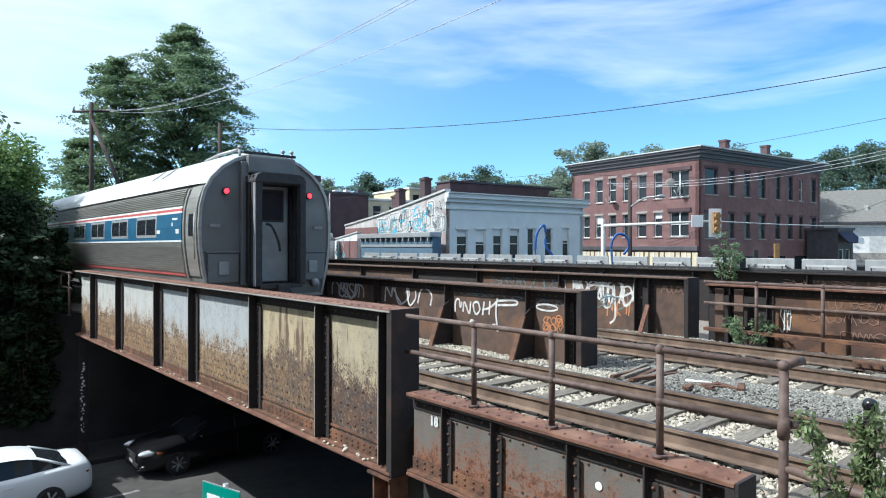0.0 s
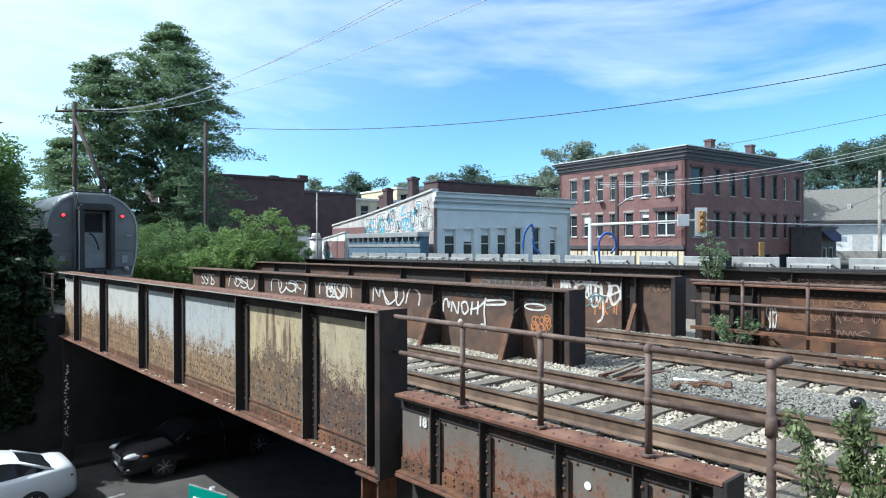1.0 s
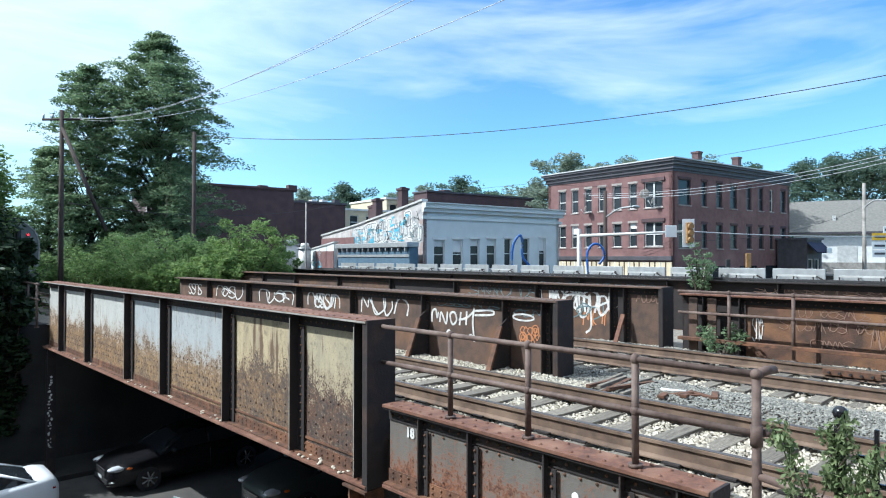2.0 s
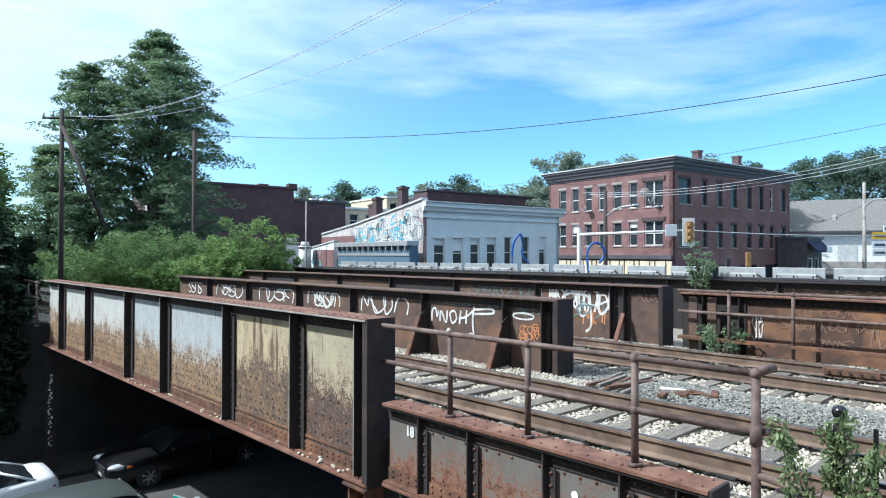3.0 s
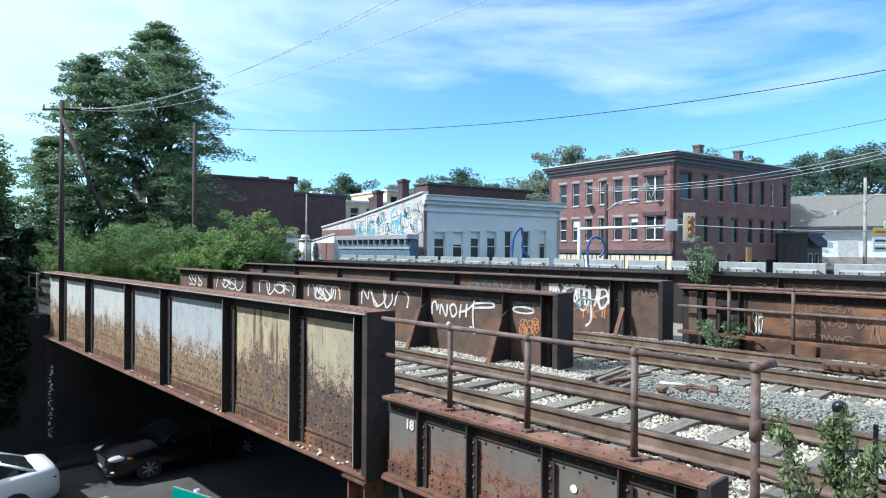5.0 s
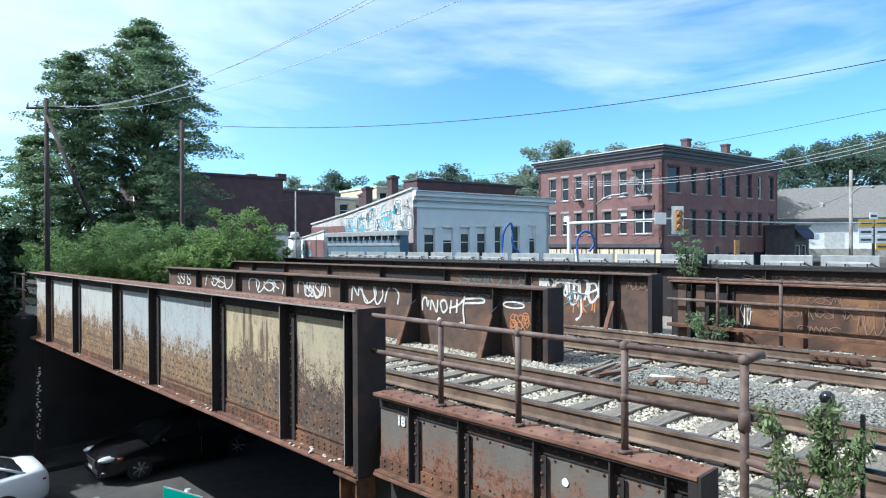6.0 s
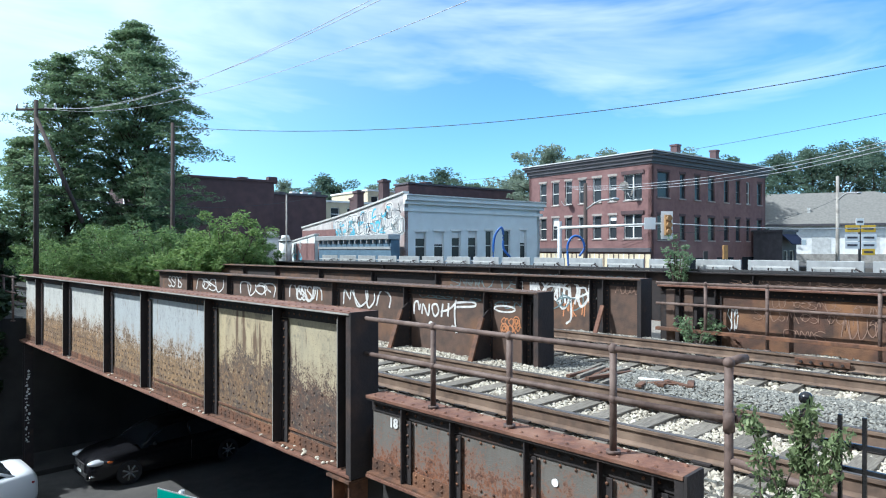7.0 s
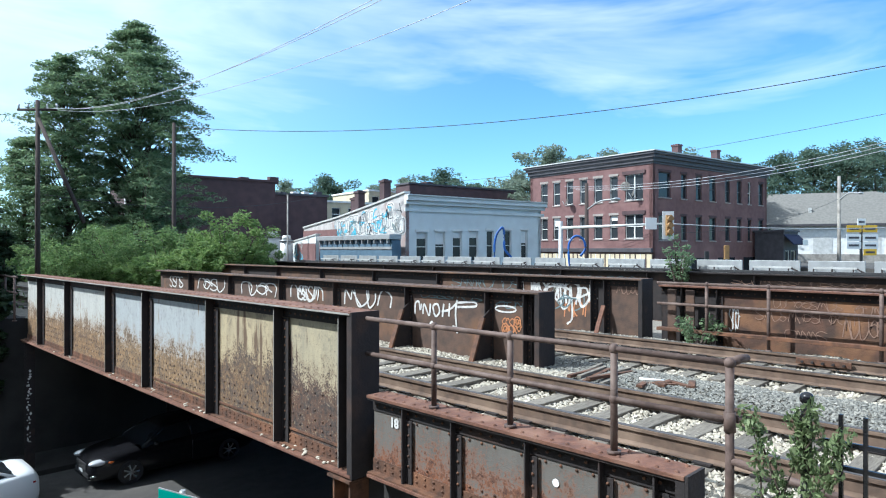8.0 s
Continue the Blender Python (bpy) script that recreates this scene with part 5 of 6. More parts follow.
        part("indicator", ball(bmesh.new(), (0.52 * k - length / 2, s * 0.82, 0.70 * h), 0.06, 10, 6, (1.8, 0.7, 0.8)), AMBER, hl, "amber side lamp")
        part("tail_lamp", ball(bmesh.new(), (4.66 * k - length / 2, s * 0.66, 0.82 * h), 0.13, 12, 8, (0.8, 1.1, 0.8)), RED_LENS, c, "red tail lamp")
        part("mirror", ball(bmesh.new(), (1.62 * k - length / 2, s * 0.98, 1.0 * h), 0.085, 10, 6, (0.8, 1.2, 0.8)), paint, c)
        part("door_seam", boxed(2.70 * k - length / 2, 2.712 * k - length / 2, s * 0.918 - 0.006, s * 0.918 + 0.006, 0.32, 0.86 * h), RUBBER, c)
        part("door_handle", boxed(2.9 * k - length / 2, 3.1 * k - length / 2, s * 0.92 - 0.012, s * 0.92 + 0.012, 0.80 * h, 0.825 * h), paint, c)
    gr = part("grille", boxed(-0.03 - length / 2, 0.07 - length / 2, -0.40, 0.40, 0.46, 0.66, bevel=0.02), RUBBER, c, "dark grille with chrome bars")
    for z in (0.50, 0.55, 0.60, 0.645):
        part("grille_bar", boxed(-0.045 - length / 2, -0.031 - length / 2, -0.36, 0.36, z - 0.009, z + 0.009), CHROME, gr)
    part("bumper_lip", boxed(-0.02 - length / 2, 0.10 - length / 2, -0.58, 0.58, 0.245, 0.275, bevel=0.008), CHROME, c)
    part("lower_grille", boxed(-0.015 - length / 2, 0.08 - length / 2, -0.55, 0.55, 0.30, 0.42, bevel=0.012), RUBBER, c)
    part("number_plate", boxed(-0.035 - length / 2, -0.02 - length / 2, -0.155, 0.155, 0.385, 0.485), SIGN_WHITE, c, "plain pale number plate")
    return c


white_car = car("white saloon car waiting in the street", CAR_WHITE)
white_car.matrix_world = pose(1.70, 18.75, STREET)
black_car = car("black saloon car coming out from under the bridge", CAR_BLACK)
black_car.matrix_world = pose(7.80, 19.4, STREET)
grey_car = car("dark grey car driving out from under the bridge", CAR_GREY, 4.9, 1.60, back=4.25)


# ---- buildings ----
BA = radians(8)
BU = Vector((math.sin(BA), math.cos(BA), 0))   # away along the lit side walls
BV = Vector((math.cos(BA), -math.sin(BA), 0))  # along the shaded fronts


def wall_frame(p, along):
    """A wall's space: x along it, y into the building, z up; p is its foot."""
    inward = Vector((0, 0, 1)).cross(along)
    return Matrix(((along.x, inward.x, 0, p[0]), (along.y, inward.y, 0, p[1]), (0, 0, 1, p[2]), (0, 0, 0, 1)))


def wall_with_holes(length, z0, z1, depth, holes):
    """A wall in its own space with real openings (x0, x1, z0, z1)."""
    bm = bmesh.new()
    xs = sorted({0.0, length, *[h[0] for h in holes], *[h[1] for h in holes]})
    zs = sorted({z0, z1, *[h[2] for h in holes], *[h[3] for h in holes]})
    solid = {(i, j) for i in range(len(xs) - 1) for j in range(len(zs) - 1)
             if not any(h[0] - 1e-6 <= xs[i] and xs[i + 1] <= h[1] + 1e-6 and h[2] - 1e-6 <= zs[j] and zs[j + 1] <= h[3] + 1e-6 for h in holes)}
    cache = {}

    def v(i, j, d):
        if (i, j, d) not in cache:
            cache[i, j, d] = bm.verts.new((xs[i], d, zs[j]))
        return cache[i, j, d]

    for i, j in solid:
        bm.faces.new((v(i, j, 0), v(i + 1, j, 0), v(i + 1, j + 1, 0), v(i, j + 1, 0)))
        bm.faces.new((v(i, j, depth), v(i, j + 1, depth), v(i + 1, j + 1, depth), v(i + 1, j, depth)))
        for di, dj, e in ((-1, 0, ((i, j), (i, j + 1))), (1, 0, ((i + 1, j + 1), (i + 1, j))), (0, -1, ((i + 1, j), (i, j))), (0, 1, ((i, j + 1), (i + 1, j + 1)))):
            if (i + di, j + dj) not in solid:
                (a, b), (c, d) = e
                bm.faces.new((v(a, b, 0), v(c, d, 0), v(c, d, depth), v(a, b, depth)))
    return bm


def sash_window(parent, x0, x1, z0, z1, frame_mat=WHITE_PAINT, sill=True, lintel=None, split=True, cols=1, blind=0.0):
    w = part("window", boxed(x0 + 0.01, x1 - 0.01, 0.20, 0.24, z0 + 0.01, z1 - 0.01), WINDOW_GLASS, parent)
    bm = bmesh.new()
    t = 0.07
    for a, b in ((x0 + 0.005, x0 + t), (x1 - t, x1 - 0.005)):
        box(bm, a, b, 0.10, 0.195, z0 + 0.005, z1 - 0.005)
    box(bm, x0 + t, x1 - t, 0.10, 0.195, z1 - t, z1 - 0.005)
    box(bm, x0 + t, x1 - t, 0.10, 0.195, z0 + 0.005, z0 + t)
    if split:
        box(bm, x0 + t, x1 - t, 0.11, 0.19, (z0 + z1) / 2 - 0.035, (z0 + z1) / 2 + 0.035)
    for c in range(1, cols):
        x = x0 + (x1 - x0) * c / cols
        box(bm, x - 0.06, x + 0.06, 0.105, 0.192, z0 + t, z1 - t)
    part("window_frame", bm, frame_mat, w)
    if blind:
        part("blind", boxed(x0 + t, x1 - t, 0.193, 0.199, z1 - t - blind * (z1 - z0), z1 - t), WHITE_PAINT, w)
    if sill:
        part("window_sill", boxed(x0 - 0.08, x1 + 0.08, -0.07, 0.09, z0 - 0.11, z0 - 0.005), STONE_TRIM, w)
    if lintel:
        part("lintel", boxed(x0 - 0.10, x1 + 0.10, -0.03, 0.09, z1 + 0.005, z1 + 0.22), lintel, w)
    return w


def in_frame(ob, m):
    ob.matrix_local = m
    return ob


def brick_building():
    b = thing("apartment_building", "three-storey red brick building with a dark cornice and chimneys", "building")
    P, LU, LV, base, top = Vector((54.5, 27.5, 0)), 15.6, 21.0, STREET - 0.3, 9.9
    rnd = random.Random(4)
    # lit side: runs back from the corner; x of its space starts at the far end
    far = P + BU * LU
    m = wall_frame((far.x, far.y, 0), -BU)
    cols = [(13.02, 14.02), (11.24, 12.2), (9.46, 10.38), (7.61, 8.56), (5.7, 6.75), (3.88, 4.81), (1.03, 3.03)]
    holes = []
    for a, c in cols:
        for z0, z1 in ((6.35, 8.75), (2.75, 5.0)):
            holes.append((LU - c, LU - a, z0, z1))
    w1 = in_frame(part("wall", wall_with_holes(LU, base, top, 0.35, holes), BRICK, b), m)
    for i, h in enumerate(holes):
        big = h[1] - h[0] > 1.5
        sash_window(w1, *h, lintel=None if big else STONE_TRIM, cols=2 if big else 1, blind=rnd.choice((0, 0, 0, 0, 0.2, 0.35)))
        if big:
            part("lintel", boxed(h[0] - 0.25, h[1] + 0.25, -0.12, 0.09, h[3] + 0.005, h[3] + 0.34), BRICK_DARK, w1)
    part("shop_cornice", boxed(0.0, LU, -0.25, -0.005, 1.45, 1.85, bevel=0.03), SLATE, w1)
    part("shop_front", boxed(0.05, LU - 0.05, -0.10, -0.005, -0.6, 1.3), CREAM, w1, "peeling cream boarded shop front")
    for k in range(26):
        x = 0.4 + 0.58 * k
        part("board_batten", boxed(x, x + 0.1, -0.14, -0.102, -0.6, 1.3), BRICK_DARK if k % 3 else WHITE_PAINT, w1)
    # shaded front
    m2 = wall_frame((P.x, P.y, 0), BV)
    cols2 = [(0.9, 2.8), (4.5, 5.4), (7.0, 8.0), (9.4, 10.6), (12.4, 13.3), (14.7, 15.6), (16.9, 17.6), (19.2, 20.2)]
    holes = [(a, c, z0, z1) for a, c in cols2 for z0, z1 in ((6.55, 8.9), (2.6, 4.9))]
    w2 = in_frame(part("wall", wall_with_holes(LV, base, top, 0.35, holes), BRICK, b), m2)
    for i, h in enumerate(holes):
        # lintels darker than on the lit side: the front's shade is in their colour
        sash_window(w2, *h, lintel=BRICK_DARK if i != 12 else None, frame_mat=WHITE_PAINT if i == 12 else SLATE)
    for x in (1.5, 6, 11, 16):
        part("shop_window", boxed(x, x + 3.2, -0.03, -0.005, -3.2, 0.9), DARK_GLASS, w2)
    aw = bmesh.new()
    pts = [(18.5, 0, 2.1), (22.6, 0, 2.1), (22.6, -1.3, 1.3), (18.5, -1.3, 1.3)]
    vs = [aw.verts.new(p) for p in pts] + [aw.verts.new((p[0], p[1], p[2] - 0.12)) for p in pts]
    for q in ((0, 1, 2, 3), (4, 7, 6, 5), (0, 3, 7, 4), (1, 5, 6, 2), (2, 6, 7, 3), (0, 4, 5, 1)):
        aw.faces.new([vs[i] for i in q])
    part("awning", aw, NAVY, w2, "dark blue shop awning")
    # back and far walls
    q = P + BV * LV
    in_frame(part("wall", wall_with_holes(LU, base, top, 0.35, []), BRICK, b), wall_frame((q.x, q.y, 0), BU))
    q = P + BU * LU + BV * LV
    in_frame(part("wall", wall_with_holes(LV, base, top, 0.35, []), BRICK, b), wall_frame((q.x, q.y, 0), -BV))
    # corbelled cornice in steps, then the roof
    for k, (o, z0, z1) in enumerate(((0.07, 9.55, 9.75), (0.20, 9.755, 10.1), (0.38, 10.105, 10.4), (0.55, 10.405, 10.62))):
        bm = boxed(-o, LV + o, -o, LU + o, z0, z1)
        in_frame(part("cornice", bm, SLATE, b), m2)
    in_frame(part("roof", boxed(-0.66, LV + 0.66, -0.66, LU + 0.66, 10.625, 10.72), TIN_EDGE, b), m2)
    # chimneys in the darker brick, which stands in for shade on their fronts
    for x, y, up in ((9.2, 3.5, 0.15), (18.4, 4.5, 0.55)):
        ch = in_frame(part("chimney", boxed(x - 0.36, x + 0.36, y - 0.36, y + 0.36, 10.73, 12.25 + up), BRICK_DARK, b), m2)
        part("chimney_cap", boxed(x - 0.43, x + 0.43, y - 0.43, y + 0.43, 12.255 + up, 12.45 + up), BRICK_DARK, ch)
        part("flashing", boxed(x - 0.42, x + 0.42, y - 0.42, y + 0.42, 10.735, 11.25), WHITE_PAINT, ch)
    return b, m, m2


brick, BRICK_SIDE, BRICK_FRONT = brick_building()


def dish(m, label, size):
    d = thing("satellite_dish", label, "satellite dish", "satellite dishes", m=m)
    bm = bmesh.new()
    rings = [[bm.verts.new((r * math.cos(a), -0.25 + 0.5 * r * r, r * math.sin(a))) for a in (6.2832 * k / 16 for k in range(16))] for r in (0.05, 0.5 * size, size)]
    for a, b in zip(rings, rings[1:]):
        for k in range(16):
            bm.faces.new((a[k], a[(k + 1) % 16], b[(k + 1) % 16], b[k]))
    bmesh.ops.solidify(bm, geom=bm.faces[:], thickness=0.02)
    part("reflector", bm, CONCRETE, d)
    part("arm", tubed([(0, 0.3, -0.3), (0, -0.2, -0.5), (0, -0.6, -0.1)], 0.03, 6), GALV, d)


dish(BRICK_SIDE @ pose(15.6 - 2.6, -0.5, 7.6, -15, 0, 25), "pale satellite dish on the brick wall", 0.46)
dish(BRICK_SIDE @ pose(15.6 - 1.6, -0.4, 6.9, -15, 0, -35), "dark satellite dish on the brick wall", 0.30)
dish(BRICK_SIDE @ pose(15.6 - 9.7, -0.45, 6.6, -15, 0, -30), "small satellite dish under a window", 0.34)


def white_building():
    b = thing("white_building", "low white stucco building with a sprayed side wall", "building")
    P, LV, LU, base, top = Vector((33.3, 37.4, 0)), 15.0, 18.6, STREET - 0.3, 5.6
    m = wall_frame((P.x, P.y, 0), BV)
    cols = [(1.05, 2.1), (2.9, 3.9), (4.7, 5.65), (6.45, 7.45), (8.4, 9.2), (10.4, 11.3), (12.5, 13.3)]
    holes = [(a, c, 0.75, 3.1 + 0.03 * a) for a, c in cols]
    w = in_frame(part("wall", wall_with_holes(LV, base, top, 0.35, holes), WHITE_WALL, b), m)
    rnd = random.Random(9)
    for h in holes:
        sash_window(w, *h, frame_mat=WHITE_PAINT, sill=True, blind=rnd.choice((0, 0.2, 0.4)))
        part("window_surround", boxed(h[0] - 0.14, h[1] + 0.14, -0.05, -0.003, h[3] + 0.005, h[3] + 0.18), WHITE_PAINT, w)
    for o, z0, z1, mt in ((0.12, 4.75, 5.0, WHITE_WALL), (0.28, 5.3, 5.6, WHITE_WALL), (0.5, 5.605, 5.95, WHITE_WALL), (0.62, 5.955, 6.05, TIN_EDGE)):
        part("cornice", boxed(-0.1, LV + 0.3, -o, -0.002, z0, z1), mt, w)
    # side wall whose top falls away to the back
    tops = [(0, 6.15), (2.4, 5.8), (6.0, 5.3), (11.1, 4.62), (18.6, 3.85)]
    bm = bmesh.new()
    lo = [[bm.verts.new((LU - x, d, base)) for x, z in tops] for d in (0, 0.35)]
    hi = [[bm.verts.new((LU - x, d, z)) for x, z in tops] for d in (0, 0.35)]
    for i in range(len(tops) - 1):
        bm.faces.new((lo[0][i], lo[0][i + 1], hi[0][i + 1], hi[0][i]))
        bm.faces.new((lo[1][i + 1], lo[1][i], hi[1][i], hi[1][i + 1]))
        bm.faces.new((hi[0][i], hi[0][i + 1], hi[1][i + 1], hi[1][i]))
    for i in (0, -1):
        bm.faces.new((lo[0][i], hi[0][i], hi[1][i], lo[1][i]))
    far = P + BU * LU
    side = wall_frame((far.x, far.y, 0), -BU)
    s = in_frame(part("wall", bm, WHITEWASH, b, "white side wall covered with sprayed tags"), side)
    bm = bmesh.new()
    for (x0, z0), (x1, z1) in zip(tops, tops[1:]):
        vs = [bm.verts.new((LU - x, d, z + o)) for x, z in ((x0, z0), (x1, z1)) for d in (-0.12, 0.45) for o in (0.005, 0.16)]
        for q in ((0, 1, 3, 2), (4, 6, 7, 5), (0, 4, 5, 1), (2, 3, 7, 6), (0, 2, 6, 4), (1, 5, 7, 3)):
            bm.faces.new([vs[i] for i in q])
    part("coping", bm, TIN_EDGE, s)
    part("brick_patch", boxed(0.0, 7.2, -0.04, -0.003, base, 3.6), BRICK, s, "bare red brick end of the side wall")
    for x, y, up in ((4.2, 0.75, 7.35), (8.6, 0.8, 6.75), (10.4, 1.4, 6.3)):
        ch = part("chimney", boxed(LU - x - 0.36, LU - x + 0.36, y - 0.33, y + 0.33, 4.2, up), BRICK_DARK, s)
        part("chimney_cap", boxed(LU - x - 0.44, LU - x + 0.44, y - 0.4, y + 0.4, up + 0.005, up + 0.2), BRICK_DARK, ch)
        part("chimney_pot", boxed(LU - x - 0.2, LU - x + 0.2, y - 0.2, y + 0.2, up + 0.205, up + 0.3), SLATE, ch)
    # roof slab behind the parapets
    in_frame(part("roof", boxed(0.36, LV - 0.02, 0.36, LU - 0.4, 3.5, 3.7), ROOF_GREY, b), m)
    q = P + BV * LV
    in_frame(part("wall", wall_with_holes(LU, base, 5.6, 0.35, []), WHITE_WALL, b), wall_frame((q.x, q.y, 0), BU))
    # sprayed letters on the side wall, shapes only
    for i in range(34):
        # fat outlined letter shapes in rows
        x, z = 0.55 + 0.33 * i, rnd.uniform(3.1, 4.6 - 0.10 * 0.33 * i)
        hh, ww = rnd.uniform(0.7, 1.15), rnd.uniform(0.28, 0.45)
        loop = [(-ww, 0), (-ww, hh), (0, hh * 1.12), (ww, hh), (ww * 0.8, hh * 0.5), (ww, 0), (0, -0.1), (-ww, 0)]
        for wd, mt in ((0.34, SPRAY_WHITE if i % 3 else GALV), (0.06, SPRAY_DARK if i % 5 == 0 else SPRAY_TEAL if i % 5 == 1 else SPRAY_GREY)):
            g = part("graffiti", stroke(bmesh.new(), [(q.x, q.y) for q in curve_points(loop, 4)], wd), mt, s)
            g.matrix_local = pose(LU - x, -0.004 - 0.0015 * (i % 3) - (0.008 if wd < 0.2 else 0), z, 0, 0, 90)
    for i in range(60):
        x, z = rnd.uniform(0.6, 11.8), 0
        z = rnd.uniform(2.9, 5.4 - 0.13 * x)
        bm = bmesh.new()
        pts = [(rnd.uniform(-0.5, 0.5), rnd.uniform(-0.5, 0.5)) for _ in range(4)]
        stroke(bm, [(q.x, q.y) for q in curve_points(pts, 5)], rnd.uniform(0.07, 0.16))
        g = part("graffiti", bm, rnd.choice((SPRAY_DARK, SPRAY_TEAL, SPRAY_BLUE, GALV, SPRAY_WHITE, GALV)) if x < 8 else rnd.choice((SPRAY_BLUE, SPRAY_TEAL, GALV, SPRAY_BLUE)), s)
        g.matrix_local = pose(LU - x, -0.016, z, 0, 0, 90)
    return b


white_building()


def plain_house(name, label, P, along, length, depth, base, top, mat, windows=(), roof=None, parapet=0.0, cat="building"):
    b = thing(name, label, cat)
    m = wall_frame((P[0], P[1], 0), along)
    w = in_frame(part("wall", wall_with_holes(length, base, top, 0.3, list(windows)), mat, b), m)
    for h in windows:
        sash_window(w, *h)
    in_frame(part("wall", boxed(0, 0.3, 0.301, depth, base, top), mat, b), m)
    in_frame(part("wall", boxed(length - 0.3, length, 0.301, depth, base, top), mat, b), m)
    in_frame(part("wall", boxed(0.301, length - 0.301, depth - 0.3, depth, base, top), mat, b), m)
    in_frame(part("roof", boxed(-0.15, length + 0.15, -0.15, depth + 0.15, top + 0.004, top + 0.22 + parapet), roof or TIN_EDGE, b), m)
    return b, m


# blue-grey shed in front of the sprayed wall
sh2 = thing("shed", "long blue-grey boarded shed under the sprayed wall", "shed")
q = Vector((32.6, 37.2, 0)) + BU * 13.0
ms = wall_frame((q.x, q.y, 0), -BU)
in_frame(part("wall", boxed(1.0, 13.2, -0.9, -0.1, STREET, 2.5), BLUE_SHED, sh2), ms)
in_frame(part("eave", boxed(0.9, 13.3, -1.2, -0.1, 2.51, 2.9, bevel=0.04), GALV, sh2), ms)
for k in range(13):
    in_frame(part("bracket", boxed(1.3 + 0.96 * k, 1.42 + 0.96 * k, -1.15, -0.905, 2.2, 2.505), GALV, sh2), ms)
in_frame(part("band", boxed(1.0, 13.2, -0.96, -0.905, 1.75, 1.95), GALV, sh2), ms)

def eye_at(px, py, d):
    """A place d ahead of the starting point, by its bearing."""
    r, v = (px - 784) / 1130, (441 - py) / 1130
    return Vector((0.7071 * (1 + r) * d, 0.7071 * (1 - r) * d, 1.77 + v * d))


def block(name, label, px, py, d, length, depth, mat, roof, windows=()):
    """A plain block whose front ends at a bearing."""
    e = eye_at(px, py, d)
    p = e - BV * length
    return plain_house(name, label, (p.x, p.y), BV, length, depth, STREET - 0.2, e.z - 0.22, mat, windows, roof)


# low annex with a sloping sprayed parapet, and roof vents
an = thing("annex", "low brick annex with a sloping whitewashed parapet", "building")
bm = bmesh.new()
q = Vector((33.3, 37.4, 0)) + BU * 30 - BV * 1.6
ma = wall_frame((q.x, q.y, 0), -BU)
vs = [bm.verts.new((x, y, z)) for y in (0, 0.35) for x, z in ((0, STREET), (17.5, STREET), (17.5, 3.05), (0, 1.0))]
for f in ((0, 1, 2, 3), (7, 6, 5, 4), (0, 4, 5, 1), (1, 5, 6, 2), (2, 6, 7, 3), (3, 7, 4, 0)):
    bm.faces.new([vs[i] for i in f])
w = in_frame(part("wall", bm, WHITE_WALL, an), ma)
bm = bmesh.new()
vs = [bm.verts.new((x, y, z + o)) for o in (0.005, 0.14) for y in (-0.08, 0.43) for x, z in ((0, 1.0), (17.6, 3.05))]
for f in ((0, 1, 3, 2), (4, 6, 7, 5), (0, 4, 5, 1), (2, 3, 7, 6), (0, 2, 6, 4), (1, 5, 7, 3)):
    bm.faces.new([vs[i] for i in f])
part("coping", bm, TIN_EDGE, w)
part("brick_patch", boxed(13.5, 17.5, -0.04, -0.003, STREET, 2.3), BRICK, w)
rv = random.Random(12)
for i in range(16):
    pts = [(rv.uniform(-0.5, 0.5), rv.uniform(-0.5, 0.5)) for _ in range(4)]
    g = part("paint_stroke", stroke(bmesh.new(), [(k.x, k.y) for k in curve_points(pts, 5)], 0.1), rv.choice((GALV, SPRAY_TEAL, SPRAY_BLUE)), w)
    x = rv.uniform(9.5, 15)
    g.matrix_local = pose(x, -0.046, rv.uniform(0.6, 0.9 + 0.1 * x), 0, 0, 90)
for px, py, d, r in ((484, 410, 64, 0.75), (508, 417, 62, 0.6)):
    c = eye_at(px, py, d)
    v = thing("roof_vent", "pale ribbed roof vent on the annex", "roof vent", "roof vents")
    part("drum", tubed([(c.x, c.y, c.z - 3.4), (c.x, c.y, c.z - 0.6)], r, 14), TIN_EDGE, v)
    part("collar", tubed([(c.x, c.y, c.z - 0.6), (c.x, c.y, c.z - 0.45)], r * 1.15, 14), GALV, v)
    part("cowl", tubed([(c.x, c.y, c.z - 0.45), (c.x, c.y, c.z)], r * 0.8, 14, r * 0.6), TIN_EDGE, v)

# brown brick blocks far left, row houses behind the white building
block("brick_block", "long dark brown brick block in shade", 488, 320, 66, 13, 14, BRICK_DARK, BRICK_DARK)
for px, d in ((432, 65.8), (484, 66.2)):
    c = eye_at(px, 314, d)
    tagged(part("parapet_pier", boxed(c.x - 0.5, c.x + 0.5, c.y - 0.3, c.y + 0.3, c.z - 0.7, c.z, bevel=0.03), BRICK_DARK), "small brick pier on the parapet", "parapet pier")
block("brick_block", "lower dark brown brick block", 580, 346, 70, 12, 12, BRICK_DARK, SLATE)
for k, px in enumerate((500, 522, 541, 563)):
    c = eye_at(px, 340, 70.5)
    tagged(part("roof_stack", boxed(c.x - 0.35, c.x + 0.35, c.y - 0.3, c.y + 0.3, c.z - 0.6, c.z, bevel=0.02), WHITE_PAINT if k in (1, 2) else SLATE), "short stack on the flat roof", "roof stack", "roof stacks")
block("row_house", "cream row house with a white cornice", 662, 359, 76, 10.5, 10, CREAM, WHITE_PAINT, [(0.8 + 2.1 * k, 1.9 + 2.1 * k, 5.0, 6.5) for k in range(5)])
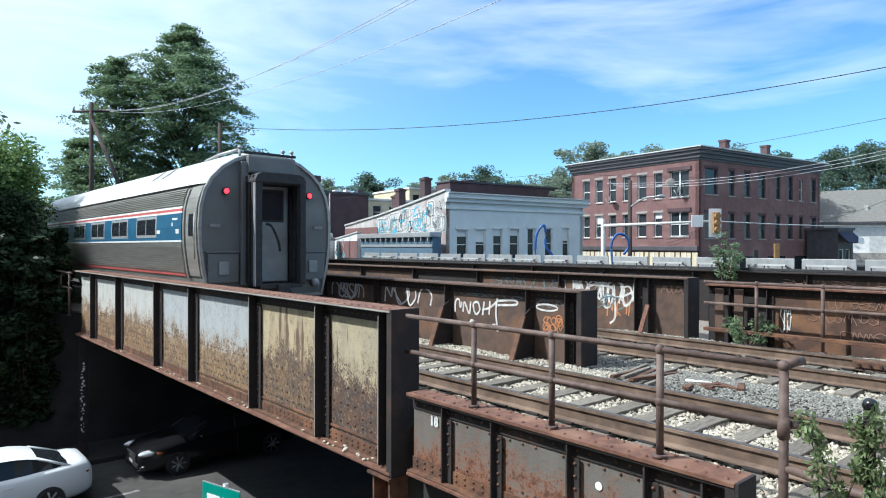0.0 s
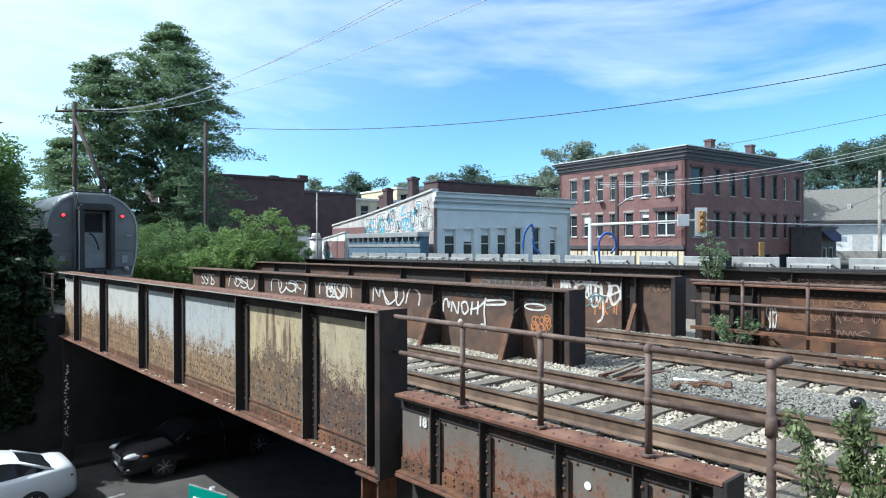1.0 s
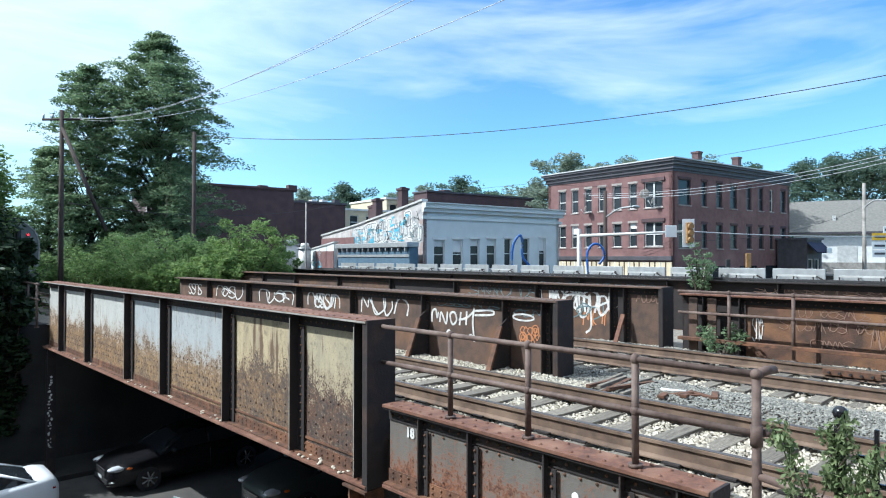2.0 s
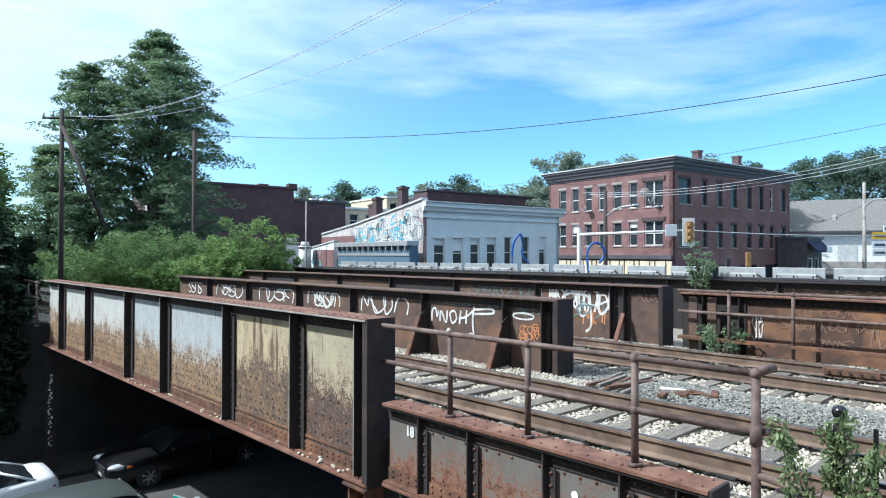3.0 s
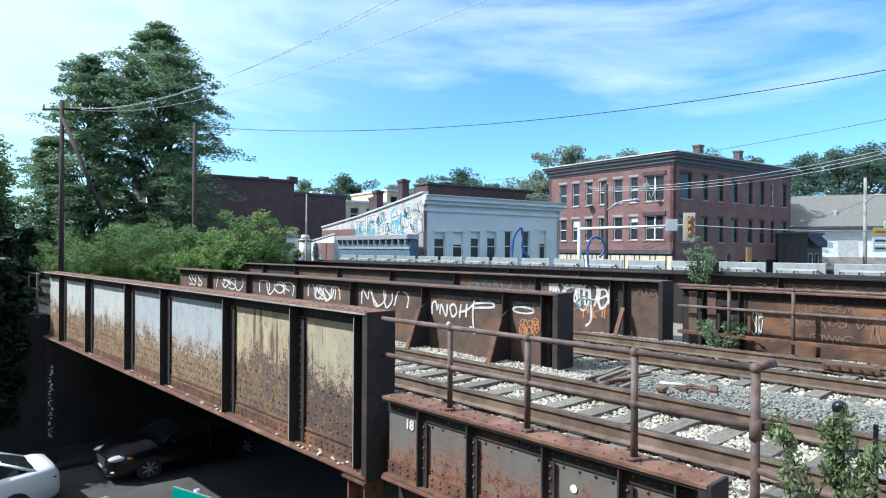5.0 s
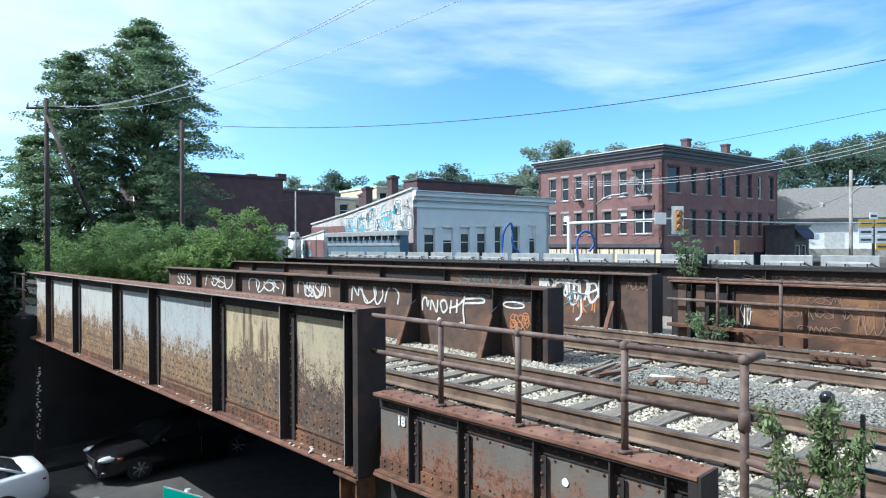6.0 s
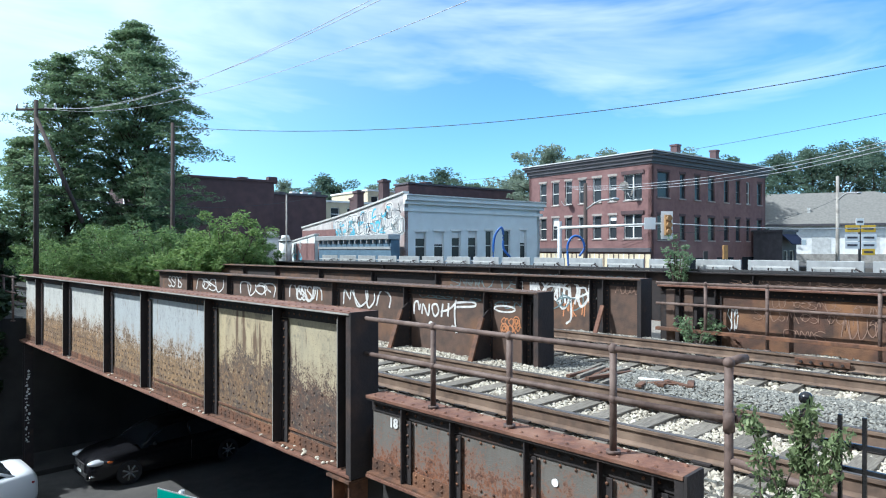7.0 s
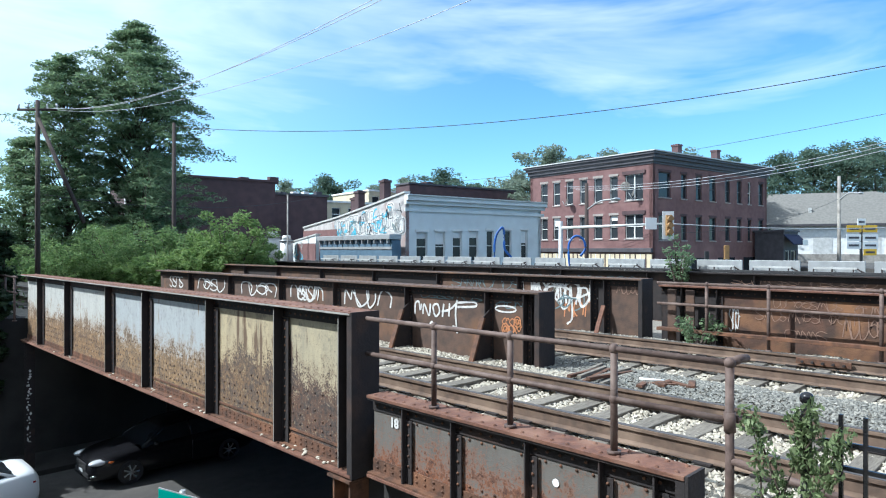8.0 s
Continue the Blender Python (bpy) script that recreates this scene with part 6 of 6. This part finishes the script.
block("row_house", "white trimmed row house with a flat roof", 722, 340, 86, 6.0, 10, CREAM, WHITE_PAINT, [(0.5 + 1.9 * k, 1.6 + 1.9 * k, 7.0, 8.6) for k in range(3)])
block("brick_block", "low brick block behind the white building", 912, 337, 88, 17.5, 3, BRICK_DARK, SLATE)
for px, py, d in ((757, 323, 80.4), (782, 329, 81.6)):
    c = eye_at(px, py, d)
    ch = thing("chimney", "brick chimney on a roof behind", "chimney", "chimneys")
    part("stack", boxed(c.x - 0.5, c.x + 0.5, c.y - 0.4, c.y + 0.4, c.z - 2.6, c.z - 0.2), BRICK_DARK, ch)
    part("cap", boxed(c.x - 0.6, c.x + 0.6, c.y - 0.5, c.y + 0.5, c.z - 0.195, c.z), BRICK_DARK, ch)

shop, shop_m = block("shop", "low dark shop with a blue awning beside the brick building", 1413, 408, 68, 3.2, 3, SLATE, SLATE, [(0.3 + 1.35 * k, 1.4 + 1.35 * k, -1.6, 1.6) for k in range(2)])
awn = bmesh.new()
extrude_profile(awn, [(-0.05, 3.3), (-0.05, 3.18), (-1.0, 2.2), (-1.05, 2.3)], 0.0, 3.2)
in_frame(part("awning", awn, NAVY, shop, "dark blue shop awning"), shop_m @ Matrix(((0, 1, 0, 0), (1, 0, 0, 0), (0, 0, 1, 0), (0, 0, 0, 1))))
in_frame(part("lettering_bar", boxed(1.9, 3.0, -1.10, -1.06, 2.15, 2.75), SIGN_WHITE, shop), shop_m)
# raised yard and a pale hall with a grey shingled roof
tagged(part("yard", boxed(78, 190, -60, 60, -5.6, -0.25), ASPHALT), "grey asphalt yard on higher ground", "yard", kind="structure")


def far_hall():
    b = thing("hall", "long white hall with a grey shingled roof", "building")
    P = eye_at(1310, 441, 100)
    m = wall_frame((P.x, P.y, 0), Vector((0.36, -0.933, 0)))
    LV = 40.0
    w = in_frame(part("wall", wall_with_holes(LV, -0.4, 5.5, 0.3, []), WHITE_PAINT, b), m)
    for x0, x1 in ((10, 12.5), (17, 18.6)):
        part("door", boxed(x0, x1, -0.05, -0.003, 0.4, 3.6), TIN_EDGE, w)
    part("plinth", boxed(-2, LV, -0.3, -0.003, -0.25, 1.0), CONCRETE, w)
    part("fascia", boxed(-2, LV, -0.9, -0.4, 5.2, 5.48), SLATE, w)
    bm = bmesh.new()
    pts = [(-3, -0.9, 5.5), (LV - 4, -0.9, 5.5), (LV - 4, 13, 5.5), (-3, 13, 5.5), (-3, 6, 10.6), (19.0, 6, 10.6)]
    vs = [bm.verts.new(p) for p in pts]
    for q in ((0, 1, 5, 4), (1, 2, 5), (2, 3, 4, 5), (3, 0, 4), (0, 3, 2, 1)):
        bm.faces.new([vs[i] for i in q])
    in_frame(part("roof", bm, ROOF_GREY, b), m)
    v = part("roof_vent", boxed(9.6, 10.0, 1.5, 1.9, 6.4, 8.0), TIN_EDGE, b)
    in_frame(v, m)


far_hall()


# ---- poles, wires, signals ----
def utility_pole(x, y, top, label, arm=None, brace=None, r=0.14, wood=WOOD_POLE, base=STREET):
    t = thing("utility_pole", label, "utility pole", "utility poles")
    part("shaft", tubed([(x, y, base), (x, y, top)], r * 1.2, 10, r * 0.8), wood, t)
    if arm:
        a = part("crossarm", tubed([(x - arm[0], y - arm[1], top - 0.5), (x + arm[0], y + arm[1], top - 0.5)], 0.07, 6), wood, t)
        for k in (-1, -0.5, 0.5, 1):
            part("insulator", tubed([(x + arm[0] * k * 0.95, y + arm[1] * k * 0.95, top - 0.45), (x + arm[0] * k * 0.95, y + arm[1] * k * 0.95, top - 0.2)], 0.05, 8), GALV, a)
    if brace:
        part("brace_pole", tubed([(x, y, top - 0.9), brace], 0.10, 8), wood, t)
    return t


def wire(a, b, sag, r=0.012, mat=WIRE, label="thin black overhead wire sagging between poles"):
    a, b = Vector(a), Vector(b)
    pts = [a.lerp(b, k / 24) - Vector((0, 0, sag * 4 * (k / 24) * (1 - k / 24))) for k in range(25)]
    tagged(part("overhead_wire", tubed(pts, r, 5), mat), label, "wire", "overhead wires")


p1 = eye_at(68, 178, 34)
utility_pole(p1.x, p1.y, p1.z, "wooden utility pole with a crossarm and a leaning brace", (0.75, -0.75), tuple(eye_at(150, 395, 33)), 0.13)
p2 = eye_at(309, 218, 36)
utility_pole(p2.x, p2.y, p2.z, "tall brown wooden utility pole", r=0.125)
p3 = eye_at(510, 345, 60)
utility_pole(p3.x, p3.y, p3.z, "thin grey pole before the brick block", r=0.08, wood=CONCRETE)
p4 = eye_at(1039, 325, 45)
lp = utility_pole(p4.x, p4.y, p4.z, "wooden pole with a street lamp arm", r=0.16)
arm_end = eye_at(1085, 353, 43)
part("lamp_arm", tubed([tuple(v) for v in curve_points([(p4.x, p4.y, eye_at(1039, 372, 45).z), tuple(eye_at(1062, 357, 44)), tuple(arm_end)], 6)], 0.06, 8), GALV, lp)
part("lamp_head", ball(bmesh.new(), tuple(eye_at(1092, 353, 43)), 0.35, 12, 8, (1.2, 0.6, 0.35)), GALV, lp, "cobra-head street lamp")
p5 = eye_at(1486, 312, 70)
lp = utility_pole(p5.x, p5.y, p5.z, "grey utility pole with a street lamp arm", r=0.19, wood=CONCRETE)
part("lamp_arm", tubed([tuple(v) for v in curve_points([(p5.x, p5.y, eye_at(1486, 355, 70).z), tuple(eye_at(1502, 343, 69)), tuple(eye_at(1518, 341, 68))], 6)], 0.08, 8), GALV, lp)
part("lamp_head", ball(bmesh.new(), tuple(eye_at(1524, 342, 68)), 0.4, 12, 8, (1.2, 0.6, 0.35)), GALV, lp)
p6 = eye_at(223, 338, 50)
utility_pole(p6.x, p6.y, p6.z, "short pale pole among the bushes", r=0.08, wood=GALV)

# traffic signal on a mast arm
ts = thing("traffic_signal", "yellow traffic signal on a pale steel mast arm", "traffic light")
a, b = eye_at(993, 392, 40), eye_at(1182, 396, 36)
b0 = b.copy()
part("mast", tubed([(a.x, a.y, STREET), (a.x, a.y, a.z)], 0.16, 12, 0.13), GALV, ts)
part("mast_arm", tubed([(a.x, a.y, eye_at(993, 404, 40).z), tuple(b)], 0.11, 10, 0.06), TIN_EDGE, ts)
face = Matrix.Translation(eye_at(1185, 399, 35.6)) @ pose(0, 0, 0, 0, 0, -41)
in_frame(part("backplate", boxed(-0.34, 0.34, 0.12, 0.14, -0.78, 0.78, bevel=0.005), SIGN_WHITE, ts), face)
hd = in_frame(part("housing", boxed(-0.17, 0.17, -0.10, 0.11, -0.58, 0.58, bevel=0.03), YELLOW, ts), face)
for k in (-1, 0, 1):
    part("visor", tubed([(0, -0.10, 0.37 * k), (0, -0.30, 0.37 * k)], 0.15, 12), YELLOW, hd)
sg = Matrix.Translation(eye_at(1153, 396, 36.2)) @ pose(0, 0, 0, 0, 0, -41)
in_frame(part("blank_sign", boxed(-0.33, 0.33, -0.03, 0.0, -0.33, 0.33, bevel=0.01), SIGN_WHITE, ts, "white square sign"), sg)
t2 = thing("traffic_signal", "small yellow traffic signal beside the street", "traffic light")
c = eye_at(1287, 447, 55)
in_frame(part("housing", boxed(-0.2, 0.2, -0.1, 0.15, -0.6, 0.6, bevel=0.03), YELLOW, t2), Matrix.Translation(c) @ pose(0, 0, 0, 0, 0, -41))
part("post", tubed([(c.x, c.y, STREET), (c.x, c.y, c.z - 0.6)], 0.07, 8), GALV, t2)
t3 = thing("traffic_signal", "traffic signal showing green", "traffic light")
c = eye_at(1252, 456, 52)
in_frame(part("housing", boxed(-0.17, 0.17, -0.05, 0.15, -0.5, 0.5, bevel=0.03), RUBBER, t3), Matrix.Translation(c) @ pose(0, 0, 0, 0, 0, -41))
in_frame(part("lens", ball(bmesh.new(), (0, -0.06, -0.3), 0.13, 12, 8, (1, 0.4, 1)), GREEN_LAMP, t3, "lit green lens"), Matrix.Translation(c) @ pose(0, 0, 0, 0, 0, -41))
part("post", tubed([(c.x, c.y, STREET), (c.x, c.y, c.z - 0.5)], 0.06, 8), GALV, t3)

# blue pipe hoops on the far side of the bridge
for pts, lab in ((((876, 480), (877, 425), (888, 404), (893, 410), (894, 440), (905, 455), (911, 468)), "blue bent pipe loop standing behind the bridge"),
                 (((1010, 480), (1007, 440), (1012, 424), (1022, 418), (1033, 424), (1037, 440), (1028, 454)), "rounded blue pipe hoop standing behind the bridge")):
    tagged(part("pipe_hoop", tubed([tuple(v) for v in curve_points([tuple(eye_at(x, y, 24.6)) for x, y in pts], 5)], 0.045, 8), BLUE_PIPE), lab, "pipe hoop", "blue pipe hoops")
# pole sign of a shop far off
sp = thing("pole_sign", "tall pole sign with yellow and white panels", "sign")
c = eye_at(1525, 400, 75)
part("post", tubed([(c.x, c.y, STREET), (c.x, c.y, c.z + 0.6)], 0.16, 8), RUBBER, sp)
for dx, dz, w, h, mt in ((-0.1, 0.45, 0.5, 0.4, SIGN_WHITE), (-1.0, -0.35, 0.9, 0.42, SIGN_YELLOW), (0.95, -0.35, 0.9, 0.42, SIGN_YELLOW), (-1.05, -1.4, 0.9, 0.4, SIGN_WHITE), (1.0, -1.4, 0.95, 0.4, SIGN_WHITE),
                         (-1.05, -2.3, 0.9, 0.4, SIGN_WHITE), (1.0, -2.3, 0.95, 0.4, SIGN_WHITE), (0.95, -3.1, 0.8, 0.38, SIGN_YELLOW)):
    pl = in_frame(part("panel", boxed(dx - w, dx + w, -0.22, -0.17, dz - h, dz + h, bevel=0.01), mt, sp), Matrix.Translation(c) @ pose(0, 0, 0, 0, 0, -41))
    part("lettering_bar", boxed(dx - w * 0.7, dx + w * 0.7, -0.235, -0.222, dz - h * 0.3, dz + h * 0.3), SLATE, pl)

# wires
wire(p2 + Vector((0, 0, -0.2)), eye_at(1900, 50, 20), 1.35, 0.016)
wire(eye_at(757, 324, 89), eye_at(1750, 165, 36), 0.9, 0.018)
wire(eye_at(1000, 330, 60), eye_at(1700, 215, 42), 1.2, 0.02, WIRE_PALE, "thin pale overhead wire")
wire(eye_at(1010, 333, 60), eye_at(1700, 222, 42), 1.2, 0.02, WIRE_PALE, "thin pale overhead wire")
wire(eye_at(1020, 336, 60), eye_at(1700, 230, 42), 1.2, 0.02, WIRE_PALE, "thin pale overhead wire")
wire(b0, eye_at(1600, 402, 45), 0.2, 0.03, WIRE_PALE, "thick pale cable behind the signal")
wire(eye_at(1486, 352, 70), eye_at(1190, 412, 55), 1.0, 0.02)
wire(p1 + Vector((0.6, -0.6, -0.4)), eye_at(1000, -190, 10), 1.1, 0.008, WIRE_PALE, "thin pale overhead wire")
wire(p1 + Vector((0.3, -0.3, -0.4)), eye_at(1045, -195, 10), 1.1, 0.008, WIRE_PALE, "thin pale overhead wire")
wire(p1 + Vector((0.7, -0.7, -0.5)), eye_at(1200, -160, 10), 1.1, 0.008, WIRE_PALE, "thin pale overhead wire")
wire(eye_at(80, 345, 36), eye_at(560, 350, 55), 0.8, 0.02)

# ---- street name sign below the camera ----
ss = thing("street_sign", "green street name sign seen from above", "street sign")
sm = Matrix.Translation((2.566, 6.626, -0.70)) @ pose(0, 0, 0, 0, 0, -73.7)
bl = in_frame(part("blade", boxed(-0.02, 0.55, -0.006, 0.006, -0.24, 0.03, bevel=0.003), SIGN_GREEN, ss), sm)
part("lettering_bar", boxed(0.06, 0.26, -0.011, -0.007, -0.15, -0.07), SIGN_WHITE, bl)
part("lettering_bar", boxed(0.30, 0.48, -0.011, -0.007, -0.15, -0.07), SIGN_WHITE, bl)
in_frame(part("edge", boxed(-0.02, 0.55, -0.004, 0.004, 0.031, 0.042), GALV, ss), sm)
in_frame(part("post", tubed([(0.30, 0.03, -4.1), (0.30, 0.03, 0.06)], 0.03, 8), GALV, ss), sm)

# ---- iron fence by the platform ----
fn = thing("iron_fence", "black iron picket fence with a ball-topped post", "fence")
part("post", boxed(3.54, 3.585, 0.95, 0.995, 0.02, 0.985, bevel=0.006), RUBBER, fn)
part("ball_finial", ball(bmesh.new(), (3.56, 0.97, 1.02), 0.034, 14, 10), CAR_BLACK, fn)
for k in range(14):
    y = 0.845 - 0.105 * k
    part("picket", boxed(3.655, 3.675, y - 0.01, y + 0.01, 0.10, 0.945, bevel=0.003), CAR_BLACK, fn)
for z in (0.80, 0.68, 0.2):
    part("rail", boxed(3.656, 3.674, -0.7, 0.93, z - 0.011, z + 0.011), CAR_BLACK, fn)

# ---- debris between the tracks ----
rnd = random.Random(77)
for k in range(7):
    b = part("timber_scrap", boxed(-0.52, 0.52, -0.032, 0.032, -0.025, 0.025, bevel=0.006), RUST if k % 2 else SLEEPER)
    b.matrix_world = pose(8.75 + rnd.uniform(-0.2, 0.2), 5.55 - 0.11 * k, -0.16 + 0.015 * (k % 3), rnd.uniform(-4, 4), rnd.uniform(-3, 5), rnd.uniform(-14, 14))
    tagged(b, "old rusty scrap bar lying on the ballast", "scrap", "scrap bars")
b = part("pale_bar", tubed([(8.62, 4.55, -0.12), (8.72, 4.22, -0.12)], 0.019, 8), SIGN_WHITE)
tagged(b, "short pale pipe lying on the ballast", "scrap pipe")
for k in range(6):
    b = part("steel_scrap", boxed(-0.22, 0.22, -0.045, 0.045, -0.02, 0.02, bevel=0.005), RUST)
    b.matrix_world = pose(8.45 + 0.08 * k + rnd.uniform(-0.1, 0.1), 4.4 - 0.1 * k, -0.15, 0, rnd.uniform(-6, 6), rnd.uniform(0, 180))
    tagged(b, "rusty steel scrap lying on the ballast", "scrap", "scrap bars")

# ---- trees and bushes ----
WIDE = [(0.10, 5.4), (0.28, 6.2), (0.42, 6.3), (0.55, 5.9), (0.68, 5.4), (0.78, 4.7), (0.86, 3.6), (0.93, 2.3), (0.97, 1.3), (1.0, 0.5)]
c = eye_at(243, 420, 46)
locust_tree("tall green locust tree with arching, hanging branches", c.x, c.y, -2.0, 20.1, WIDE, LEAF_TREE, 5, limbs=180, per=66, leaf=0.105, sprays=9)
c = eye_at(118, 420, 44)
locust_tree("slimmer locust tree beside the larger one", c.x, c.y, -2.0, 17.1, [(0.10, 3.6), (0.4, 3.9), (0.65, 3.5), (0.85, 2.7), (0.95, 1.7), (1.0, 0.7)], LEAF_TREE, 8, limbs=110, per=80, leaf=0.105)
c = eye_at(45, 420, 44)
locust_tree("young locust tree at the side of the tall ones", c.x, c.y, -2.0, 11.6, [(0.10, 2.6), (0.5, 2.6), (0.8, 1.7), (1.0, 0.5)], LEAF_TREE, 9, limbs=70, per=80, leaf=0.105)
for px, py, d, h, sp, mt, sd in ((400, 365, 31, 4.6, 2.3, LEAF_BRIGHT, 1), (300, 385, 33, 4.6, 2.6, LEAF_BUSH, 2), (230, 385, 36, 5.0, 2.8, LEAF_BUSH, 3), (140, 385, 40, 5.4, 3.0, LEAF_BUSH, 4), (70, 395, 43, 6.5, 2.9, LEAF_BUSH, 5),
                                 (345, 430, 29, 2.6, 1.8, LEAF_BRIGHT, 6), (190, 440, 34, 3.2, 2.2, LEAF_BRIGHT, 7), (440, 410, 33, 3.5, 1.7, LEAF_BUSH, 8), (20, 400, 54, 8.0, 3.4, LEAF_BUSH, 9), (110, 440, 38, 3.4, 2.2, LEAF_BUSH, 10), (270, 450, 28, 2.2, 1.5, LEAF_BRIGHT, 16), (-15, 345, 50, 8.5, 2.0, LEAF_BUSH, 17)):
    q = eye_at(px, py, d)
    shrub("leafy green bush growing beyond the bridge", q.x, q.y, q.z - h * 0.93, h, sp, mt, sd, stems=36, per=130, leaf=0.085, clump=0.19)
# dense growth by the bridge's far end; sun and shade put into leaf colours
# the tall trees left of the view are added to shade coach and growth
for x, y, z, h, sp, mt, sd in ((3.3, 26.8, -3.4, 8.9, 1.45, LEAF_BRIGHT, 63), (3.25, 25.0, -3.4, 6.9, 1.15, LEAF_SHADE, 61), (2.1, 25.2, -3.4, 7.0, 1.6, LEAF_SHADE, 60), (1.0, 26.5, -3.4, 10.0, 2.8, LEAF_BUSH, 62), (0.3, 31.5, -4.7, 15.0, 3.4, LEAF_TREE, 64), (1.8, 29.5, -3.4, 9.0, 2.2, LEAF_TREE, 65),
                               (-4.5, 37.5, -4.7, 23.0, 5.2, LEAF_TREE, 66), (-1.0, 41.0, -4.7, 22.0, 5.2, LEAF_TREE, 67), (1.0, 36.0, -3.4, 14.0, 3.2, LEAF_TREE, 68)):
    tree("dense broad tree beside the bridge's end, some shade-coloured, some added unseen", x, y, z, h, sp, mt, sd, limbs=50, per=260 if sd < 64 else 170, leaf=0.085 if sd < 64 else 0.15, start=0.06, shape="oval", clump=0.12, sub=4)
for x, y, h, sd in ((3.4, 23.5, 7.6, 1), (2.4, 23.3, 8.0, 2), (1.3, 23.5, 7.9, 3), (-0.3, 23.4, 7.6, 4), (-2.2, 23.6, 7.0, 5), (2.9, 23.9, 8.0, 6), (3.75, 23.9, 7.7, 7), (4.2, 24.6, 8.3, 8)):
    shrub("thick bush against the far abutment, its leaves coloured shade-dark", x, y, -4.6, h, 0.75 if x > 3.5 else 1.15, LEAF_SHADE, 630 + sd, stems=64, per=120, leaf=0.14)
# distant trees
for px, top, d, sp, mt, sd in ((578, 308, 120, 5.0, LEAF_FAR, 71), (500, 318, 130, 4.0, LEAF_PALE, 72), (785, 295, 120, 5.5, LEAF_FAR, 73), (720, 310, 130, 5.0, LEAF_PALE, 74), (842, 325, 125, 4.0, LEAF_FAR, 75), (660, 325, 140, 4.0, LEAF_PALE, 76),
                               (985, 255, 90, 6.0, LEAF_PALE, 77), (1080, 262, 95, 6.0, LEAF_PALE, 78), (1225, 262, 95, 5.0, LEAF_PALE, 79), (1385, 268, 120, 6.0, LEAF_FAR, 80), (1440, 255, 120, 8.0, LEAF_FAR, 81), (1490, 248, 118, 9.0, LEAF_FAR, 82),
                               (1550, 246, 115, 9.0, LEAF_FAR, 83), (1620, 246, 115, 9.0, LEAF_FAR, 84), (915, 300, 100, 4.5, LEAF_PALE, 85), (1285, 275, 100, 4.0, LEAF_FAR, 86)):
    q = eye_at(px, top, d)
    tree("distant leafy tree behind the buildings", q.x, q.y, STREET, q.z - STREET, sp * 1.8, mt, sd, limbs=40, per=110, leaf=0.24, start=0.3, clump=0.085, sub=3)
# saplings on and before the girders
q = eye_at(1218, 470, 18.2)
shrub("thin sapling growing through the parapet", q.x - 0.6, q.y, 0.7, 1.65, 0.34, LEAF_TREE, 91, stems=11, per=30, leaf=0.055, category="sapling", clump=0.42)
shrub("small leafy weed bush at the foot of the girder", 12.85, 5.5, -0.2, 0.78, 0.50, LEAF_TREE, 92, stems=9, per=26, leaf=0.045, clump=0.3)


def vine(label, runs, seed, per, leaf):
    """Leaves that follow climbing stems."""
    t = thing("vine", label, "vine")
    rnd = random.Random(seed)
    bm, clumps = bmesh.new(), []
    for run in runs:
        pts = curve_points(run, 6)
        tube(bm, pts, 0.006, 5, 0.003, caps=False)
        for p in pts:
            clumps.append((p.x + rnd.uniform(-0.03, 0.03), p.y + rnd.uniform(-0.03, 0.03), p.z + rnd.uniform(-0.02, 0.03), rnd.uniform(0.03, 0.06), 1.0))
    part("stem", bm, BARK, t)
    part("leaves", leaf_cloud("leaves", clumps, per, leaf, LEAF_VINE, seed, 1.6), LEAF_VINE, t)
    return t


vine("climbing vine wrapped round the iron fence post", [[(3.50, 1.0, 0.03), (3.52, 1.02, 0.35), (3.50, 0.93, 0.6), (3.53, 1.01, 0.85), (3.52, 0.96, 0.97)], [(3.46, 0.98, 0.03), (3.48, 1.06, 0.3), (3.50, 1.04, 0.6), (3.52, 0.9, 0.9)],
     [(3.5, 0.9, 0.03), (3.49, 0.90, 0.4), (3.5, 0.86, 0.7), (3.54, 0.82, 0.86)]], 93, 44, 0.018)
vine("loose vine sprigs hanging off the fence post", [[(3.46, 1.08, 0.03), (3.45, 1.14, 0.45), (3.46, 1.17, 0.75), (3.46, 1.24, 0.93)], [(3.48, 1.06, 0.5), (3.46, 1.16, 0.8), (3.48, 1.2, 0.86)], [(3.47, 0.95, 0.03), (3.47, 0.84, 0.25), (3.5, 0.74, 0.36), (3.55, 0.6, 0.42)]], 95, 18, 0.018)


# ---- what moves ----
def motions():
    coach_y = [(0.0, 13.4), (0.5, 19.9), (1.0, 26.7), (1.5, 33.9), (2.0, 41.1), (8.0, 131.0)]
    walk(coach, [(t, pose(6.615, y, 0)) for t, y in coach_y])
    walk(grey_car, [(t, pose(4.15 - 7.3 * (t - 2.8), 14.8, STREET)) for t in (0.0, 2.8, 3.2, 8.0)])


motions()
